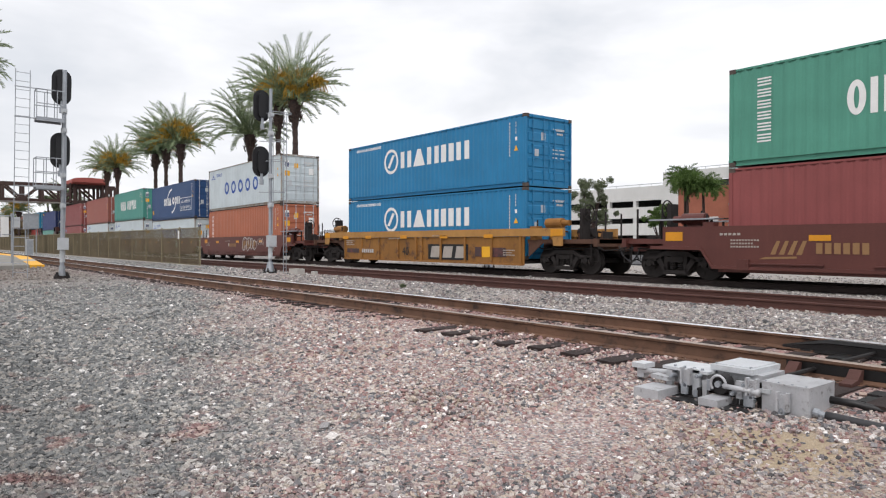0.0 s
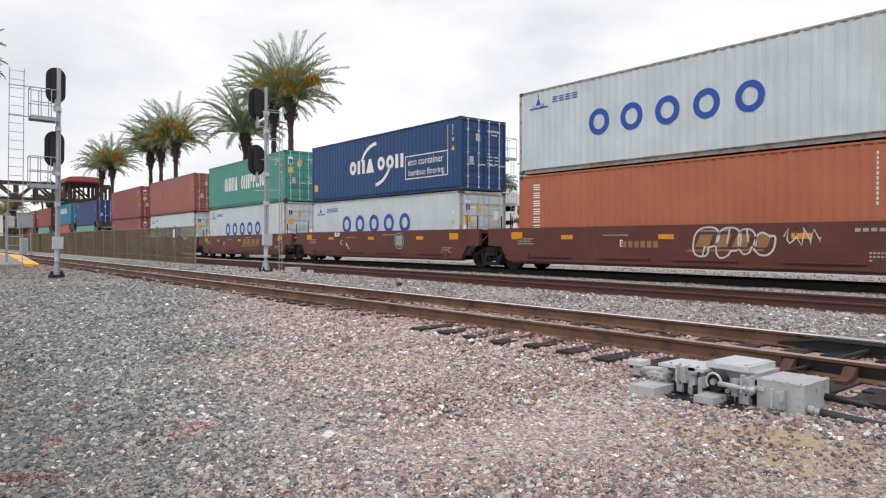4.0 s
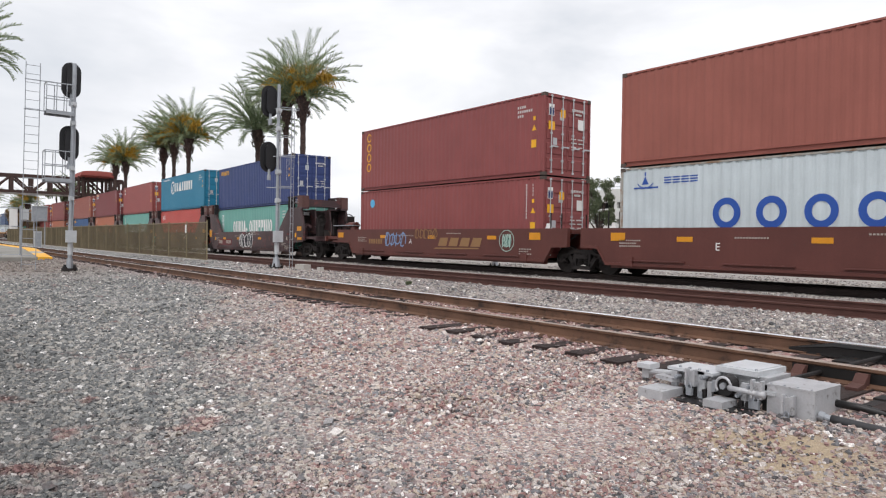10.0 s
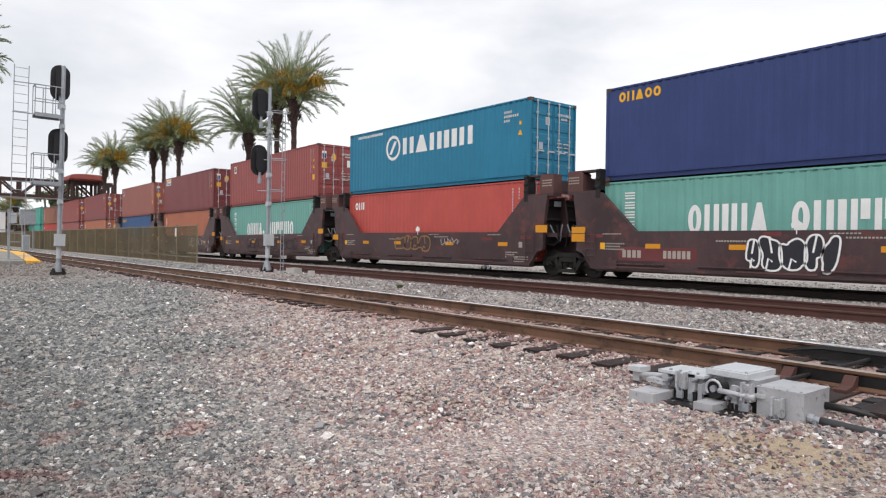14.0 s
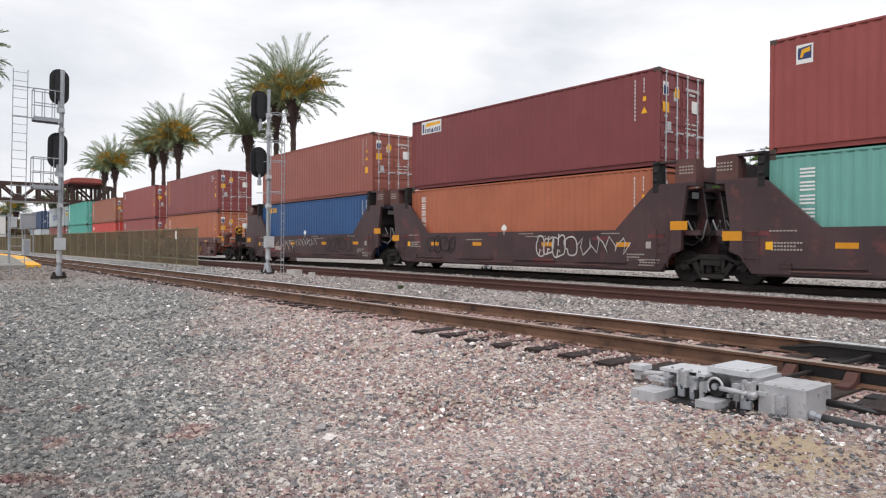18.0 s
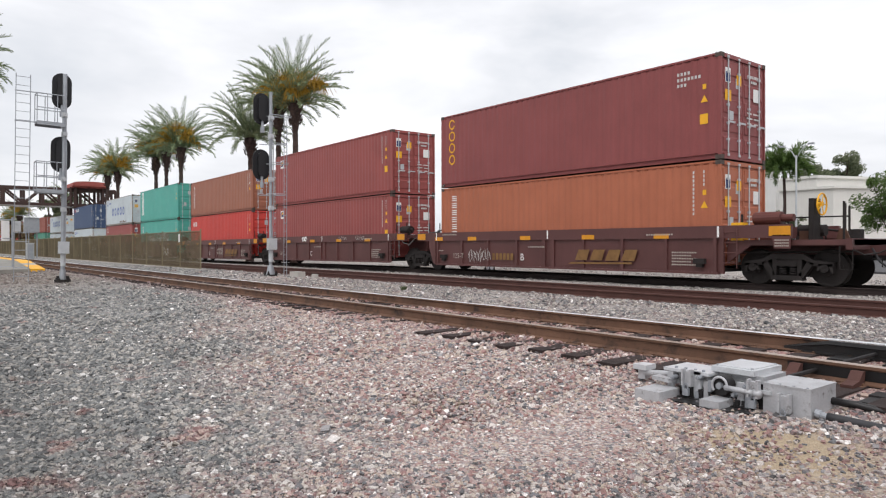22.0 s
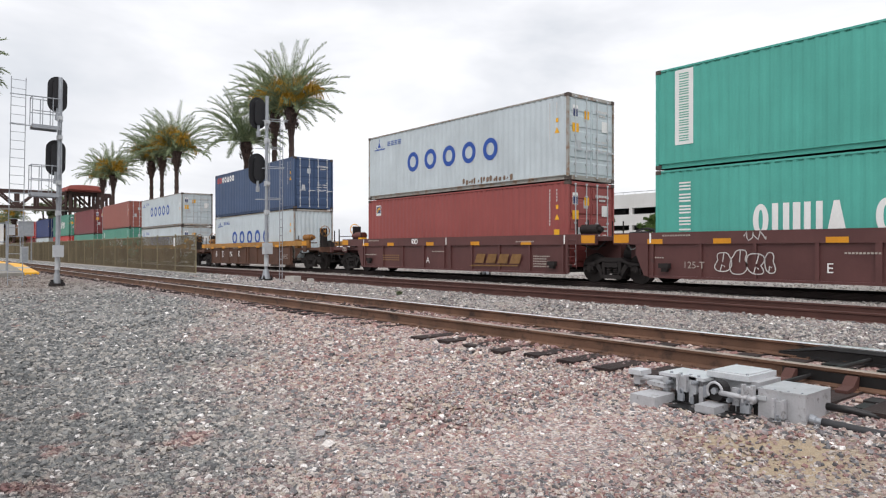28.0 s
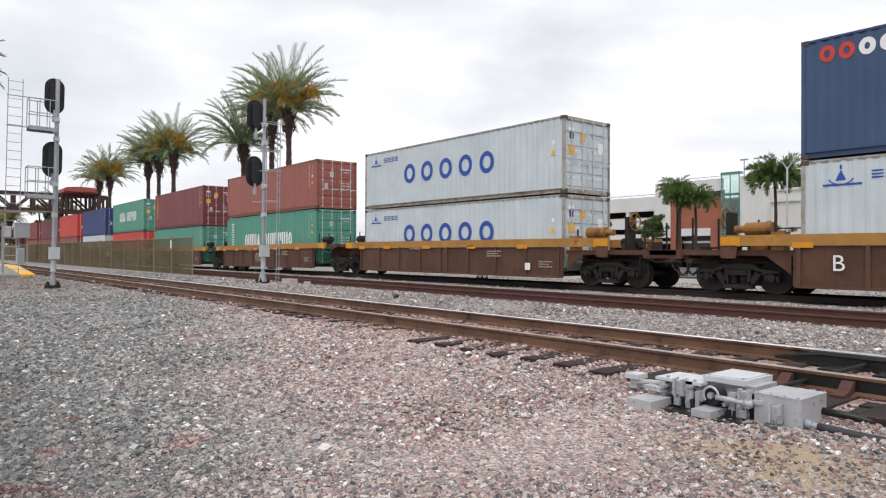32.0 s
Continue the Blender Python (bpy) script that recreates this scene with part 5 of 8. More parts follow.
BLACK_INK = surface("black_spray_paint", (0.012, 0.012, 0.013), 0.6, 0.0, 0.1, 3.0, 60.0, 0.0)
FADED_RED = surface("faded_red_patch_paint", (0.155, 0.040, 0.042), 0.7, 0.0, 0.2, 2.0, 60.0, 0.05)
PALE_BLUE = surface("pale_blue_spray_paint", (0.20, 0.30, 0.48), 0.6, 0.0, 0.1, 3.0, 60.0, 0.0)
DARK_GREEN = surface("dark_green_spray_paint", (0.03, 0.11, 0.09), 0.6, 0.0, 0.1, 3.0, 60.0, 0.0)
YY = -SIDE - 0.014
PALE_MINT = surface("pale_mint_spray_paint", (0.36, 0.50, 0.44), 0.6, 0.0, 0.15, 3.0, 60.0, 0.0)
SOOT_INK = surface("blue_black_spray_paint", (0.022, 0.022, 0.030), 0.6, 0.0, 0.1, 3.0, 60.0, 0.0)
HAZE_INK = surface("thin_white_spray_paint", (0.52, 0.51, 0.49), 0.6, 0.0, 0.2, 3.0, 60.0, 0.0)


def blobs(car, x, z, w, h, ink, seed, count=4, stroke=0.04, fill=None):
    """Sprayed fat bubbles side by side, outlined and sometimes filled, without any wording."""
    r = random.Random(seed)
    edge = x
    for i in range(count):
        wide = w / count * r.uniform(0.7, 1.35)
        cx, rx, rz = edge + wide / 2, wide * 0.56, h * r.uniform(0.36, 0.5)
        lean, bite, dz = r.uniform(-0.22, 0.30), r.uniform(0, 6), r.uniform(-0.04, 0.04) * h
        pts = []
        for k in range(26):
            a = 2 * math.pi * k / 26
            c_, s_ = math.cos(a), math.sin(a)
            m_ = 1 - 0.42 * max(0.0, math.cos(a - bite)) ** 8 - 0.18 * max(0.0, math.cos(a - bite * 1.7 - 2.0)) ** 10
            pts.append((cx + rx * math.copysign(abs(c_) ** 0.75, c_) * m_ + lean * rz * s_, z + dz + rz * math.copysign(abs(s_) ** 0.75, s_) * m_))
        if fill:
            mark_part("graffiti_fill", [("poly", pts)], fill, car, -SIDE - 0.0125 - 0.0006 * i)
        lines = [("line", pts + pts[:1], stroke)]
        if r.random() < 0.6:
            lines.append(("line", [(cx + rx * r.uniform(-0.2, 0.2), z + dz), (cx + rx * r.uniform(-0.1, 0.3), z + dz + rz * 0.95)], stroke))
        if r.random() < 0.5:
            lines.append(("line", [(cx - rx * 0.3, z + dz - rz), (cx - rx * 0.1, z + dz - rz * 0.3), (cx + rx * 0.25, z + dz - rz * 0.5)], stroke))
        for k, one in enumerate(lines):
            mark_part("graffiti", [one], ink, car, -SIDE - 0.017 - 0.0006 * k)
        edge += wide


def tag_line(car, x, z, w, h, ink, seed, turns=7, stroke=0.03):
    """A quick sprayed zigzag flourish."""
    r = random.Random(seed)
    pts = []
    for i in range(turns * 4 + 1):
        f = i / (turns * 4)
        pts.append((x + w * f + 0.06 * w * math.sin(i * 1.9), z + h * 0.5 * math.sin(i * math.pi / 2 + 0.4 * math.sin(i)) * r.uniform(0.55, 1.0)))
    mark_part("graffiti", [("line", pts, stroke)], ink, car, -SIDE - 0.016)


def roundel(car, x, z, r=0.36):
    """A sprayed pale ring with loops inside."""
    mark_part("sprayed_ring", [("ring", x, z, r, r, 0.03, 0, 360)], PALE_MINT, car, YY - 0.004)
    scribble(car, x - r * 0.6, z, r * 1.2, r * 1.2, PALE_MINT, int(x * 10), 4, 0.035, YY - 0.005)
    blobs(car, x - r * 0.55, z - 0.02, r * 1.0, r * 1.0, DARK_GREEN, int(x * 7), 3, 0.05, DARK_GREEN)


def maker_mark(car, x0, x1, z, ink):
    """A painted company mark as plain slanted blocks over a line."""
    w = (x1 - x0) / 4
    for i in range(4):
        a = x0 + w * i
        mark_part("logo", [("poly", [(a, z - 0.17), (a + 0.16, z + 0.17), (a + w * 0.9 + 0.06, z + 0.17), (a + w * 0.9 - 0.06, z - 0.17)])], ink, car, YY)
    mark_part("logo_line", [("poly", [(x0 - 0.3, z - 0.30), (x1 - 0.2, z - 0.26), (x1 - 0.2, z - 0.21), (x0 - 0.15, z - 0.24)])], ink, car, YY)


def number_bars(car, x0, x1, z, h, k, ink):
    w = (x1 - x0) / k
    tagged(mark_part("number_bar", [("rect", x0 + w * i, z - h / 2, x0 + w * i + w * 0.72, z + h / 2) for i in range(k)], ink, car, YY), kind="stuff")


def say(car, text, x, z, size, ink=None):
    written("lettering", text, x, z - size * 0.35, size, ink or M["white"], car, YY)


def decorate(car, n, style):
    """What is painted and sprayed on each car's side, car by car from the front."""
    if style == "brown" and n:
        say(car, {2: "B", 3: "C", 4: "D", 5: "E", 6: "A"}[n], -1.6 if n in (2, 6) else -2.75, 0.98, 0.30)
    if style == "ribbed":
        if n < 16:
            say(car, "125-T", -5.05, 0.63, 0.27, GREY_INK)
        else:
            number_bars(car, -5.6, -5.0, 0.82, 0.05, 5, GREY_INK)
            for z in (0.60, 0.70, 0.80):
                number_bars(car, -4.5, -3.2, z, 0.045, 9, TAN_INK)
        say(car, "BCDE"[min(n - 12, 3)] if n < 16 else "A", -1.3, 0.62, 0.34)
        for x in (-6.1, 0.0, 6.15):
            mark_part("white_tick", [("rect", x - 0.03, 1.24, x + 0.03, 1.53)], M["white"], car, YY - 0.004)
        number_bars(car, -5.7, -4.8, 1.45, 0.045, 11, GREY_INK)
        number_bars(car, 3.9, 4.8, 1.33, 0.045, 11, GREY_INK)
    if n == 0:
        maker_mark(car, -4.85, -4.0, 0.93, TAN_INK)
        number_bars(car, -3.75, -2.55, 0.92, 0.26, 6, TAN_INK)
        number_bars(car, -6.2, -5.6, 1.28, 0.06, 5, GREY_INK)
    elif n == 1:
        mark_part("name_panel", [("rect", 0.65, 0.36, 3.2, 0.98)], BLACK_INK, car, -SIDE + 0.045)
        for i in range(3):
            x = 0.8 + 0.8 * i
            mark_part("logo", [("poly", [(x, 0.44), (x + 0.58, 0.44), (x + 0.68, 0.90), (x + 0.10, 0.90)])], GREY_INK, car, -SIDE + 0.04)
        say(car, "40", -1.15, 0.68, 0.5, BLACK_INK)
        number_bars(car, -4.45, -3.4, 0.66, 0.17, 6, HAZE_INK)
        mark_part("patch", [("rect", -5.9, 0.56, -4.8, 0.76)], CAR_PAINT["dark"], car, -SIDE + 0.042)
        mark_part("patch", [("rect", 4.0, 0.5, 4.5, 0.9)], M["yellow"], car, -SIDE + 0.04)
        mark_part("patch", [("rect", 3.6, 0.52, 3.95, 0.88)], CAR_PAINT["dark"], car, -SIDE + 0.04)
        mark_part("patch", [("rect", 4.55, 0.52, 5.3, 0.86)], CAR_PAINT["dark"], car, -SIDE + 0.04)
    elif n == 2:
        maker_mark(car, 0.9, 3.0, 1.05, TAN_INK)
        blobs(car, 0.9, 1.0, 2.4, 0.86, HAZE_INK, 5, 4, 0.05)
        tag_line(car, 3.3, 1.15, 0.9, 0.5, HAZE_INK, 6, 4, 0.035)
        number_bars(car, -1.5, -0.2, 0.95, 0.2, 6, TAN_INK)
        number_bars(car, 4.9, 5.9, 1.30, 0.08, 6, GREY_INK)
    elif n == 3:
        roundel(car, 2.25, 1.05)
        scribble(car, -3.3, 1.36, 0.5, 0.16, M["white"], 8, 3, 0.05)
        mark_part("arrow", [("line", [(-2.2, 0.95), (-1.9, 0.62)], 0.04), ("line", [(-2.2, 0.95), (-2.15, 0.80)], 0.04)], M["white"], car, YY)
    elif n == 4:
        maker_mark(car, 0.5, 3.2, 1.06, TAN_INK)
        roundel(car, 4.5, 1.08)
    elif n == 5:
        roundel(car, 1.75, 1.08)
        scribble(car, 4.1, 1.38, 1.3, 0.16, M["white"], 9, 6, 0.045)
        mark_part("arrow", [("line", [(4.1, 0.62), (4.5, 1.05)], 0.05), ("line", [(4.5, 1.05), (4.28, 0.98)], 0.05), ("line", [(4.5, 1.05), (4.48, 0.85)], 0.05)], M["white"], car, YY)
    elif n == 6:
        maker_mark(car, 0.45, 3.2, 0.98, TAN_INK)
        roundel(car, 4.55, 1.06, 0.40)
        number_bars(car, -4.9, -3.7, 0.95, 0.22, 6, TAN_INK)
        scribble(car, -3.5, 1.05, 1.6, 0.6, PALE_BLUE, 12, 4, 0.06)
        scribble(car, -1.2, 1.30, 1.6, 0.40, TAN_INK, 13, 5, 0.04)
    if style == "dark":
        if n in (7, 11):
            mark_part("patch", [("rect", -5.35, 0.62, -2.75, 1.02)], FADED_RED, car, -SIDE - 0.006)
            number_bars(car, -5.2, -4.5, 0.82, 0.22, 4, GREY_INK)
            number_bars(car, -3.8, -2.9, 0.82, 0.22, 6, GREY_INK)
        for x, z, w in ((-6.2, 1.36, 0.5), (6.2, 1.30, 0.55), (4.2, 1.24, 0.6), (-0.7, 1.40, 0.45)):
            mark_part("patch", [("rect", x - w / 2, z - 0.05, x + w / 2, z + 0.06)], FADED_RED, car, -SIDE - 0.006)
        for x, z, k in ((6.0, 0.62, 9), (6.0, 0.54, 7), (5.8, 0.46, 9), (-5.6, 1.42, 8), (4.6, 1.40, 10), (1.0, 1.42, 8)):
            number_bars(car, x - 0.35, x + 0.35, z, 0.035, k, GREY_INK)
        mark_part("load_sign", [("poly", [(-0.22, 1.55), (0.02, 1.55), (0.04, 1.66), (-0.10, 1.78), (-0.24, 1.66)]), ("line", [(-0.10, 1.40), (-0.10, 1.56)], 0.03)], M["white"], car, -SIDE - 0.02)
        for x0, x1 in ((-5.4, -3.6), (-1.6, 0.4), (2.4, 4.6)):
            bm = bmesh.new()
            solid(bm, x0, x1, -SIDE - 0.06, -SIDE, 0.40, 0.44)
            part("step_ledge", bm, FADED_PAINT, car, bevel=0.008)
        for e in (-1, 1):
            if n == 7 and e > 0:
                mark_part("reflector", [("rect", 7.32, 0.98, 7.86, 1.12)], M["reflector"], car, YY)
                mark_part("sticker", [("rect", 7.02, 1.12, 7.20, 1.36)], M["yellow"], car, YY)
            if n == 7 and e < 0:
                mark_part("reflector", [("rect", -7.20, 1.45, -6.64, 1.65)], M["reflector"], car, YY)
            mark_part("sticker", [("rect", e * 5.95 - 0.09, 0.95, e * 5.95 + 0.09, 1.15)], M["yellow"] if e < 0 else GREY_INK, car, YY)
            tagged(mark_part("stencil", [("rect", e * 7.15 - 0.22 + 0.09 * (i % 5), 3.22 - 0.09 * (i // 5), e * 7.15 - 0.16 + 0.09 * (i % 5), 3.26 - 0.09 * (i // 5)) for i in range(15)], GREY_INK, car, -1.452), kind="stuff")
    if n == 7:
        blobs(car, -1.35, 0.93, 2.3, 0.98, M["white"], 31, 5, 0.05, SOOT_INK)
    elif n == 8:
        blobs(car, -1.7, 1.05, 2.4, 0.66, TAN_INK, 33, 4, 0.06)
        tag_line(car, 1.4, 1.15, 1.2, 0.35, HAZE_INK, 34, 5, 0.03)
    elif n == 9:
        blobs(car, -2.6, 0.95, 3.0, 0.66, BLACK_INK, 36, 5, 0.04)
        blobs(car, 0.6, 0.92, 3.4, 0.66, BLACK_INK, 37, 6, 0.04)
    elif n == 10:
        blobs(car, 1.5, 1.0, 1.7, 0.85, HAZE_INK, 39, 4, 0.045)
        tag_line(car, 3.3, 1.05, 2.0, 0.7, HAZE_INK, 41, 5, 0.035)
        mark_part("patch", [("rect", 1.35, 0.42, 2.3, 0.58)], FADED_RED, car, YY)
        blobs(car, -4.6, 1.02, 1.7, 0.70, BLACK_INK, 40, 4, 0.04)
    elif n == 11:
        tag_line(car, -3.6, 0.98, 2.2, 0.85, HAZE_INK, 42, 4, 0.045)
        tag_line(car, -1.2, 1.12, 2.4, 0.5, HAZE_INK, 43, 8, 0.03)
        blobs(car, 2.2, 1.0, 2.4, 0.74, BLACK_INK, 44, 5, 0.035)
    elif n == 12:
        tag_line(car, -4.1, 0.66, 1.25, 0.6, HAZE_INK, 46, 8, 0.028)
        number_bars(car, -2.75, -1.6, 0.62, 0.24, 6, GOLD_INK)
        maker_mark(car, 1.2, 3.6, 0.72, GOLD_INK)
    elif n == 13:
        scribble(car, -2.2, 1.40, 0.5, 0.24, M["white"], 48, 2, 0.06, YY - 0.006)
        tag_line(car, 1.7, 1.38, 0.8, 0.24, HAZE_INK, 49, 5, 0.018)
        tag_line(car, 3.3, 1.38, 0.9, 0.26, HAZE_INK, 50, 6, 0.018)
    elif n == 14:
        scribble(car, 0.4, 0.75, 1.1, 0.42, GREY_INK, 52, 3, 0.05)
        maker_mark(car, 1.9, 4.1, 0.72, GOLD_INK)
    elif n == 15:
        blobs(car, -4.1, 0.70, 1.4, 0.66, HAZE_INK, 54, 4, 0.028)
        tag_line(car, -3.3, 1.40, 0.6, 0.26, HAZE_INK, 55, 3, 0.03)
        scribble(car, 2.6, 0.72, 1.6, 0.66, M["white"], 56, 7, 0.06)
    elif n == 16:
        maker_mark(car, 1.7, 4.2, 0.72, GOLD_INK)
        scribble(car, -2.3, 1.40, 0.4, 0.2, M["white"], 58, 2, 0.05, YY - 0.006)
    elif n == 17:
        for ch, x in (("B", -5.3), ("E", -4.1), ("N", -2.75), ("R", -1.35)):
            say(car, ch, x, 0.86, 0.54)
    elif n == 18:
        mark_part("tag", [("rect", 4.55, 0.48, 4.8, 0.72)], M["white"], car, YY)
    elif n == 19:
        scribble(car, -1.0, 0.8, 1.4, 0.5, GREY_INK, 60, 4, 0.04)


def rib_mesh(s):
    bm = bmesh.new()
    a, b = sorted((s * (SIDE - 0.06), s * (SIDE + 0.004)))
    solid(bm, -0.045, 0.045, a, b, 0.26, 1.38)
    return as_mesh("rib", bm, 0.008)


# uR: x of the stack's door end at the start; the style of the unit; its left and right half length and free ends; lower and upper container
J, Q, F, K = (7.70, False), (7.78, False), (9.86, True), (8.44, False)
L2, H2 = LOW, HIGH
CONSIST = [
    (2.66, "brown", F, J, ("maroon", L2, ""), ("green", L2, "shipper_column")),
    (-17.11, "mustard", F, F, ("teal", L2, "roundel"), ("teal", L2, "roundel")),
    (-36.86, "brown", J, F, ("orange", H2, "column_white"), ("grey", H2, "rings")),
    (-52.26, "brown", J, J, ("grey", L2, "rings"), ("navy2", H2, "swoosh")),
    (-67.66, "brown", J, J, ("grey", H2, "rings"), ("green2", H2, "shipper")),
    (-83.07, "brown", J, J, ("grey", H2, "rings"), ("rust", H2, "")),
    (-98.53, "brown", F, J, ("maroon", H2, "dot"), ("maroon", H2, "column_yellow")),
    (-118.25, "dark", J, F, ("seagreen", L2, "shipper_column"), ("navy", H2, "lessor_yellow")),
    (-133.72, "dark", J, J, ("red2", H2, "initials"), ("tealdark", H2, "roundel")),
    (-149.11, "dark", J, J, ("seagreen", H2, "shipper_column"), ("maroon2", H2, "badge")),
    (-164.54, "dark", J, J, ("orange", H2, "column_white"), ("wine2", H2, "badge_wide")),
    (-179.89, "dark", F, J, ("blue", H2, "lessor_yellow"), ("rust", H2, "badge")),
    (-199.66, "ribbed", Q, F, ("orange", H2, "column_white"), ("maroon", H2, "column_yellow")),
    (-215.42, "ribbed", Q, Q, ("maroon2", H2, "badge"), ("maroon2", H2, "badge")),
    (-230.99, "ribbed", Q, Q, ("red", H2, "initials"), ("tan", L2, "column_white")),
    (-246.56, "ribbed", Q, Q, ("jade", H2, "shipper_column"), ("jade", H2, "column_banner")),
    (-262.07, "ribbed", F, Q, ("maroon2", H2, "badge"), ("grey", H2, "rings")),
    (-281.82, "rusted", F, F, ("grey", H2, "rings"), ("slate", H2, "lessor_two")),
    (-301.58, "rusted", K, F, ("grey", L2, "rings"), ("grey", L2, "rings")),
    (-318.42, "rusted", K, K, ("green", H2, "shipper_column"), ("rust", L2, "")),
    (-335.32, "rusted", J, K, ("green", L2, ""), ("wine", H2, "column_yellow")),
    (-351.20, "rusted", J, J, ("red", L2, ""), ("green", H2, "shipper")),
    (-366.90, "rusted", J, J, ("grey", L2, ""), ("navy", H2, "")),
    (-382.50, "rusted", J, J, ("maroon", L2, ""), ("red", H2, "")),
    (-398.20, "rusted", J, J, ("maroon", L2, ""), ("wine", H2, "")),
    (-413.80, "rusted", J, J, ("rust", L2, ""), ("maroon", H2, "")),
    (-429.50, "rusted", F, J, ("rust", L2, ""), ("maroon", H2, "")),
]
PAINTS["tan"] = ("faded tan brown", paint("tan_brown_container_paint", (0.28, 0.108, 0.066), 0.1))
PAINTS["navy2"] = ("navy blue", paint("deep_blue_container_paint", (0.020, 0.055, 0.145), 0.06))
PAINTS["green2"] = ("green", paint("mid_green_container_paint", (0.060, 0.235, 0.195), 0.06))
PAINTS["red2"] = ("light red", paint("light_red_container_paint", (0.42, 0.075, 0.062), 0.12))
PAINTS["maroon2"] = ("brown red", paint("clean_maroon_container_paint", (0.255, 0.066, 0.060), 0.06))
PAINTS["wine2"] = ("patched wine red", paint("patched_wine_container_paint", (0.175, 0.046, 0.048), 0.3))
TRAIN = []
SCRAPE = surface("rusty_scrape", (0.20, 0.135, 0.095), 0.85, 0.0, 0.3, 6.0, 60.0, 0.1, (0.30, 0.28, 0.25), 0.5)
WELL = 0.45


def build_train():
    for n, (ur, style, left, right, low, top) in enumerate(CONSIST):
        u = ur - HX
        car = car_body(style, left, right, n, u)
        turned = n == 17
        a = container(low[0], low[1], low[2], ident_style="block" if n == 7 else "column", turned=turned)
        b = container(top[0], top[1], top[2], ident_style="block" if n in (4, 6, 12, 8) else "column")
        if n == 16:
            # a scraped, rusty band low on the wall
            r = random.Random(5)
            for i in range(16):
                x, w_ = 0.7 + 0.175 * i + r.uniform(-0.04, 0.04), r.uniform(0.07, 0.13)
                z0, z1 = 0.21 + r.uniform(-0.03, 0.04), 0.38 + r.uniform(-0.05, 0.08)
                mark_part("rust_scrape", [("poly", [(x, z0), (x + w_, z0 + 0.03), (x + w_ * 1.1, z1 - 0.03), (x + w_ * 0.4, z1), (x - 0.02, z1 - 0.06)])], SCRAPE, b)
        TRAIN.extend([(car, u, 0.0), (a, u, WELL), (b, u, WELL + low[1] + 0.03)])


build_train()


def rolled(t):
    """How far the train has rolled at t seconds: it gathers speed slowly."""
    return 7.8107664 * t + 0.03433044 * t ** 2 + 7.404765e-4 * t ** 3 - 4.001047e-5 * t ** 4 + 5.7084e-7 * t ** 5


def on_track(x, z):
    """A pose on the far track at x, heading along its bend."""
    (y0, z0), (y1, z1) = far_bend(x - 0.5), far_bend(x + 0.5)
    y_, z_ = far_bend(x)
    return pose(x, TRACKS["far"] + y_, z + z_, 0, math.degrees(math.atan(z0 - z1)), math.degrees(math.atan(y1 - y0)))


# ---- signals ----
def oval(w, h, k=10):
    """The outline of a signal background: a tall plate with round ends, in (y, z)."""
    r = w / 2
    c = h / 2 - r
    pts = [(r * math.cos(math.pi * i / k), c + r * math.sin(math.pi * i / k)) for i in range(k + 1)]
    return pts + [(-r * math.cos(math.pi * i / k), -c - r * math.sin(math.pi * i / k)) for i in range(k + 1)]


def signal_head(parent, x, y, z, w, h, turn):
    bm = bmesh.new()
    prism(bm, oval(w, h), -0.02, 0.02, "x")
    head = part("signal_head", bm, M["black"], parent, "black oval signal background seen from behind")
    head.matrix_basis = pose(x, y, z, 0, 0, turn)
    bm = bmesh.new()
    prism(bm, oval(w * 0.52, h * 0.80, 6), 0.02, 0.17, "x")
    part("lamp_housing", bm, M["black"], head, bevel=0.02)
    for k in (-1, 0, 1):
        bm = bmesh.new()
        rod(bm, (-0.02, 0, k * h * 0.26), (-0.26, 0, k * h * 0.26 - 0.02), 0.12, 14, 0.125, caps=False)
        part("visor", bm, M["black"], head)
    bm = bmesh.new()
    rod(bm, (0.08, 0, -h * 0.5 - 0.16), (0.08, 0, -h * 0.36), 0.05, 10)
    rod(bm, (0.08, 0, -h * 0.5 - 0.30), (0.08, 0, -h * 0.5 - 0.10), 0.08, 10)
    part("neck", bm, M["galv"], head)
    return head


def rung_ladder(parent, a, b, z0, z1, lean=0.0):
    """A ladder between the foot points a and b, from z0 up to z1."""
    bm = bmesh.new()
    (ax, ay), (bx, by) = a, b
    for x, y in (a, b):
        rod(bm, (x + lean, y, z0), (x, y, z1), 0.015, 6)
    part("ladder_rail", bm, M["galv"], parent)
    k = int((z1 - z0) / 0.305)
    bm = bmesh.new()
    rod(bm, (ax, ay, 0), (bx, by, 0), 0.011, 6)
    me = as_mesh("rung", bm)
    for i in range(k):
        z = z0 + 0.2 + i * 0.305
        r = fit("rung", me, M["galv"], parent)
        r.matrix_basis = pose(lean * (z1 - z) / (z1 - z0), 0, z)


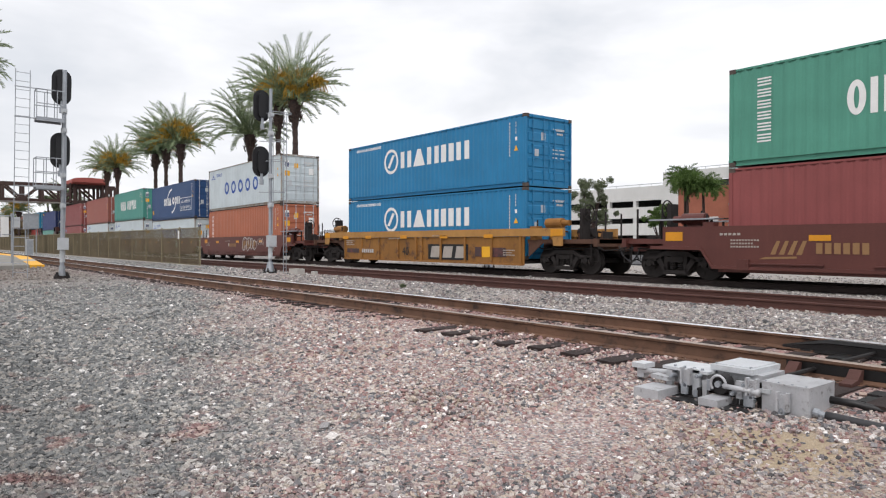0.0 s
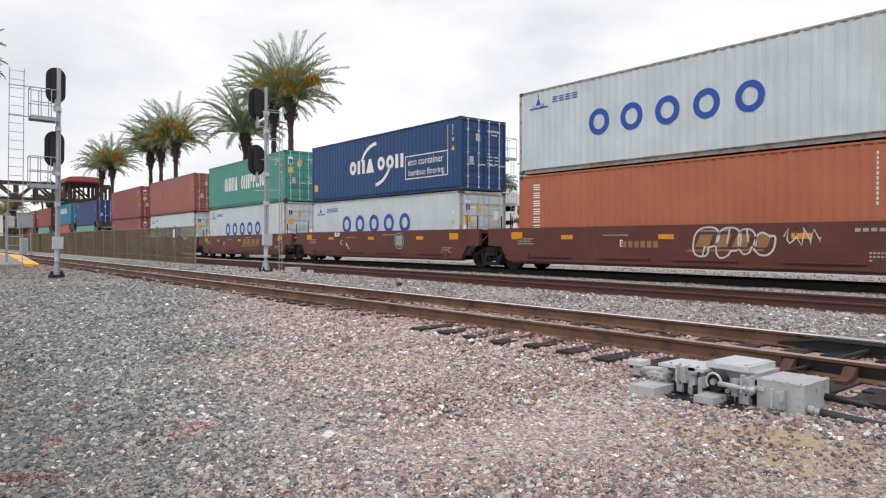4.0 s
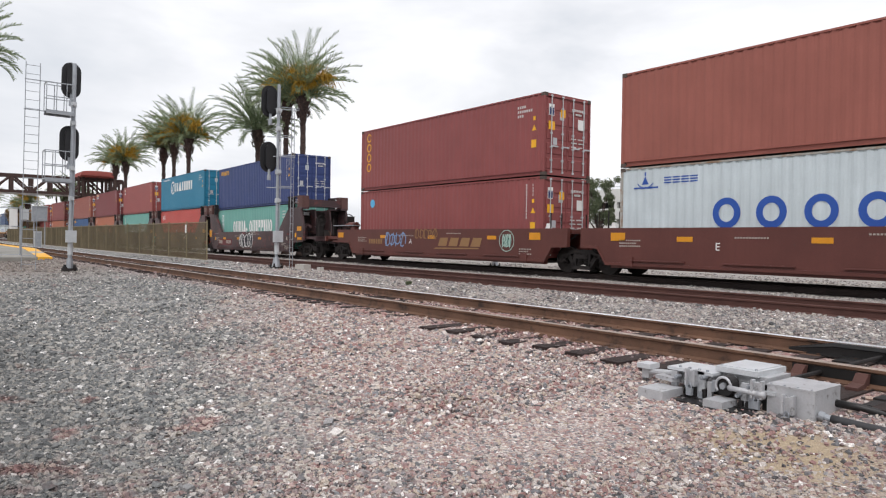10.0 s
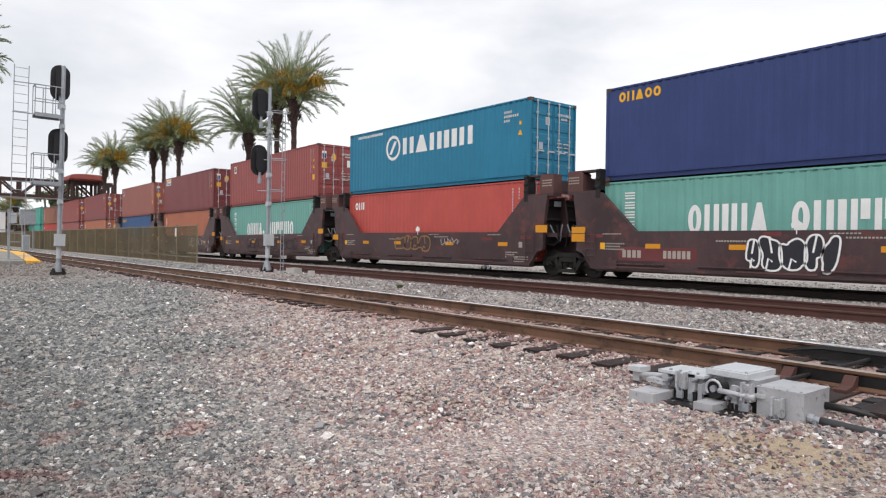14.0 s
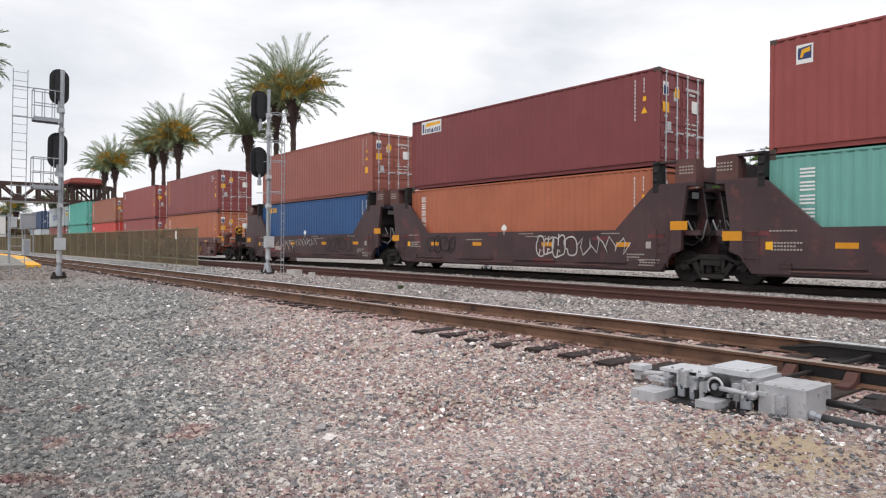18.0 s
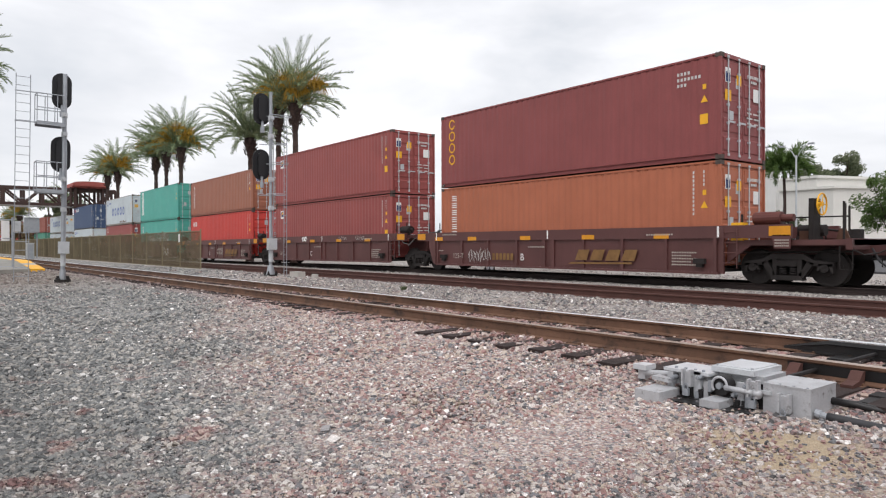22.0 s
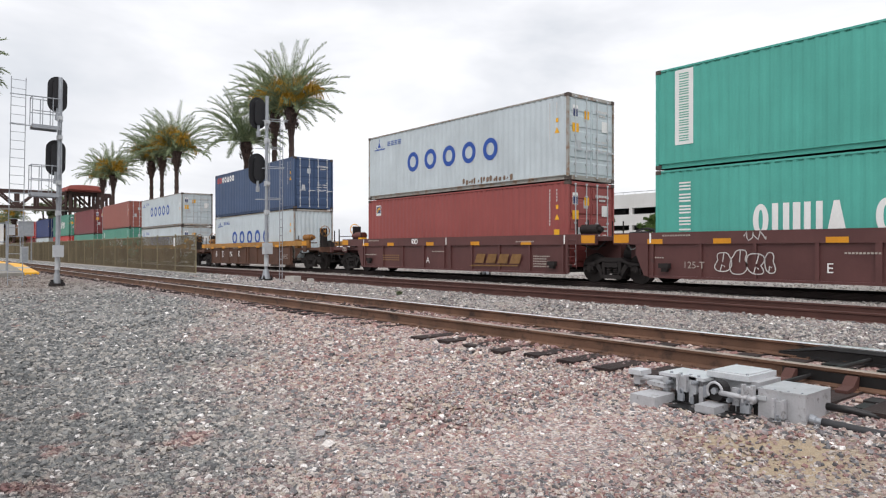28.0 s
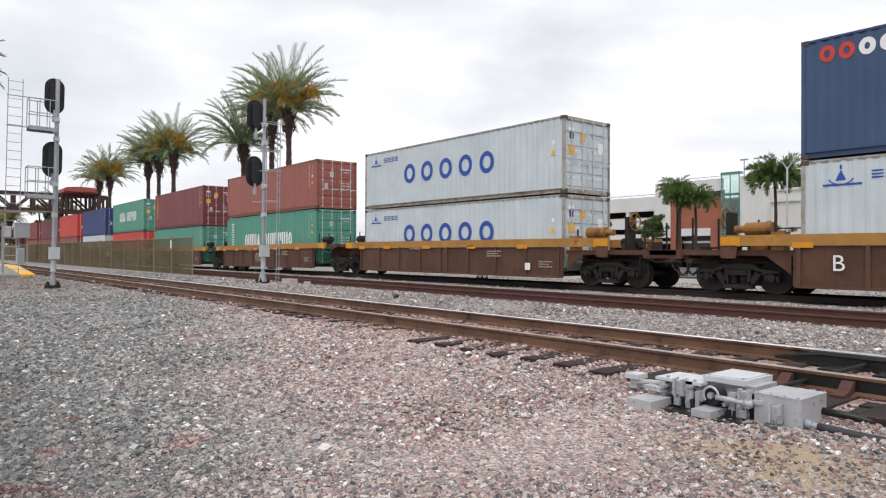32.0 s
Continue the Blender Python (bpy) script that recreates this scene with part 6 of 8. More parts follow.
def service_deck(parent, z, y1, x0=-0.25, x1=0.3, rail=1.0):
    """A grating beside the mast that reaches to y1, with its railing."""
    s = 1 if y1 > 0 else -1
    bm = bmesh.new()
    solid(bm, x0, x1, *sorted((s * 0.08, y1)), z - 0.05, z + 0.02)
    part("deck", bm, M["galv"], parent)
    for x in (x0, x1):
        bm = bmesh.new()
        solid(bm, x - 0.02, x + 0.02, *sorted((s * 0.05, y1)), z - 0.12, z - 0.05)
        part("deck_beam", bm, M["galv"], parent)
        for f in (0.3, 0.65, 1.0):
            bm = bmesh.new()
            rod(bm, (x, y1 * f, z), (x, y1 * f, z + rail), 0.016, 6)
            part("railing_post", bm, M["galv"], parent)
        for k in (0.5, 1.0):
            bm = bmesh.new()
            rod(bm, (x, s * 0.05, z + rail * k), (x, y1, z + rail * k), 0.018, 6)
            part("railing_bar", bm, M["galv"], parent)
    bm = bmesh.new()
    rod(bm, (x0, y1, z + rail), (x1, y1, z + rail), 0.018, 6)
    part("railing_bar", bm, M["galv"], parent)


def signal_mast(x, y, z, top, label, r=0.075, lean=0.0, foot=0.17):
    s = thing("railway_signal", pose(x, y, z, lean), label, "railway signal", "railway signals")
    bm = bmesh.new()
    rod(bm, (0, 0, 0.35), (0, 0, top), r, 14)
    part("mast", bm, M["galv"], s)
    bm = bmesh.new()
    rod(bm, (0, 0, 0.06), (0, 0, 0.42), foot, 12, 0.10)
    part("base", bm, M["galv"], s)
    bm = bmesh.new()
    rod(bm, (0, 0, -0.05), (0, 0, 0.06), 0.27, 8)
    part("base_plate", bm, M["truck"], s, "dark grimy base plate", bevel=0.01)
    for i in range(4):
        a = math.pi / 4 + i * math.pi / 2
        bm = bmesh.new()
        rod(bm, (0.22 * math.cos(a), 0.22 * math.sin(a), 0.05), (0.22 * math.cos(a), 0.22 * math.sin(a), 0.19), 0.028, 6)
        rod(bm, (0.22 * math.cos(a), 0.22 * math.sin(a), 0.06), (0.22 * math.cos(a), 0.22 * math.sin(a), 0.11), 0.055, 6)
        part("anchor_bolt", bm, M["dark_iron"], s)
    bm = bmesh.new()
    solid(bm, 0.02, 0.22, -0.17, 0.17, 1.0, 1.44)
    solid(bm, 0.22, 0.232, -0.15, 0.15, 1.02, 1.42)
    part("junction_box", bm, M["galv_pale"], s, bevel=0.012)
    bm = bmesh.new()
    rod(bm, (0.03, 0, 0.55), (0.03, 0, 0.98), 0.09, 12)
    part("collar", bm, M["galv_pale"], s)
    for z in (2.6, 3.7, 5.35, 6.05):
        bm = bmesh.new()
        rod(bm, (0, 0, z - 0.09), (0, 0, z + 0.09), 0.10, 12)
        solid(bm, 0.02, 0.17, -0.07, 0.07, z - 0.06, z + 0.06)
        part("clamp", bm, M["galv_pale"], s)
    bm = bmesh.new()
    pipe(bm, [(0.09, 0.05, 1.46), (0.10, 0.07, 3.0), (0.10, 0.06, 5.0), (0.06, -0.02, top - 1.2)], 0.018, 6)
    part("conduit", bm, M["galv"], s)
    return s


def signals():
    a = signal_mast(-28.1, 4.63, -0.24, 7.55, "tall galvanised signal mast with two black heads and a ladder", lean=-0.9, foot=0.115)
    signal_head(a, -0.16, -0.07, 6.95, 0.64, 1.30, 0)
    signal_head(a, -0.16, -0.09, 4.63, 0.64, 1.30, 0)
    for z in (5.70, 3.28):
        service_deck(a, z, -0.91)
    for z in (5.66, 6.72, 3.24):
        bm = bmesh.new()
        rod(bm, (0.2, -0.05, z), (0.12, -1.57, z), 0.02, 6)
        part("ladder_stay", bm, M["galv"], a)
    rung_ladder(a, (0.15, -1.10), (0.15, -1.54), 0.0, 7.32)
    b = signal_mast(-24.6, 11.12, -0.13, 7.05, "galvanised signal mast with two black heads standing between tracks", 0.062, lean=-0.3)
    signal_head(b, -0.30, -0.24, 6.42, 0.66, 1.22, 0)
    signal_head(b, -0.30, -0.26, 4.28, 0.66, 1.18, 0)
    for z, w in ((6.13, 0.75), (5.05, 0.55), (4.30, 0.62), (3.1, 0.5)):
        bm = bmesh.new()
        rod(bm, (-0.25, -0.35, z), (0.22, w, z + 0.0), 0.018, 6)
        part("bracket", bm, M["galv"], b)
        bm = bmesh.new()
        rod(bm, (0.1, -0.1, z + 0.05), (0.26, w, z + 0.05), 0.014, 6)
        part("bracket", bm, M["galv"], b)
    rung_ladder(b, (0.28, 0.42), (0.10, 0.62), 0.0, 6.2)
    c = signal_mast(-25.15, 23.0, -0.24, 7.1, "signal mast with two black heads beyond the freight train")
    for z in (6.55, 4.55):
        h_ = signal_head(c, -0.62, -0.14, z, 0.72, 1.25, -22)
        bm = bmesh.new()
        solid(bm, -0.52, -0.03, -0.17, 0.17, -0.42, 0.44)
        part("hood", bm, M["black"], h_, bevel=0.03)
        bm = bmesh.new()
        rod(bm, (-0.55, -0.12, z - 0.80), (0.0, 0.0, z - 0.74), 0.035, 8)
        part("bracket", bm, M["galv"], c)
    for z in (5.5, 3.2):
        service_deck(c, z, 1.9)
    rung_ladder(c, (0.35, 1.45), (0.15, 1.85), 0.0, 5.6)


signals()


# ---- fence between the tracks ----
def fence(x0, x1, y, z0, h):
    olive = surface("weathered_fence_wire", (0.135, 0.108, 0.062), 0.7, 0.1, 0.25, 0.6, 40.0, 0.0)
    post_m = surface("tan_fence_post", (0.23, 0.195, 0.12), 0.7, 0.1, 0.15, 2.0, 40.0, 0.05)
    f = thing("chain_link_fence", pose(0, y, z0), "olive brown chain-link fence on tan posts beside the track", "fence")
    n = int((x1 - x0) / 3.05)
    bm = bmesh.new()
    rod(bm, (0, 0, -0.1), (0, 0, h + 0.05), 0.034, 8)
    rod(bm, (0, 0, h + 0.05), (0, 0, h + 0.09), 0.042, 8)
    me = as_mesh("post", bm)
    for i in range(n + 1):
        fit("post", me, post_m, f).matrix_basis = pose(x1 - 3.05 * i, 0, 0)
    bm = bmesh.new()
    rod(bm, (x0, 0, h), (x1, 0, h), 0.026, 6)
    part("top_rail", bm, post_m, f)
    bm = bmesh.new()
    rod(bm, (x0, 0, 0.06), (x1, 0, 0.06), 0.015, 6)
    part("bottom_rail", bm, post_m, f)
    verts, faces = [], []
    pitch, r = 0.075, 0.0062
    k = int((x1 - x0) / pitch)
    over = int(h / pitch) + 1
    for i in range(-over, k + over):
        for s in (-1, 1):
            xa = x0 + i * pitch
            xb = xa + s * h
            if min(xa, xb) >= x1 or max(xa, xb) <= x0 or xa < x0:
                continue
            a, b = (xa, 0.06), (xb, h)
            if xa > x1:
                a = (x1, 0.06 + (h - 0.06) * (xa - x1) / h)
            if xb > x1:
                b = (x1, 0.06 + (h - 0.06) * (x1 - xa) / (xb - xa))
            if xb < x0:
                b = (x0, 0.06 + (h - 0.06) * (x0 - xa) / (xb - xa))
            base = len(verts)
            for px_, pz in (a, b):
                verts += [(px_ - r, 0, pz), (px_, -r, pz), (px_ + r, 0, pz), (px_, r, pz)]
            for j in range(4):
                q = (j + 1) % 4
                faces.append((base + j, base + q, base + 4 + q, base + 4 + j))
    me = bpy.data.meshes.new("wire_mesh")
    me.from_pydata(verts, [], faces)
    me.materials.append(olive)
    ob = new("wire_mesh", me)
    ob.parent = f
    tagged(ob, kind="stuff")
    bm = bmesh.new()
    solid(bm, x1 - 3.18, x1 - 2.98, -0.055, -0.035, h - 0.52, h - 0.10)
    part("sign_plate", bm, M["white"], f, "small white sign plate", bevel=0.004)
    bm = bmesh.new()
    solid(bm, x0, x1 + 0.3, -0.14, 0.14, -0.12, 0.035)
    part("curb", bm, M["concrete"], f, "low pale concrete footing", bevel=0.02)
    return f


fence(-118.0, -32.9, 11.3, -0.13, 1.87)


# ---- palms ----
def trunk_material():
    m, n, l, p = nodes_of("palm_trunk_bark")
    tc = n.new("ShaderNodeTexCoord")
    wv = n.new("ShaderNodeTexVoronoi")
    wv.inputs["Scale"].default_value = 5.0
    l.new(stretched(n, l, tc.outputs["Object"], 1, 1, 1.6), wv.inputs["Vector"])
    col = ramp_node(n, l, wv.outputs["Distance"], [(0.0, (0.115, 0.068, 0.052, 1)), (0.5, (0.05, 0.032, 0.027, 1))]).outputs["Color"]
    l.new(col, p.inputs["Base Color"])
    p.inputs["Roughness"].default_value = 0.9
    b = n.new("ShaderNodeBump")
    b.inputs["Strength"].default_value, b.inputs["Distance"].default_value = 0.8, 0.05
    b.invert = True
    l.new(wv.outputs["Distance"], b.inputs["Height"])
    l.new(b.outputs["Normal"], p.inputs["Normal"])
    return m


def leaf_material(name, a, b):
    m, n, l, p = nodes_of(name)
    geo = n.new("ShaderNodeNewGeometry")
    col = ramp_node(n, l, geo.outputs["Random Per Island"], [(0.0, (*a, 1)), (1.0, (*b, 1))]).outputs["Color"]
    l.new(col, p.inputs["Base Color"])
    p.inputs["Roughness"].default_value = 0.65
    p.inputs["Specular IOR Level"].default_value = 0.25
    tr = n.new("ShaderNodeBsdfTranslucent")
    l.new(col, tr.inputs["Color"])
    mx = n.new("ShaderNodeMixShader")
    mx.inputs["Fac"].default_value = 0.28
    l.new(p.outputs["BSDF"], mx.inputs[1])
    l.new(tr.outputs["BSDF"], mx.inputs[2])
    l.new(mx.outputs["Shader"], n["Material Output"].inputs["Surface"])
    return m


BARK = trunk_material()
FROND = leaf_material("palm_frond_leaf", (0.125, 0.175, 0.095), (0.36, 0.42, 0.245))
DATE = leaf_material("orange_date_stalk", (0.36, 0.215, 0.03), (0.54, 0.345, 0.06))
DRY = leaf_material("dry_frond_leaf", (0.25, 0.17, 0.09), (0.40, 0.30, 0.17))


def frond(verts, faces, rnd, yaw, rise, length, droop, leaf=0.42, pairs=34, wide=0.040, hang=0.22):
    """One feather frond: a bent midrib with narrow leaflets along both sides."""
    d = Vector((math.cos(yaw), math.sin(yaw), 0))
    side = Vector((-math.sin(yaw), math.cos(yaw), 0))
    ang = rise
    p = Vector((0, 0, 0)) + d * 0.15
    step = length / pairs
    rib = [p.copy()]
    dirs = []
    for i in range(pairs):
        v = d * math.cos(ang) + Vector((0, 0, 1)) * math.sin(ang)
        dirs.append(v)
        p = p + v * step
        rib.append(p.copy())
        ang -= droop / pairs * (0.25 + 1.5 * i / pairs)
    for i in range(pairs):
        a, b = rib[i], rib[i + 1]
        w = 0.035 * (1 - i / pairs) + 0.008
        k = len(verts)
        up = side.cross(dirs[i]).normalized()
        verts += [tuple(a - side * w), tuple(a + side * w), tuple(b + side * w), tuple(b - side * w), tuple(a - up * w), tuple(b - up * w)]
        faces += [(k, k + 1, k + 2, k + 3), (k, k + 4, k + 5, k + 3), (k + 1, k + 4, k + 5, k + 2)]
        f = i / pairs
        if f < 0.12:
            continue
        ln = leaf * (0.55 + 0.9 * math.sin(math.pi * min(1, f * 0.9 + 0.1))) * rnd.uniform(0.85, 1.15)
        for s in (-1, 1):
            tip = a + (side * s * 0.52 + dirs[i] * 0.85 + up * -hang * rnd.uniform(0.0, 1.6)) * ln * rnd.uniform(0.8, 1.1)
            q = len(verts)
            lw = dirs[i] * wide
            mid = (a + tip) / 2 + up * -0.03
            verts += [tuple(a - lw * 0.5), tuple(a + lw * 0.6), tuple(mid + lw * 1.1), tuple(tip), tuple(mid - lw * 0.5)]
            faces += [(q, q + 1, q + 2, q + 3, q + 4)]


def palm_crown(seed, n=66, length=4.9, bow=1.3, kind="crown", wide=0.042, hang=0.34, leaf=0.42):
    rnd = random.Random(seed)
    verts, faces = [], []
    for i in range(n):
        f = (i + 4) / (n + 4)
        rise = radians(82 - 74 * f ** 1.1 + rnd.uniform(-9, 7))
        frond(verts, faces, rnd, i * 2.39996 + rnd.uniform(-0.2, 0.2), rise, length * rnd.uniform(0.82, 1.06) * (1.10 - 0.36 * f), radians(rnd.uniform(40, 78)) * (0.62 + 0.28 * f) * bow, leaf, 38, wide, hang)
    me = bpy.data.meshes.new(kind)
    me.from_pydata(verts, [], faces)
    return me


def date_mesh(seed):
    """One hanging spray of orange fruit stalks."""
    rnd = random.Random(seed)
    verts, faces = [], []
    out = rnd.uniform(0.5, 1.1)
    base = Vector((out, 0, rnd.uniform(-0.1, 0.5)))
    w = Vector((0, 0.04, 0))
    verts += [tuple(-w), tuple(w), tuple(base + w), tuple(base - w)]
    faces.append((0, 1, 2, 3))
    for s in range(240):
        d = Vector((rnd.gauss(0, 0.30) + 0.2, rnd.gauss(0, 0.40), rnd.uniform(-0.70, 0.55)))
        e = base + d
        k = len(verts)
        w2 = Vector((rnd.gauss(0, 1), rnd.gauss(0, 1), 0)).normalized() * 0.015
        m_ = (base + e) / 2 + Vector((d.x * 0.3, d.y * 0.3, 0.15))
        verts += [tuple(base), tuple(m_ + w2), tuple(e + w2), tuple(e - w2), tuple(m_ - w2)]
        faces.append((k, k + 1, k + 2, k + 3, k + 4))
    me = bpy.data.meshes.new("fruit_spray")
    me.from_pydata(verts, [], faces)
    return me


def trunk_mesh(h, seed, r0=0.235, r1=0.175):
    rnd = random.Random(seed)
    bm = bmesh.new()
    k, sides = 34, 14
    rings = []
    bend = rnd.uniform(-0.25, 0.25)
    for i in range(k + 1):
        f = i / k
        z = h * f
        r = r0 + (r1 - r0) * f + (0.02 if i % 2 else -0.012)
        if f > 0.84:
            r += 0.22 * math.sin((f - 0.84) / 0.16 * math.pi * 0.75)
        if f < 0.04:
            r += 0.15 * (1 - f / 0.04)
        cx = bend * math.sin(f * 2.2)
        rings.append([bm.verts.new((cx + r * math.cos(2 * math.pi * j / sides) * rnd.uniform(0.93, 1.07), r * math.sin(2 * math.pi * j / sides) * rnd.uniform(0.93, 1.07), z)) for j in range(sides)])
    for a, b in zip(rings, rings[1:]):
        for j in range(sides):
            q = (j + 1) % sides
            bm.faces.new((a[j], a[q], b[q], b[j]))
    bm.faces.new(rings[-1])
    for i in range(54):
        # the cut stubs of old leaves stand out below the crown
        f = 0.80 + 0.19 * rnd.random() ** 0.7
        a, z = i * 2.39996, h * f
        d, w = Vector((math.cos(a), math.sin(a), 0)), Vector((-math.sin(a), math.cos(a), 0)) * 0.09
        c = Vector((bend * math.sin(f * 2.2), 0, z)) + d * (r1 + 0.02 + 0.20 * (f > 0.86))
        e = c + d * rnd.uniform(0.10, 0.24) + Vector((0, 0, rnd.uniform(0.12, 0.34)))
        q = [bm.verts.new(v) for v in (c - w, c + w, c - Vector((0, 0, 0.16)), e + w * 0.5, e - w * 0.5)]
        for g in ((0, 1, 3, 4), (1, 2, 3), (2, 0, 4), (2, 4, 3)):
            bm.faces.new([q[j] for j in g])
    me = as_mesh("trunk", bm)
    return me, bend * math.sin(2.2)


CROWNS = [palm_crown(11), palm_crown(12), palm_crown(13)]
DROOPING = [palm_crown(14, 64, 3.9, 2.3, "crown", 0.07, 0.75, 0.52), palm_crown(15, 62, 3.9, 2.5, "crown", 0.07, 0.75, 0.52)]
DATES = [date_mesh(21), date_mesh(22)]


def date_palm(x, y, top, size, k, fruit=True, ground_z=-0.25):
    p = thing("date_palm", pose(x, y, ground_z), "tall date palm with grey-green fronds and orange fruit stalks", "palm tree", "palms along the platform")
    h = top - 4.75 * size - ground_z
    me, bend = trunk_mesh(h, k)
    fit("trunk", me, BARK, p)
    c = fit("crown", CROWNS[k % 3], FROND, p)
    c.matrix_basis = pose(bend - 0.25, 0, h - 0.05, 0, 0, 57 * k + 40) @ Matrix.Scale(0.94 * size, 4)
    if fruit:
        for i in range(10):
            d = fit("fruit_spray", DATES[i % 2], DATE, p, "hanging orange date stalks")
            d.matrix_basis = pose(bend, 0, h + 0.55 + 0.28 * (i % 5), 0, 0, 40 * k + 137.5 * i) @ Matrix.Scale((0.95 + 0.08 * (i % 4)) * size, 4)


for i, (px_, py_, top_, size_) in enumerate((
        (-44.6, 22.0, 16.1, 1.05), (-49.6, 23.2, 16.4, 1.0), (-52.6, 22.0, 14.4, 1.0), (-69.5, 22.0, 15.8, 1.05), (-77.0, 22.8, 16.0, 1.0), (-78.9, 22.2, 15.3, 0.95),
        (-95.0, 22.0, 15.3, 1.0), (-103.0, 22.6, 15.4, 0.95), (-128.0, 22.0, 12.5, 0.9), (-140.0, 10.5, 10.5, 0.8))):
    date_palm(px_, py_, top_, size_, i, i not in (2, 8))
date_palm(-35.2, 1.72, 11.8, 0.68, 31, False)
# far down the line, between the tracks
date_palm(-138.0, 16.2, 9.9, 0.75, 23)
date_palm(-152.0, 16.3, 9.0, 0.70, 24)


# ---- footbridge, platform and what stands at the station ----
def footbridge():
    steel = surface("dark_brown_bridge_steel", (0.062, 0.036, 0.031), 0.7, 0.2, 0.2, 1.0, 30.0, 0.1)
    roofm = surface("red_tile_roof", (0.33, 0.085, 0.07), 0.8, 0.0, 0.15, 1.0, 30.0, 0.2)
    b = thing("footbridge", pose(-115, 0, 0), "dark steel truss footbridge with red-roofed stair towers over the tracks", "footbridge")
    y0, y1, z0, z1 = -8.0, 26.0, 7.1, 9.4
    for x in (-1.3, 1.3):
        bm = bmesh.new()
        for z in (z0, z1):
            solid(bm, x - 0.16, x + 0.16, y0, y1, z - 0.2, z + 0.2)
        part("chord", bm, steel, b)
        n = 14
        for i in range(n + 1):
            y = y0 + (y1 - y0) * i / n
            bm = bmesh.new()
            solid(bm, x - 0.15, x + 0.15, y - 0.17, y + 0.17, z0, z1)
            part("upright", bm, steel, b)
            if i < n:
                yn = y0 + (y1 - y0) * (i + 1) / n
                bm = bmesh.new()
                a, c = (z0, z1) if i % 2 else (z1, z0)
                rod(bm, (x, y, a), (x, yn, c), 0.17, 6)
                part("diagonal", bm, steel, b)
    bm = bmesh.new()
    solid(bm, -1.4, 1.4, y0, y1, z0 - 0.32, z0 - 0.17)
    part("deck", bm, M["concrete"], b)
    for y in (20.4, 24.2):
        bm = bmesh.new()
        for x in (-1.6, 1.6):
            solid(bm, x - 0.19, x + 0.19, y - 0.19, y + 0.19, -0.4, 9.75)
        part("tower_column", bm, steel, b)
    bm = bmesh.new()
    solid(bm, -2.2, 2.2, 19.9, 24.8, 9.7, 10.0)
    arch = [(19.9 + 2.45 * (1 - math.cos(math.pi * i / 12)), 9.9 + 0.72 * math.sin(math.pi * i / 12) ** 0.35) for i in range(13)]
    prism(bm, arch, -2.5, 2.5, "x")
    part("roof", bm, roofm, b)
    for y in (19.8, 22.3, 24.6):
        for x in (-1.6, 1.6):
            bm = bmesh.new()
            solid(bm, x - 0.10, x + 0.10, y - 0.10, y + 0.10, 6.8, 9.75)
            part("tower_post", bm, steel, b)
    for z in (2.2, 4.6, 6.9):
        bm = bmesh.new()
        solid(bm, -1.9, 1.9, 20.2, 24.6, z - 0.2, z + 0.15)
        part("landing", bm, steel, b)


footbridge()


def station_platform():
    p = thing("platform", pose(0, 0, 0), "low concrete station platform with a yellow edge and ramped end", "platform", kind="structure")
    bm = bmesh.new()
    solid(bm, -300, -45.0, 0.6, 5.1, -0.45, 0.22)
    prism(bm, [(-45.0, 0.22), (-45.0, -0.45), (-39.6, -0.45), (-39.6, -0.12)], 0.6, 5.1)
    part("slab", bm, surface("worn_grey_concrete", (0.27, 0.26, 0.235), 0.9, 0.0, 0.2, 0.7, 40.0, 0.3, (0.14, 0.14, 0.09), 0.6), p)
    bm = bmesh.new()
    solid(bm, -300, -45.0, 5.1, 5.72, -0.45, 0.23)
    part("edge_strip", bm, M["yellow"], p, "bright yellow tactile edge")
    for x0, x1, z0, z1, m_ in ((-45.0, -43.0, 0.23, 0.108, "yellow"), (-43.0, -41.9, 0.108, 0.04, "concrete"), (-41.9, -39.4, 0.04, -0.11, "yellow")):
        bm = bmesh.new()
        prism(bm, [(x0, z0), (x0, -0.45), (x1, -0.45), (x1, z1)], 5.1, 5.72)
        part("ramp_band", bm, M[m_], p)
    for i in range(3):
        bm = bmesh.new()
        rod(bm, (-46 - 2.2 * i, 0.9, 0.2), (-46 - 2.2 * i, 0.9, 1.25), 0.03, 8)
        part("rail_post", bm, M["galv"], p)
    bm = bmesh.new()
    rod(bm, (-46, 0.9, 1.25), (-80, 0.9, 1.25), 0.025, 8)
    part("guard_rail", bm, M["galv"], p)


station_platform()


def hut(x, y):
    grey = surface("grey_metal_cabinet", (0.36, 0.37, 0.38), 0.6, 0.2, 0.1, 2.0, 40.0, 0.05)
    t = thing("signal_cabinet", pose(x, y, 0.2), "grey metal equipment cabinet on the platform", "cabinet")
    bm = bmesh.new()
    solid(bm, -0.9, 0.9, -0.8, 0.8, 0.0, 1.9)
    part("body", bm, grey, t, bevel=0.02)
    bm = bmesh.new()
    solid(bm, -1.0, 1.0, -0.9, 0.9, 1.9, 2.05)
    part("lid", bm, grey, t, bevel=0.02)
    for s in (-1, 1):
        bm = bmesh.new()
        solid(bm, 0.9, 0.93, *sorted((s * 0.03, s * 0.76)), 0.1, 1.82)
        part("door", bm, grey, t)


hut(-62.0, 2.6)


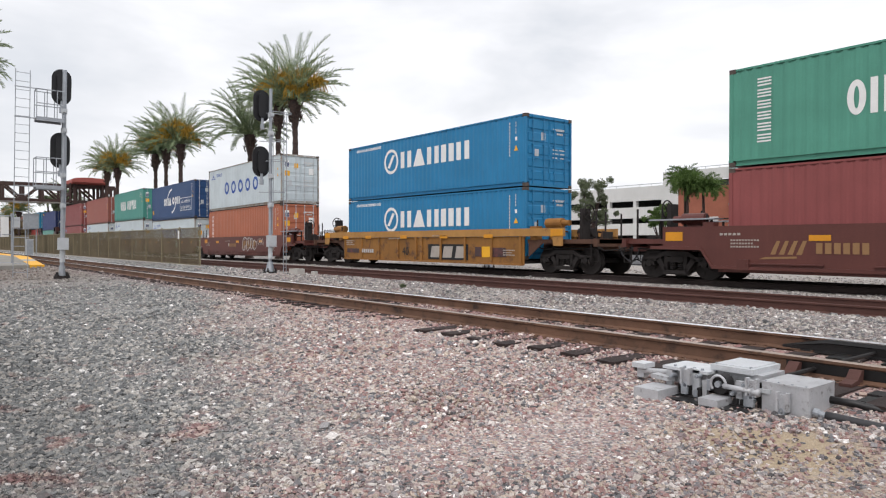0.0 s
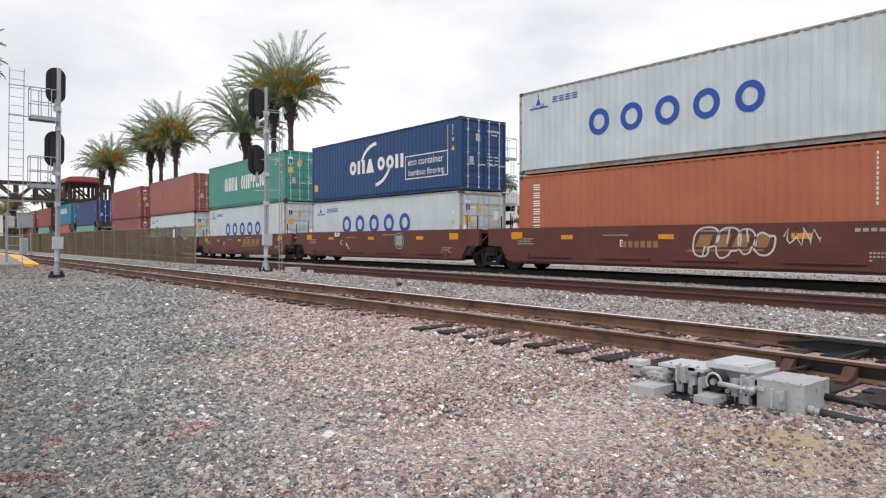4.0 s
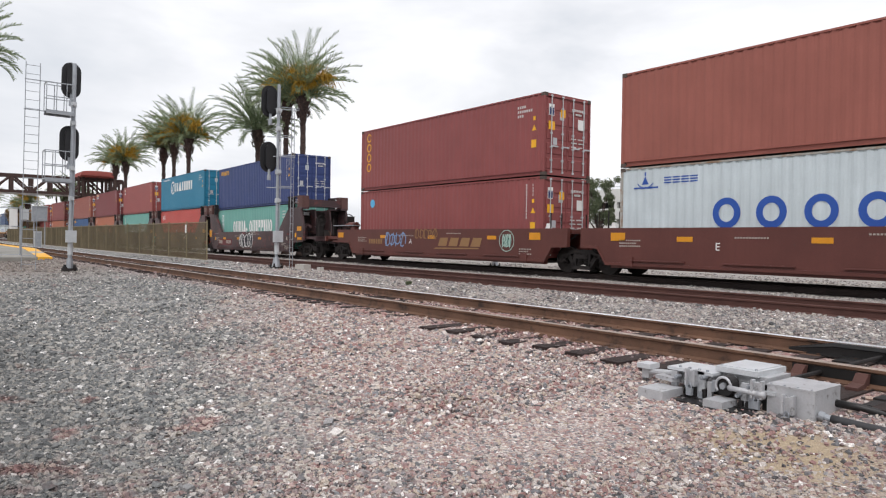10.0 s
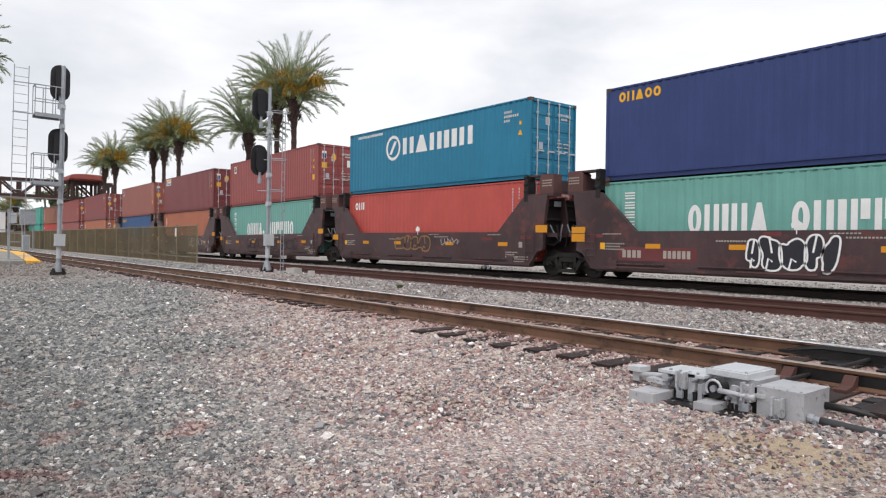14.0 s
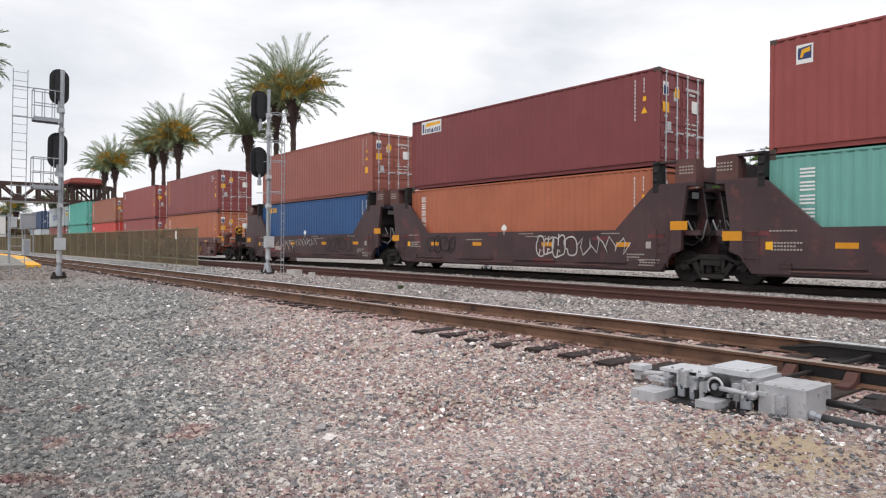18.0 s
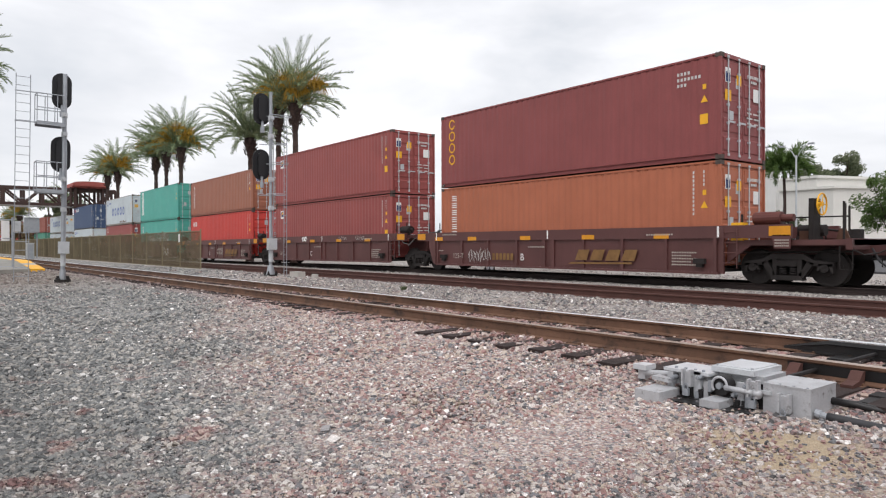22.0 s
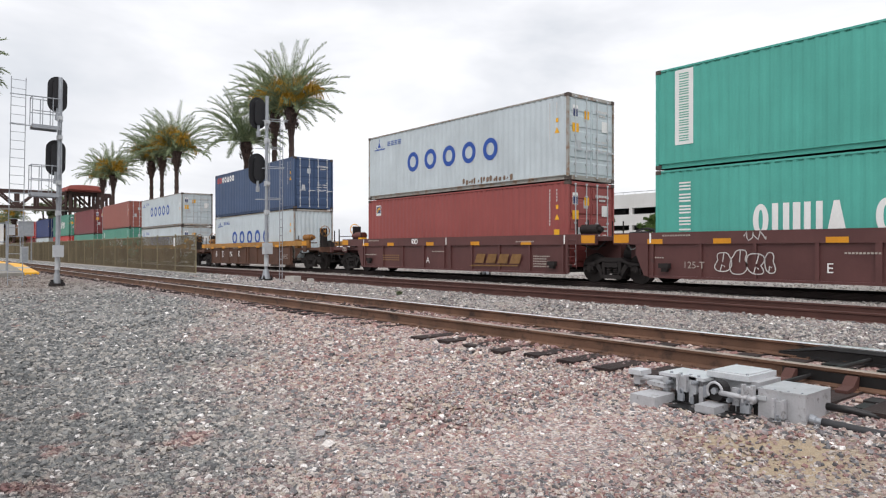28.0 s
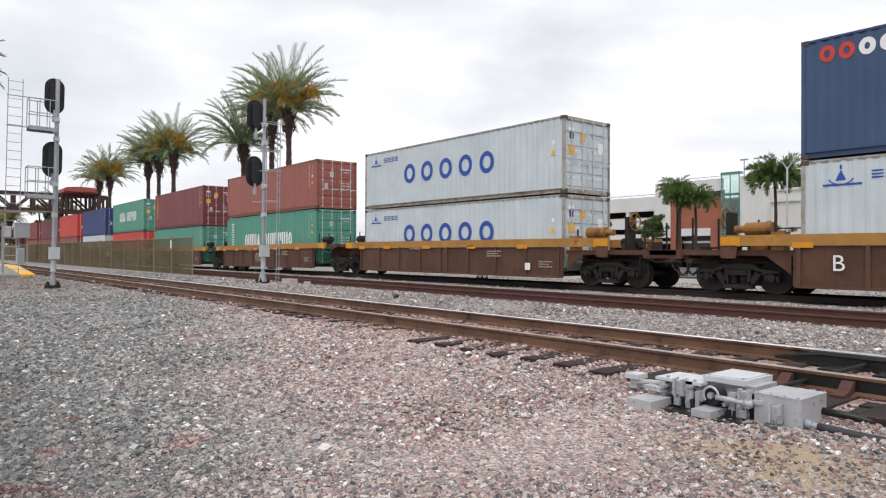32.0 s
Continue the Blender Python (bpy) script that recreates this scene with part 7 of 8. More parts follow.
def gate_fence():
    """A tall open frame of thin posts and rails that closes the end of the platform."""
    f = thing("gate_fence", pose(0, 0, -0.32), "tall thin grey steel gate frame closing the platform end", "fence")
    bays = ((-41.6, 2.10), (-41.3, 3.30), (-41.0, 4.50))
    for x, y in bays:
        bm = bmesh.new()
        rod(bm, (x, y, 0), (x, y, 2.75), 0.05, 8)
        rod(bm, (x, y, 2.75), (x, y, 2.82), 0.06, 8)
        part("post", bm, M["galv"], f)
    for (xa, ya), (xb, yb) in zip(bays, bays[1:]):
        for z in (0.3, 1.75, 2.70):
            bm = bmesh.new()
            rod(bm, (xa, ya, z), (xb, yb, z), 0.022, 6)
            part("rail", bm, M["galv"], f)
    bm = bmesh.new()
    solid(bm, -40.97, -40.94, 4.52, 4.86, 2.10, 2.64)
    part("sign_panel", bm, M["galv_pale"], f, "plain pale metal sign panel", bevel=0.004)
    bm = bmesh.new()
    solid(bm, -41.12, -41.09, 4.02, 4.38, 1.62, 2.66)
    part("sign_panel", bm, M["white"], f, "plain white sign panel", bevel=0.004)


gate_fence()


def small_cabinet(x, y, w, h, label, z=0.21):
    c = thing("relay_cabinet", pose(x, y, z), label, "cabinet")
    bm = bmesh.new()
    solid(bm, -w / 2, w / 2, -w / 2, w / 2, 0.0, h)
    part("body", bm, M["galv_pale"], c, bevel=0.015)
    bm = bmesh.new()
    solid(bm, w / 2, w / 2 + 0.02, -w * 0.42, w * 0.42, 0.06, h - 0.08)
    part("door", bm, M["galv"], c, bevel=0.005)
    bm = bmesh.new()
    solid(bm, -w * 0.55, w * 0.55, -w * 0.55, w * 0.55, h, h + 0.05)
    part("lid", bm, M["galv_pale"], c, bevel=0.01)


small_cabinet(-70.0, 9.0, 0.55, 1.55, "pale grey equipment cabinet beside the near track", -0.3)


def post_box(x, y):
    """A large relay case carried on two legs."""
    c = thing("relay_case", pose(x, y, -0.3), "grey steel relay case on two legs beside the track", "cabinet")
    for d in (-0.45, 0.45):
        bm = bmesh.new()
        rod(bm, (0, d, 0), (0, d, 2.6), 0.06, 8)
        part("leg", bm, M["galv"], c)
    bm = bmesh.new()
    solid(bm, -0.3, 0.3, -0.63, 0.63, 2.6, 4.0)
    part("body", bm, M["galv"], c, bevel=0.03)
    bm = bmesh.new()
    solid(bm, 0.3, 0.33, -0.55, 0.55, 2.68, 3.9)
    part("door", bm, M["galv"], c, bevel=0.01)
    bm = bmesh.new()
    solid(bm, -0.36, 0.40, -0.70, 0.70, 4.0, 4.06)
    part("lid", bm, M["galv_pale"], c, bevel=0.01)


post_box(-76.0, 9.9)


def hedge(x0, x1, y, h):
    """A clipped hedge of many small leaves along the back of the platform."""
    rnd = random.Random(91)
    verts, faces = [], []
    for i in range(14000):
        e = rnd.random()
        p = Vector((x0 + (x1 - x0) * e, y + rnd.gauss(0, 0.38), rnd.random() ** 0.7 * (h + 0.25 * noise.noise((e * 30, 0, 0)))))
        n = Vector((rnd.gauss(0, 1), rnd.gauss(0, 1), rnd.gauss(0, 1))).normalized()
        u = n.orthogonal().normalized() * 0.13
        v = n.cross(u).normalized() * 0.07
        k = len(verts)
        verts += [tuple(p - u), tuple(p + v), tuple(p + u), tuple(p - v)]
        faces.append((k, k + 1, k + 2, k + 3))
    me = bpy.data.meshes.new("hedge")
    me.from_pydata(verts, [], faces)
    me.materials.append(leaf_material("hedge_leaf", (0.035, 0.055, 0.025), (0.09, 0.12, 0.05)))
    tagged(new("hedge", me), "dark green hedge along the back of the platform", "hedge").matrix_basis = pose(0, 0, -0.3)


hedge(-110.0, -47.0, 1.4, 2.6)


# ---- beyond the tracks: road, car park building, trees, lamps, vehicles ----
def road():
    asphalt = surface("worn_asphalt", (0.075, 0.075, 0.078), 0.9, 0.0, 0.15, 0.5, 30.0, 0.2)
    bm = bmesh.new()
    solid(bm, -300, 120, 33.0, 75.0, -0.6, -0.16)
    single("road", bm, asphalt, "dark asphalt road and car park beyond the tracks", "road", kind="structure")


road()


def car_park():
    white = surface("off_white_render", (0.62, 0.62, 0.60), 0.85, 0.0, 0.06, 0.3, 20.0, 0.1, streak=0.2)
    brick = surface("red_brick_facing", (0.30, 0.105, 0.065), 0.85, 0.0, 0.12, 0.5, 25.0, 0.2)
    # near-black colour that holds the shade inside the open decks
    dark = surface("painted_garage_shade", (0.05, 0.05, 0.052), 0.9, 0.0, 0.1, 0.5, 20.0, 0.0)
    frame_m = surface("green_window_frame", (0.10, 0.24, 0.20), 0.4, 0.2, 0.1, 0.6, 20.0, 0.0)
    glass, gn, gl, gp = nodes_of("green_stair_glass")
    gp.inputs["Base Color"].default_value = (0.45, 0.80, 0.70, 1)
    gp.inputs["Transmission Weight"].default_value, gp.inputs["Roughness"].default_value, gp.inputs["IOR"].default_value = 0.9, 0.04, 1.15
    tint = noise_node(gn, gl, gn.new("ShaderNodeTexCoord").outputs["Object"], 0.6, 3.0)
    gl.new(ramp_node(gn, gl, tint.outputs["Fac"], [(0.3, (0.66, 0.84, 0.79, 1)), (0.7, (0.80, 0.93, 0.89, 1))]).outputs["Color"], gp.inputs["Base Color"])
    b = thing("parking_structure", pose(0, 100, -0.25), "white concrete parking structure with brick bay and green glass tower", "building")
    # left wing, three decks with open bays
    bm = bmesh.new()
    for z0, z1 in ((0.0, 1.6), (2.6, 4.65), (5.55, 7.45), (8.55, 10.95)):
        bm = bmesh.new()
        solid(bm, -112, -66, 0, 0.4, z0, z1)
        part("parapet", bm, white, b)
    for name, x0, x1, y0, y1, z0, z1 in (("stair_tower", -102.4, -99.2, 6.0, 9.0, 10.0, 13.6), ("tower_cap", -102.8, -98.8, 5.6, 9.4, 14.6, 15.8)):
        bm = bmesh.new()
        solid(bm, x0, x1, y0, y1, z0, z1)
        part(name, bm, white, b)
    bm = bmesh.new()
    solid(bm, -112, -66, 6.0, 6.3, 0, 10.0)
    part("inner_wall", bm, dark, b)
    bm = bmesh.new()
    solid(bm, -102.2, -99.4, 6.2, 8.8, 13.6, 14.6)
    part("stair_window", bm, dark, b)
    for i in range(9):
        bm = bmesh.new()
        solid(bm, -111.5 + 5.6 * i, -110.9 + 5.6 * i, 0.02, 0.7, 0.0, 9.0)
        part("column", bm, white, b)
    bm = bmesh.new()
    for z in (3.4, 7.0, 10.0):
        bm = bmesh.new()
        solid(bm, -112, -40, 0.4, 30, z - 0.35, z)
        part("deck", bm, white, b)
    # right wing: upper white band, brick bay, glass tower, plain wall
    bm = bmesh.new()
    solid(bm, -66, -54.3, -0.6, 0.0, 11.3, 13.0)
    part("parapet", bm, white, b)
    bm = bmesh.new()
    solid(bm, -66, -63.2, -0.6, 0.0, 4.0, 11.3)
    part("wall", bm, white, b)
    bm = bmesh.new()
    solid(bm, -54.3, -40, 0.4, 0.8, 0, 4.0)
    part("low_wall", bm, white, b)
    # dark strip that paints the shade under the upper band
    bm = bmesh.new()
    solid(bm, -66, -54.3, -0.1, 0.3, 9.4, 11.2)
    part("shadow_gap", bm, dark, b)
    bm = bmesh.new()
    solid(bm, -63.2, -54.3, -0.5, 0.0, 5.4, 10.2)
    solid(bm, -63.2, -61.4, -0.5, 0.0, 0.0, 5.4)
    solid(bm, -56.2, -54.3, -0.5, 0.0, 0.0, 5.4)
    part("brick_bay", bm, brick, b)
    bm = bmesh.new()
    solid(bm, -61.4, -56.2, -0.55, 0.0, 4.2, 5.4)
    part("lintel", bm, white, b)
    bm = bmesh.new()
    solid(bm, -61.4, -56.2, 0.6, 0.9, 0.0, 4.2)
    part("entrance", bm, dark, b)
    for i in range(4):
        bm = bmesh.new()
        solid(bm, -54.2, -51.4, -0.9, -0.84, 1.0 + 3.2 * i, 3.9 + 3.2 * i)
        part("glass_pane", bm, glass, b)
        bm = bmesh.new()
        solid(bm, -54.3, -51.3, -1.0, 0.2, 3.9 + 3.2 * i, 4.2 + 3.2 * i)
        for k in range(3):
            solid(bm, -54.25 + 1.4 * k, -54.13 + 1.4 * k, -0.95, -0.82, 1.0 + 3.2 * i, 3.9 + 3.2 * i)
        part("mullion", bm, frame_m, b)
    bm = bmesh.new()
    solid(bm, -51.3, -47.2, -0.8, 0.2, 0.0, 13.0)
    part("tower_wall", bm, white, b)
    bm = bmesh.new()
    solid(bm, -47.2, -40.0, 0.0, 0.4, 4.4, 10.6)
    part("wing_wall", bm, white, b)
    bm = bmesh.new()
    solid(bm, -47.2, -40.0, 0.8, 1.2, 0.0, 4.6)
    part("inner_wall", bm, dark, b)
    for x in (-52.6, -50.4, -66.0):
        bm = bmesh.new()
        hl = 14.1 if x < -60 else 16.0
        rod(bm, (x, 3, 10), (x, 3, hl), 0.08, 6)
        solid(bm, x - 0.6, x + 0.6, 2.85, 3.15, hl - 0.1, hl + 0.1)
        part("roof_lamp", bm, M["galv"], b)
    bm = bmesh.new()
    for x0, x1, z in ((-112, -66, 11.35), (-66, -54.3, 13.45)):
        rod(bm, (x0, 0.2, z), (x1, 0.2, z), 0.05, 6)
        for i in range(int((x1 - x0) / 2.4) + 1):
            rod(bm, (x0 + 2.4 * i, 0.2, z - 0.5), (x0 + 2.4 * i, 0.2, z), 0.035, 6)
    tagged(part("roof_railing", bm, M["galv"], b), kind="stuff")
    bm = bmesh.new()
    solid(bm, -112, -40, 25, 26, 0, 11)
    part("back_wall", bm, white, b)
    bm = bmesh.new()
    solid(bm, -112.0, -111.6, 0.4, 26, 0, 10)
    part("end_wall", bm, white, b)


car_park()


def low_building():
    white = surface("cream_stucco", (0.66, 0.65, 0.61), 0.85, 0.0, 0.06, 0.3, 20.0, 0.1, streak=0.2)
    win = surface("dark_tinted_glass", (0.03, 0.035, 0.04), 0.15, 0.0, 0.1, 1.0, 20.0, 0.0, spec=0.6)
    b = thing("office_building", pose(0, 84, -0.25), "low cream stucco office building with a flat roof", "building")
    bm = bmesh.new()
    prism(bm, [(-39.5, 0), (-33.4, 0), (-25, 14), (-39.5, 14)], 0.0, 7.7, "z")
    part("wall", bm, white, b)
    bm = bmesh.new()
    prism(bm, [(-39.5, 0.6), (-35.5, 0.6), (-30, 14), (-39.5, 14)], 7.7, 9.1, "z")
    part("upper_storey", bm, white, b)
    bm = bmesh.new()
    prism(bm, [(-39.7, 0.4), (-35.3, 0.4), (-29.6, 14.2), (-39.7, 14.2)], 9.1, 9.4, "z")
    prism(bm, [(-39.7, -0.25), (-33.2, -0.25), (-25, 13.6), (-26, 14.0), (-33.6, 0.2), (-39.7, 0.2)], 7.7, 8.0, "z")
    part("roof_edge", bm, white, b)
    for i in range(2):
        bm = bmesh.new()
        solid(bm, -38.9 + 2.6 * i, -37.2 + 2.6 * i, -0.05, 0.02, 1.0, 2.8)
        part("window", bm, win, b)


low_building()


def leafy_tree(x, y, h, spread, seed, leafm, label, base=0.35, leaves=5200, leaf=0.34):
    """A tapered trunk, forking limbs and a ragged crown of small leaves in clumps."""
    rnd = random.Random(seed)
    t = thing("tree", pose(x, y, -0.25), label, "tree", "trees beyond the road")
    bm = bmesh.new()
    rod(bm, (0, 0, 0), (0.1, 0, h * base), h * 0.028, 10, h * 0.020)
    tips = []
    for i in range(9):
        a = i * 2.4 + rnd.uniform(-0.4, 0.4)
        r = spread * rnd.uniform(0.35, 0.85)
        e = Vector((r * math.cos(a), r * math.sin(a), h * rnd.uniform(0.5, 0.95)))
        m_ = Vector((0.1, 0, h * base)).lerp(e, 0.5) + Vector((0, 0, -h * 0.03))
        rod(bm, (0.1, 0, h * base * 0.95), m_, h * 0.013, 7, h * 0.008)
        rod(bm, m_, e, h * 0.008, 6, h * 0.003)
        tips += [e, m_.lerp(e, 0.55)]
    part("trunk", bm, BARK, t)
    verts, faces = [], []
    clumps = []
    for e in tips:
        for _ in range(3):
            clumps.append((e + Vector((rnd.gauss(0, 0.22), rnd.gauss(0, 0.22), rnd.gauss(0, 0.12))) * spread, rnd.uniform(0.13, 0.30) * spread))
    for i in range(leaves):
        c, r = rnd.choice(clumps)
        d = Vector((rnd.gauss(0, 1), rnd.gauss(0, 1), rnd.gauss(0, 0.8)))
        p = c + d.normalized() * r * rnd.random() ** 0.4
        n = Vector((rnd.gauss(0, 1), rnd.gauss(0, 1), rnd.gauss(0, 1))).normalized()
        u = n.orthogonal().normalized() * leaf * rnd.uniform(0.6, 1.2)
        v = n.cross(u).normalized() * leaf * 0.45
        k = len(verts)
        verts += [tuple(p - u), tuple(p + v), tuple(p + u), tuple(p - v)]
        faces.append((k, k + 1, k + 2, k + 3))
    me = bpy.data.meshes.new("crown")
    me.from_pydata(verts, [], faces)
    fit("crown", me, leafm, t)


GUM = leaf_material("gum_tree_leaf", (0.09, 0.115, 0.065), (0.20, 0.225, 0.13))
BRIGHT = leaf_material("bright_leaf", (0.06, 0.11, 0.03), (0.14, 0.21, 0.06))
MIDGREEN = leaf_material("mid_green_leaf", (0.06, 0.10, 0.035), (0.15, 0.20, 0.08))
YELLOWISH = leaf_material("yellow_green_leaf", (0.12, 0.17, 0.03), (0.22, 0.27, 0.07))
leafy_tree(-40.3, 104.0, 14.4, 3.6, 3, GUM, "dark gum tree with a ragged crown", 0.5, 14000, 0.2)
leafy_tree(-45.5, 106.0, 13.2, 3.2, 33, GUM, "dark gum tree behind the office building", 0.45, 9000, 0.2)
leafy_tree(-19.4, 60.0, 6.4, 3.0, 4, BRIGHT, "broad bright green street tree", 0.22, 15000, 0.12)
leafy_tree(-50.6, 62.0, 8.9, 2.1, 5, GUM, "slim dark green street tree", 0.28, 11000, 0.12)
leafy_tree(-44.3, 66.0, 6.0, 1.5, 6, BRIGHT, "small light green tree beside the car park", 0.25, 8000, 0.11)
leafy_tree(-36.0, 74.0, 4.6, 1.6, 7, GUM, "round dark green shrub tree", 0.2, 4000, 0.16)
leafy_tree(-64.2, 66.0, 5.6, 1.5, 8, YELLOWISH, "round yellow-green shrub tree", 0.2, 4200, 0.16)
leafy_tree(-88.0, 60.0, 8.0, 2.8, 9, GUM, "dark green street tree", 0.3, 6000, 0.18)
leafy_tree(-143.0, 16.2, 5.6, 2.6, 15, DRY, "dry brown-green tree beyond the footbridge", 0.2, 9000, 0.16)
leafy_tree(-150.0, 24.2, 10.6, 2.2, 16, GUM, "dark green tree beyond the station", 0.3, 6000, 0.3)
leafy_tree(-14.0, 62.0, 6.2, 3.0, 10, BRIGHT, "broad bright green street tree", 0.22, 7000, 0.17)


def feather_palm(x, y, top, size, k):
    p = thing("queen_palm", pose(x, y, -0.25), "slim queen palm with drooping green fronds", "palm tree", "palms beyond the road")
    h = top - 1.4 * size + 0.25
    bm = bmesh.new()
    rod(bm, (0, 0, 0), (0.1, 0, h * 0.6), 0.20, 10, 0.15)
    rod(bm, (0.1, 0, h * 0.6), (0, 0, h), 0.15, 10, 0.13)
    part("trunk", bm, BARK, p)
    c = fit("crown", DROOPING[k % 2], BRIGHT if k % 2 else GUM, p)
    c.matrix_basis = pose(0, 0, h - 0.3, 0, 0, 31 * k) @ Matrix.Diagonal((size * 1.15, size * 1.15, size, 1))


feather_palm(-42.4, 68.0, 8.9, 0.55, 1)
feather_palm(-39.6, 67.0, 7.6, 0.60, 7)
feather_palm(-40.9, 66.0, 7.9, 0.50, 3)
feather_palm(-31.6, 68.0, 9.7, 0.80, 5)
leafy_tree(-33.6, 73.0, 4.4, 1.5, 41, GUM, "low dark green shrub beside the office wall", 0.2, 5000, 0.14)
feather_palm(-64.6, 62.0, 9.0, 0.55, 5)
feather_palm(-150.0, 22.4, 9.6, 0.55, 2)
leafy_tree(-70.8, 62.0, 7.0, 2.7, 18, BRIGHT, "broad bright green street tree", 0.25, 12000, 0.12)
leafy_tree(-76.5, 63.0, 4.6, 2.0, 19, GUM, "low grey-green street tree", 0.25, 6000, 0.12)


def street_lamp(x, y, h, reach=1.3, arms=(-1, 1)):
    s = thing("street_lamp", pose(x, y, -0.2), "tall grey street lamp with curved %s" % ("arms" if len(arms) > 1 else "arm"), "street lamp")
    bm = bmesh.new()
    rod(bm, (0, 0, 0), (0, 0, h - 0.8), 0.10, 10, 0.06)
    part("pole", bm, M["galv_pale"], s)
    for e in arms:
        bm = bmesh.new()
        pipe(bm, [(0, 0, h - 1.1), (e * 0.25 * reach, 0, h - 0.55), (e * 0.5 * reach, 0, h - 0.2), (e * 0.85 * reach, 0, h)], 0.03, 6)
        part("arm", bm, M["galv_pale"], s)
        bm = bmesh.new()
        solid(bm, *sorted((e * (reach - 0.25), e * (reach + 0.18))), -0.10, 0.10, h - 0.05, h + 0.07)
        part("lamp_head", bm, M["galv"], s, bevel=0.04)


street_lamp(-24.6, 55.0, 9.0, 1.15)
street_lamp(-52.3, 55.0, 9.9, 2.3)
street_lamp(-64.0, 55.0, 8.9, 1.6, (-1,))


def parked_car(x, y, turn, color, label):
    body = paint(label.split()[0] + "_car_paint", color, 0.0, 0.25, 0.0)
    win = M["grease"]
    c = thing("parked_car", pose(x, y, -0.16, 0, 0, turn), label, "car", "parked cars")
    bm = bmesh.new()
    prism(bm, [(-2.25, 0.32), (2.2, 0.32), (2.28, 0.62), (2.1, 0.86), (0.95, 0.98), (-2.1, 1.02), (-2.3, 0.8)], -0.88, 0.88)
    part("body", bm, body, c, bevel=0.05)
    bm = bmesh.new()
    prism(bm, [(-1.95, 1.0), (1.05, 0.97), (0.35, 1.50), (-1.45, 1.55)], -0.76, 0.76)
    part("cabin", bm, body, c, bevel=0.05)
    for s in (-1, 1):
        bm = bmesh.new()
        prism(bm, [(-1.6, 1.08), (0.75, 1.05), (0.25, 1.42), (-1.3, 1.46)], s * 0.765, s * 0.775)
        part("side_window", bm, win, c)
        for wx in (-1.4, 1.4):
            bm = bmesh.new()
            rod(bm, (wx, s * 0.68, 0.32), (wx, s * 0.90, 0.32), 0.32, 18)
            part("wheel", bm, M["hose"], c)


for i, (x_, y_, col_, lab_) in enumerate(((-44.5, 57, (0.75, 0.75, 0.74), "white parked car beside the road"), (-38.5, 57.5, (0.72, 0.73, 0.74), "pale parked car beside the road"), (-33.0, 57, (0.10, 0.11, 0.13), "dark parked car beside the road"),
                                        (-50.5, 57, (0.70, 0.70, 0.70), "white parked car beside the road"), (-20.0, 56, (0.55, 0.56, 0.58), "silver parked car beside the road"))):
    parked_car(x_, y_, 180 * (i % 2), col_, lab_)


# ---- small things on the ballast ----
def weed(x, y, z, r, seed, leafm, label):
    """A low tuft of blades."""
    rnd = random.Random(seed)
    verts, faces = [], []
    for _ in range(70):
        a, d = rnd.uniform(0, 6.28), rnd.uniform(0, r * 0.5)
        p = Vector((d * math.cos(a), d * math.sin(a), 0))
        e = p + Vector((math.cos(a) * r * rnd.uniform(0.3, 1.0), math.sin(a) * r * rnd.uniform(0.3, 1.0), r * rnd.uniform(0.5, 1.5)))
        w = Vector((-math.sin(a), math.cos(a), 0)) * 0.012
        m_ = p.lerp(e, 0.6) + Vector((0, 0, r * 0.2))
        k = len(verts)
        verts += [tuple(p - w), tuple(p + w), tuple(m_ + w), tuple(e), tuple(m_ - w)]
        faces.append((k, k + 1, k + 2, k + 3, k + 4))
    me = bpy.data.meshes.new("weed")
    me.from_pydata(verts, [], faces)
    me.materials.append(leafm)
    ob = new("weed", me)
    ob.matrix_basis = pose(x, y, z)
    tagged(ob, label, "weed", "weeds on the ballast")


weed(-14.6, 10.3, -0.15, 0.09, 1, GUM, "low dark green weed in the ballast")
for i_ in range(9):
    weed(-31.0 - 1.3 * i_, 1.6 + 0.5 * (i_ % 3), -0.32, 0.32, 20 + i_, YELLOWISH if i_ % 2 else BRIGHT, "green grass tuft beside the platform ramp")


def relay_block(x, y, z, sx, sy, sz, label):
    bm = bmesh.new()
    solid(bm, -sx, sx, -sy, sy, -0.1, sz)
    single("concrete_block", bm, M["concrete"], label, "block", "pale blocks beside the middle track", bevel=0.02, m=pose(x, y, z, 0, 0, 8))


relay_block(-23.6, 11.75, -0.15, 0.28, 0.16, 0.20, "pale chipped concrete block beside the rail")
relay_block(-22.4, 11.85, -0.15, 0.10, 0.08, 0.14, "small pale concrete block beside the rail")


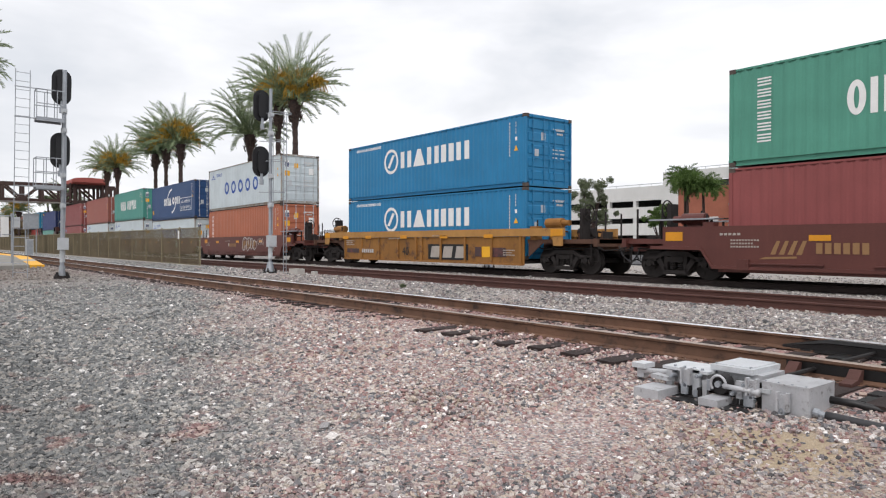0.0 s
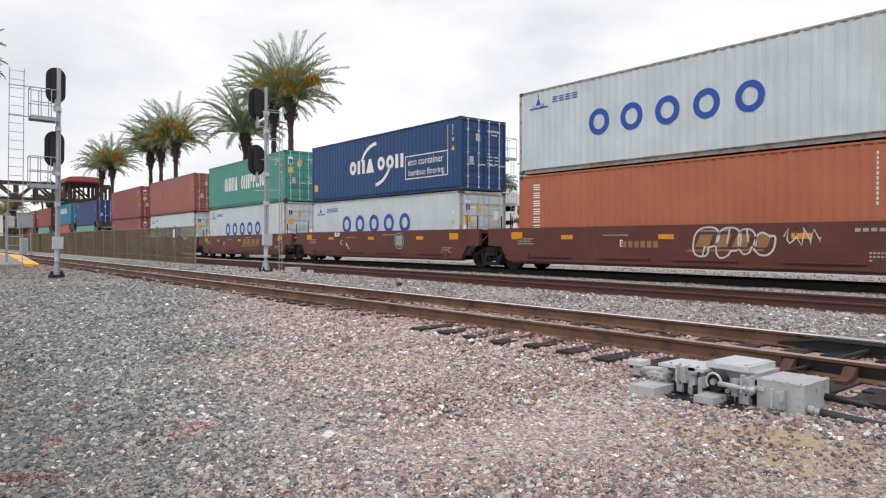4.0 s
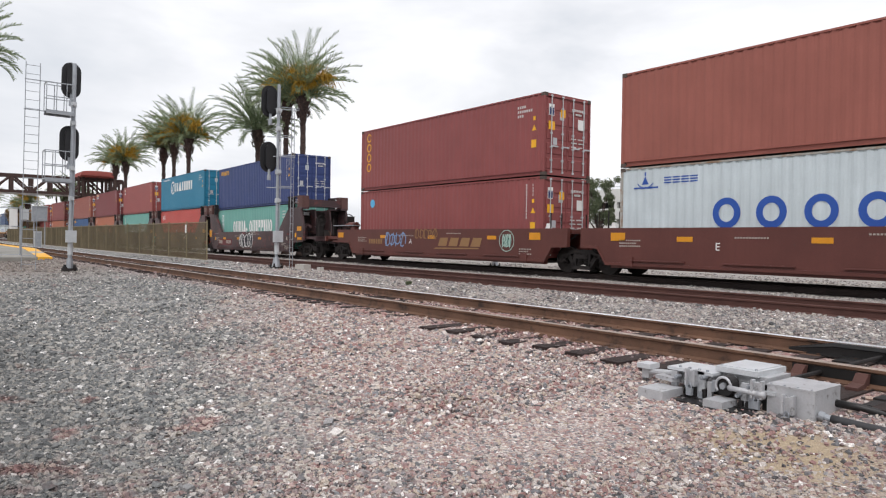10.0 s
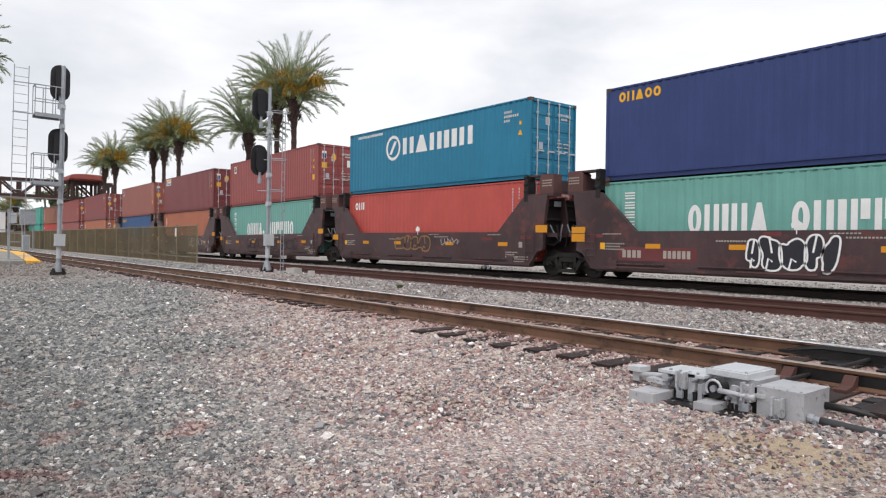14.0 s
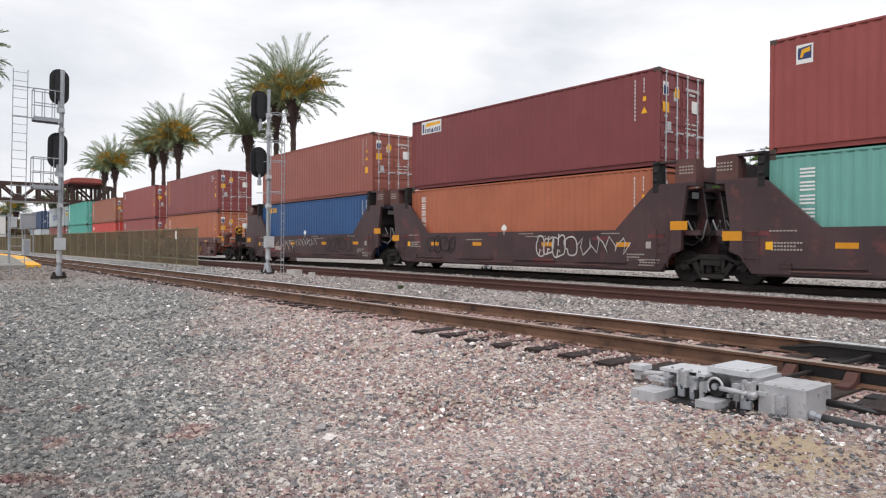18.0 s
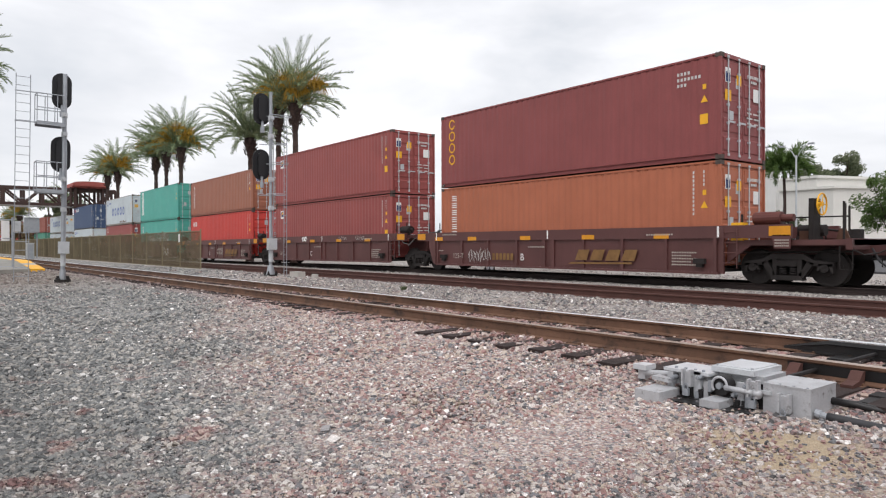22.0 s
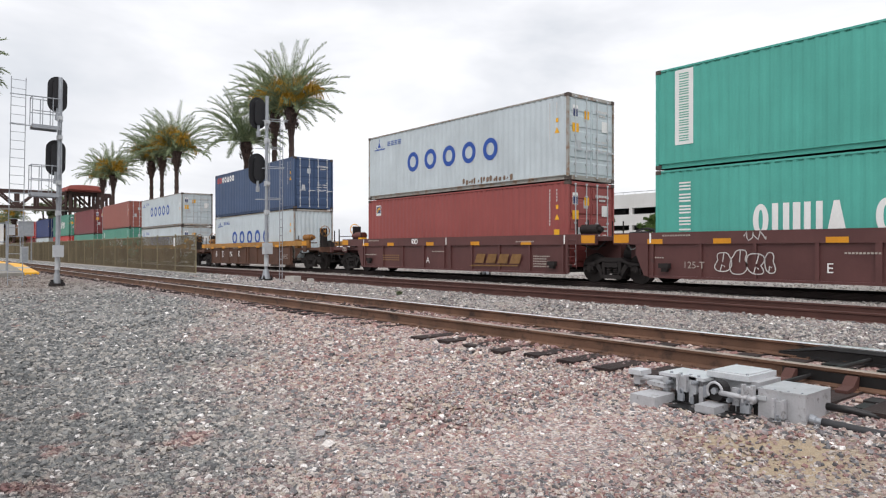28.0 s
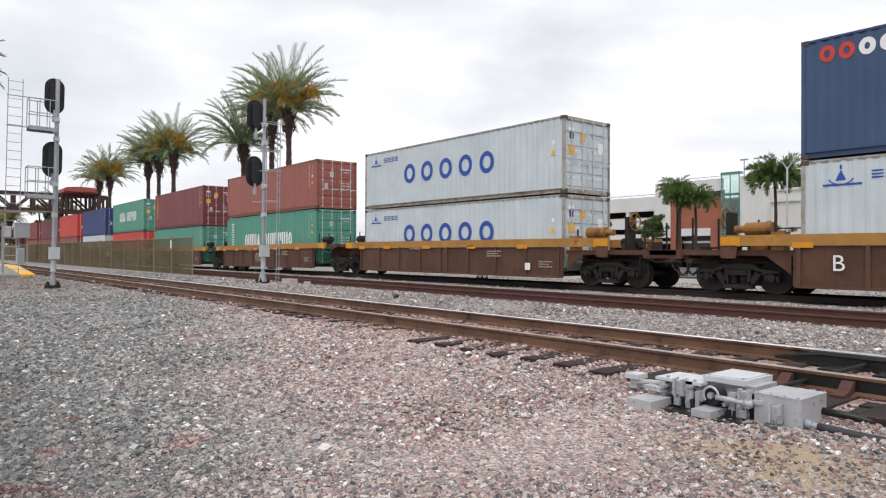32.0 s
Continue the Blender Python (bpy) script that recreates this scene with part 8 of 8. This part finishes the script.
# ---- switch machine beside the near track ----
def switch_machine():
    """The electric machine that throws the switch: motor box, gear case, detector, crank, latches and locks. Places are in the world."""
    m = thing("switch_machine", pose(-2.85, 5.45, -0.25), "silver painted electric switch machine bolted beside the track", "switch machine")
    o = Vector((-2.85, 5.45, -0.25))

    def block(name, x0, x1, y0, y1, z0, z1, mat_="silver", bevel=0.008):
        bm = bmesh.new()
        solid(bm, x0 - o.x, x1 - o.x, y0 - o.y, y1 - o.y, z0 - o.z, z1 - o.z)
        return part(name, bm, M[mat_], m, bevel=bevel)

    m.scale = (0.92, 1.0, 1.0)

    block("motor_box", -2.575, -2.19, 5.25, 5.69, -0.29, -0.035, bevel=0.012)
    block("box_lid", -2.58, -2.187, 5.247, 5.694, -0.035, -0.024, bevel=0.004)
    block("gear_case", -3.08, -2.66, 5.42, 5.80, -0.20, -0.02, bevel=0.015)
    block("cover", -3.12, -2.72, 5.37, 5.84, -0.02, 0.026, "silver_lit", 0.012)
    block("cover_rib", -3.09, -2.75, 5.40, 5.81, 0.026, 0.036, "silver_lit", 0.004)
    block("detector_case", -3.52, -3.12, 5.32, 5.62, -0.165, -0.055, bevel=0.02)
    block("detector_cover", -3.55, -3.08, 5.27, 5.64, -0.055, -0.03, "silver_lit", 0.008)
    block("bed_plate", -3.62, -2.16, 5.30, 5.74, -0.30, -0.262, "dark_iron")
    block("foot_plate", -3.62, -3.36, 4.94, 5.24, -0.28, -0.185)
    block("counter_block", -3.02, -2.84, 5.03, 5.25, -0.29, -0.195)
    # added dark plate that stands for the shade under the gear case
    block("shade_plate", -3.45, -2.66, 5.44, 5.72, -0.262, -0.20, "dark_iron")
    block("lug", -3.94, -3.86, 5.40, 5.48, -0.20, -0.10)
    block("lug_head", -3.97, -3.82, 5.36, 5.52, -0.11, -0.065, "silver_lit")
    bm = bmesh.new()
    rod(bm, Vector((-3.86, 5.42, -0.14)) - o, Vector((-3.50, 5.42, -0.11)) - o, 0.028, 10)
    part("lock_rod", bm, M["silver"], m)
    bm = bmesh.new()
    prism(bm, [(-3.66 - o.x, 5.24 - o.y), (-3.45 - o.x, 5.20 - o.y), (-3.42 - o.x, 5.27 - o.y), (-3.64 - o.x, 5.33 - o.y)], 0.10, 0.135, "z")
    part("strap", bm, M["silver"], m, bevel=0.006)
    c = Vector((-2.94, 5.32, -0.10)) - o
    bm = bmesh.new()
    rod(bm, c, c + Vector((0, -0.10, 0)), 0.082, 20)
    part("crank_hub", bm, M["dark_iron"], m, bevel=0.01)
    bm = bmesh.new()
    ring = [c + Vector((0.070 * math.cos(i * math.pi / 9), -0.115, 0.070 * math.sin(i * math.pi / 9))) for i in range(12)]
    pipe(bm, ring, 0.011, 8)
    part("crank_ring", bm, M["silver"], m)
    bm = bmesh.new()
    rod(bm, c + Vector((0, -0.10, 0)), c + Vector((0, -0.135, 0)), 0.028, 6)
    part("hub_nut", bm, M["galv"], m)
    bm = bmesh.new()
    rod(bm, c + Vector((0.05, -0.12, -0.005)), c + Vector((0.36, -0.11, -0.015)), 0.021, 10)
    rod(bm, c + Vector((0.30, -0.11, -0.013)), c + Vector((0.37, -0.11, -0.015)), 0.030, 10)
    part("crank_arm", bm, M["silver"], m, smooth=True)
    for dx, dz, ln in ((-0.11, 0.02, 0.09), (-0.02, -0.10, 0.16), (0.14, -0.10, 0.15), (0.27, -0.12, 0.10), (-0.24, -0.09, 0.10)):
        bm = bmesh.new()
        solid(bm, c.x + dx - 0.018, c.x + dx + 0.018, c.y - 0.09, c.y - 0.055, c.z + dz - ln, c.z + dz)
        part("link", bm, M["dark_iron"] if dx > -0.1 else M["galv"], m, bevel=0.005)
    # straps, stiffeners and turned pins that break up the front of the machine
    for x, y, z0_, z1_, w_, k_ in ((-3.47, 5.28, -0.25, -0.06, 0.030, "silver"), (-3.36, 5.30, -0.25, -0.06, 0.022, "dark_iron"), (-3.20, 5.29, -0.27, -0.02, 0.035, "silver_lit"), (-3.10, 5.27, -0.26, -0.10, 0.022, "silver"),
                                   (-2.78, 5.28, -0.28, -0.06, 0.030, "silver"), (-2.70, 5.25, -0.27, -0.13, 0.024, "galv"), (-2.61, 5.30, -0.28, -0.05, 0.020, "dark_iron")):
        block("strap", x - w_, x + w_, y - 0.02, y + 0.012, z0_, z1_, k_, 0.006)
    for x, z in ((-3.42, -0.10), (-3.30, -0.16), (-3.16, -0.07), (-2.82, -0.16), (-2.72, -0.08), (-2.66, -0.20)):
        bm = bmesh.new()
        rod(bm, Vector((x, 5.29, z)) - o, Vector((x, 5.215, z)) - o, 0.019, 10)
        rod(bm, Vector((x, 5.215, z)) - o, Vector((x, 5.20, z)) - o, 0.012, 6)
        part("pin", bm, M["galv"], m)
    for i in range(4):
        block("lid_bolt", -2.56 + 0.11 * i, -2.545 + 0.11 * i, 5.262, 5.277, -0.026, -0.018, "galv", 0.002)
    for x in (-3.08, -2.76):
        for y in (5.41, 5.80):
            bm = bmesh.new()
            rod(bm, Vector((x, y, 0.026)) - o, Vector((x, y, 0.040)) - o, 0.013, 6)
            part("cover_bolt", bm, M["galv"], m)
    bm = bmesh.new()
    solid(bm, -2.60 - o.x, -2.50 - o.x, 5.235 - o.y, 5.25 - o.y, -0.115 - o.z, -0.085 - o.z)
    part("name_plate", bm, M["galv_pale"], m, bevel=0.003)
    # black pad: spilt grease, with the underside's shade put into its colour
    block("sump", -3.50, -2.66, 5.20, 5.46, -0.30, -0.245, "grease")
    bm = bmesh.new()
    rim = [(0.42 * math.cos(i * math.pi / 12) * (1 + 0.16 * math.sin(i * 2.3)), 0.15 * math.sin(i * math.pi / 12) * (1 + 0.22 * math.sin(i * 1.7 + 1))) for i in range(24)]
    prism(bm, [(-2.98 - o.x + a, 5.17 - o.y + b) for a, b in rim], -0.05, -0.002, "z")
    part("grease_spill", bm, M["grease"], m, "black grease spilt on the stones")
    bm = bmesh.new()
    rim = [(0.95 * math.cos(i * math.pi / 14) * (1 + 0.10 * math.sin(i * 2.9)), 0.31 * math.sin(i * math.pi / 14) * (1 + 0.14 * math.sin(i * 1.9 + 2))) for i in range(28)]
    prism(bm, [(-1.85 - o.x + a, 6.15 - o.y + b) for a, b in rim], -0.06, 0.055, "z")
    part("grease_spill", bm, M["grease"], m, "black grease soaked ballast")
    for x0, x1, z in ((-3.30, -3.24, -0.12), (-3.17, -3.13, -0.14), (-2.93, -2.89, -0.17), (-2.76, -2.72, -0.17)):
        block("bracket", x0, x1, 5.24, 5.34, -0.26, z - 0.03, "dark_iron", 0.006)
    for x, z in ((-3.44, -0.02), (-3.34, -0.02), (-3.24, -0.02), (-3.16, -0.02)):
        bm = bmesh.new()
        rod(bm, Vector((x, 5.31, z - 0.012)) - o, Vector((x, 5.31, z + 0.006)) - o, 0.014, 6)
        part("bolt", bm, M["galv"], m)
    for x, y, z in ((-3.27, 5.25, -0.10), (-2.64, 5.24, -0.10), (-2.38, 5.235, -0.17)):
        q = Vector((x, y, z)) - o
        bm = bmesh.new()
        solid(bm, q.x - 0.035, q.x + 0.035, q.y - 0.02, q.y + 0.03, q.z - 0.06, q.z + 0.07)
        solid(bm, q.x - 0.05, q.x - 0.03, q.y - 0.05, q.y, q.z - 0.05, q.z + 0.09)
        solid(bm, q.x + 0.03, q.x + 0.05, q.y - 0.05, q.y, q.z - 0.05, q.z + 0.09)
        part("hasp", bm, M["silver"], m, bevel=0.006)
        bm = bmesh.new()
        solid(bm, q.x - 0.028, q.x + 0.028, q.y - 0.06, q.y - 0.03, q.z - 0.13, q.z - 0.07)
        pipe(bm, [(q.x + 0.02 * math.cos(a), q.y - 0.045, q.z - 0.07 + 0.045 * math.sin(a)) for a in (0, 0.6, 1.2, 1.9, 2.5, 3.14)], 0.006, 6)
        part("padlock", bm, M["galv"], m, "grey steel padlock", bevel=0.004)
    for x in (-3.0, -2.8, -2.5, -2.3):
        bm = bmesh.new()
        rod(bm, Vector((x, 5.33, -0.26)) - o, Vector((x, 5.33, -0.235)) - o, 0.018, 6)
        part("bolt", bm, M["dark_iron"], m)
    for x0, x1, y0, y1 in ((-2.06, -1.30, 5.78, 6.02), (-2.10, -1.42, 6.10, 6.30)):
        block("throw_plate", x0, x1, y0, y1, -0.23, -0.165, "dark_iron", 0.01)
    bm = bmesh.new()
    pipe(bm, [Vector(q) - o for q in ((-2.2, 5.62, -0.16), (-2.02, 5.66, -0.17), (-1.85, 5.72, -0.20), (-1.66, 5.74, -0.19), (-1.52, 5.86, -0.14), (-1.50, 6.05, -0.11))], 0.03, 8)
    part("conduit", bm, M["grease"], m, "black greasy conduit", smooth=True)
    bm = bmesh.new()
    a = Vector((-2.18, 5.31, -0.205)) - o
    rod(bm, a, a + Vector((0.045, 0.0, -0.008)), 0.034, 12)
    rod(bm, a + Vector((0.045, 0, -0.008)), a + Vector((0.10, 0.0, -0.015)), 0.027, 12)
    part("cable_gland", bm, M["galv"], m)
    bm = bmesh.new()
    pts = []
    for i in range(16):
        f = i / 15
        pts.append(a + Vector((0.09 + 1.15 * f, -0.02 * math.sin(f * 3) + 0.16 * f, -0.012 - 0.030 * min(1, f * 2.2))))
    pipe(bm, pts, 0.033, 10)
    part("cable", bm, M["hose"], m, "black rubber cable hose", smooth=True)


switch_machine()


# ---- loose ballast stones ----
def stones(seed=7):
    """Loose crushed stones over the ground in front of the camera, smaller and denser near it, in one mesh."""
    rng = np.random.RandomState(seed)
    base = np.array([(x, y, z) for z in (-1, 1) for x, y in ((-1, -1), (1, -1), (1, 1), (-1, 1))], float) * 0.72
    tris = np.array([(0, 2, 1), (0, 3, 2), (4, 5, 6), (4, 6, 7), (0, 1, 5), (0, 5, 4), (1, 2, 6), (1, 6, 5), (2, 3, 7), (2, 7, 6), (3, 0, 4), (3, 4, 7)])
    spots = []
    for r0, r1, n, s in ((2.6, 5.0, 46000, 0.0098), (5.0, 8.0, 50000, 0.0128), (8.0, 13.0, 46000, 0.0168), (13.0, 24.0, 42000, 0.0195), (24.0, 45.0, 18000, 0.027)):
        d = np.sqrt(rng.uniform(r0 ** 2, r1 ** 2, n))
        a = np.radians(51.4) + rng.uniform(-np.radians(37), np.radians(36), n)
        spots.append(np.stack([-np.sin(a) * d, np.cos(a) * d, s * np.minimum(rng.lognormal(0, 0.34, n), 1.9)], 1))
    # a thinner scatter all round the camera
    d, a = np.sqrt(rng.uniform(0, 64, 16000)), rng.uniform(0, 2 * np.pi, 16000)
    spots.append(np.stack([-np.sin(a) * d, np.cos(a) * d, 0.0135 * rng.lognormal(0, 0.34, 16000)], 1))
    p = np.concatenate(spots)
    keep = (p[:, 1] < 27.0) & (p[:, 1] > -8)
    for yc in (7.30, 13.35, 18.615):
        for g in (-GAUGE, GAUGE):
            keep &= np.abs(p[:, 1] - yc - g) > 0.085
    on_tie = (np.abs(p[:, 1] - 7.2) < 1.35) & (rng.rand(len(p)) < 0.5)
    keep &= ~on_tie
    keep &= ~((np.abs(p[:, 0] + 2.8) < 0.62) & (np.abs(p[:, 1] - 5.45) < 0.24))
    keep &= ~((np.abs(p[:, 0] + 2.98) < 0.42) & (np.abs(p[:, 1] - 5.16) < 0.13) & (rng.rand(len(p)) < 0.8))
    keep &= ~(((p[:, 0] + 1.85) / 0.95) ** 2 + ((p[:, 1] - 6.15) / 0.31) ** 2 < 1.0) | (rng.rand(len(p)) < 0.10)
    # the near ends of the switch ties lie bare
    step = np.abs(((p[:, 0] + 8.64) / 0.52 + 0.5) % 1.0 - 0.5) * 0.52
    keep &= ~((p[:, 0] > -7.8) & (p[:, 1] > 5.70) & (p[:, 1] < 6.5) & (step < 0.125) & (rng.rand(len(p)) < 0.80))
    # trodden sandy patches hold fewer stones
    bare = np.array([noise.noise((a * 0.55 + 3.1, b * 0.55, 0.0)) + (0.35 if (a > -4.6 and b < 5.0) else 0.0) for a, b in p[:, :2]])
    keep &= ~((bare > 0.45) & (rng.rand(len(p)) < 0.28))
    wob = np.array([noise.noise((a * 2.1, b * 2.1, 5.0)) for a, b in p[:, :2]])
    for cx, cy, rx, ry in ((-2.3, 4.4, 0.72, 0.34), (-1.75, 4.7, 0.4, 0.2), (-9.0, 2.85, 1.5, 0.3), (-7.4, 3.5, 1.0, 0.28), (-5.3, 5.55, 0.7, 0.2), (-4.4, 3.6, 0.8, 0.25)):
        inside = ((p[:, 0] - cx) / rx) ** 2 + ((p[:, 1] - cy) / ry) ** 2 + 1.3 * wob < 1.0
        keep &= ~(inside & (rng.rand(len(p)) < 0.58))
    p = p[keep]
    n = len(p)
    shape = base[None] * (1 + rng.uniform(-0.42, 0.42, (n, 8, 3)))
    shape *= rng.uniform(0.6, 1.4, (n, 1, 3))
    q = rng.normal(size=(n, 4))
    q /= np.linalg.norm(q, axis=1)[:, None]
    w, x, y, z = q.T
    rot = np.stack([1 - 2 * (y * y + z * z), 2 * (x * y - z * w), 2 * (x * z + y * w), 2 * (x * y + z * w), 1 - 2 * (x * x + z * z), 2 * (y * z - x * w),
                    2 * (x * z - y * w), 2 * (y * z + x * w), 1 - 2 * (x * x + y * y)], 1).reshape(n, 3, 3)
    v = np.einsum("nij,nkj->nki", rot, shape) * p[:, 2][:, None, None] * np.array([1.05, 1.05, 0.80])
    zg = np.array([ground_height(b) + (0.03 * noise.noise((a * 0.7, b * 0.7, 0.0)) if a > -40 else 0) for a, b in p[:, :2]])
    v[:, :, 0] += p[:, 0][:, None]
    v[:, :, 1] += p[:, 1][:, None]
    v[:, :, 2] += (zg + p[:, 2] * 0.28)[:, None]
    f = tris[None] + (np.arange(n) * 8)[:, None, None]
    me = bpy.data.meshes.new("ballast_stones")
    vv, ff = v.reshape(-1, 3), f.reshape(-1, 3)
    me.vertices.add(len(vv))
    me.vertices.foreach_set("co", vv.ravel())
    me.loops.add(ff.size)
    me.loops.foreach_set("vertex_index", ff.ravel().astype(np.int32))
    me.polygons.add(len(ff))
    me.polygons.foreach_set("loop_start", np.arange(0, ff.size, 3, dtype=np.int32))
    me.update(calc_edges=True)
    me.shade_flat()
    me.materials.append(M["stone"])
    tagged(new("ballast_stones", me), "loose grey, pink and white crushed ballast stones", "gravel", kind="stuff")


stones()


# ---- what moves: the train, and its wheels ----
def motions():
    for ob, u, z in TRAIN:
        walk(ob, [(t, on_track(u + rolled(t), z)) for t in range(33)])
    # the wheels turn as they roll; each is keyed closely while it passes the open view
    for ob, x, u in WHEELS:
        here = [k / 15 for k in range(481) if -58 < u + x + rolled(k / 15) < 2]
        if not here:
            continue
        times = sorted({0.0, 32.0, *here})
        rows, a = [], 0.0
        for i, t in enumerate(times):
            if i and t - times[i - 1] < 0.07:
                a += (rolled(t) - rolled(times[i - 1])) / 0.45
            rows.append((t, Matrix.Translation((x, 0, 0.45)) @ Matrix.Rotation(a, 4, "Y")))
        walk(ob, rows)


motions()
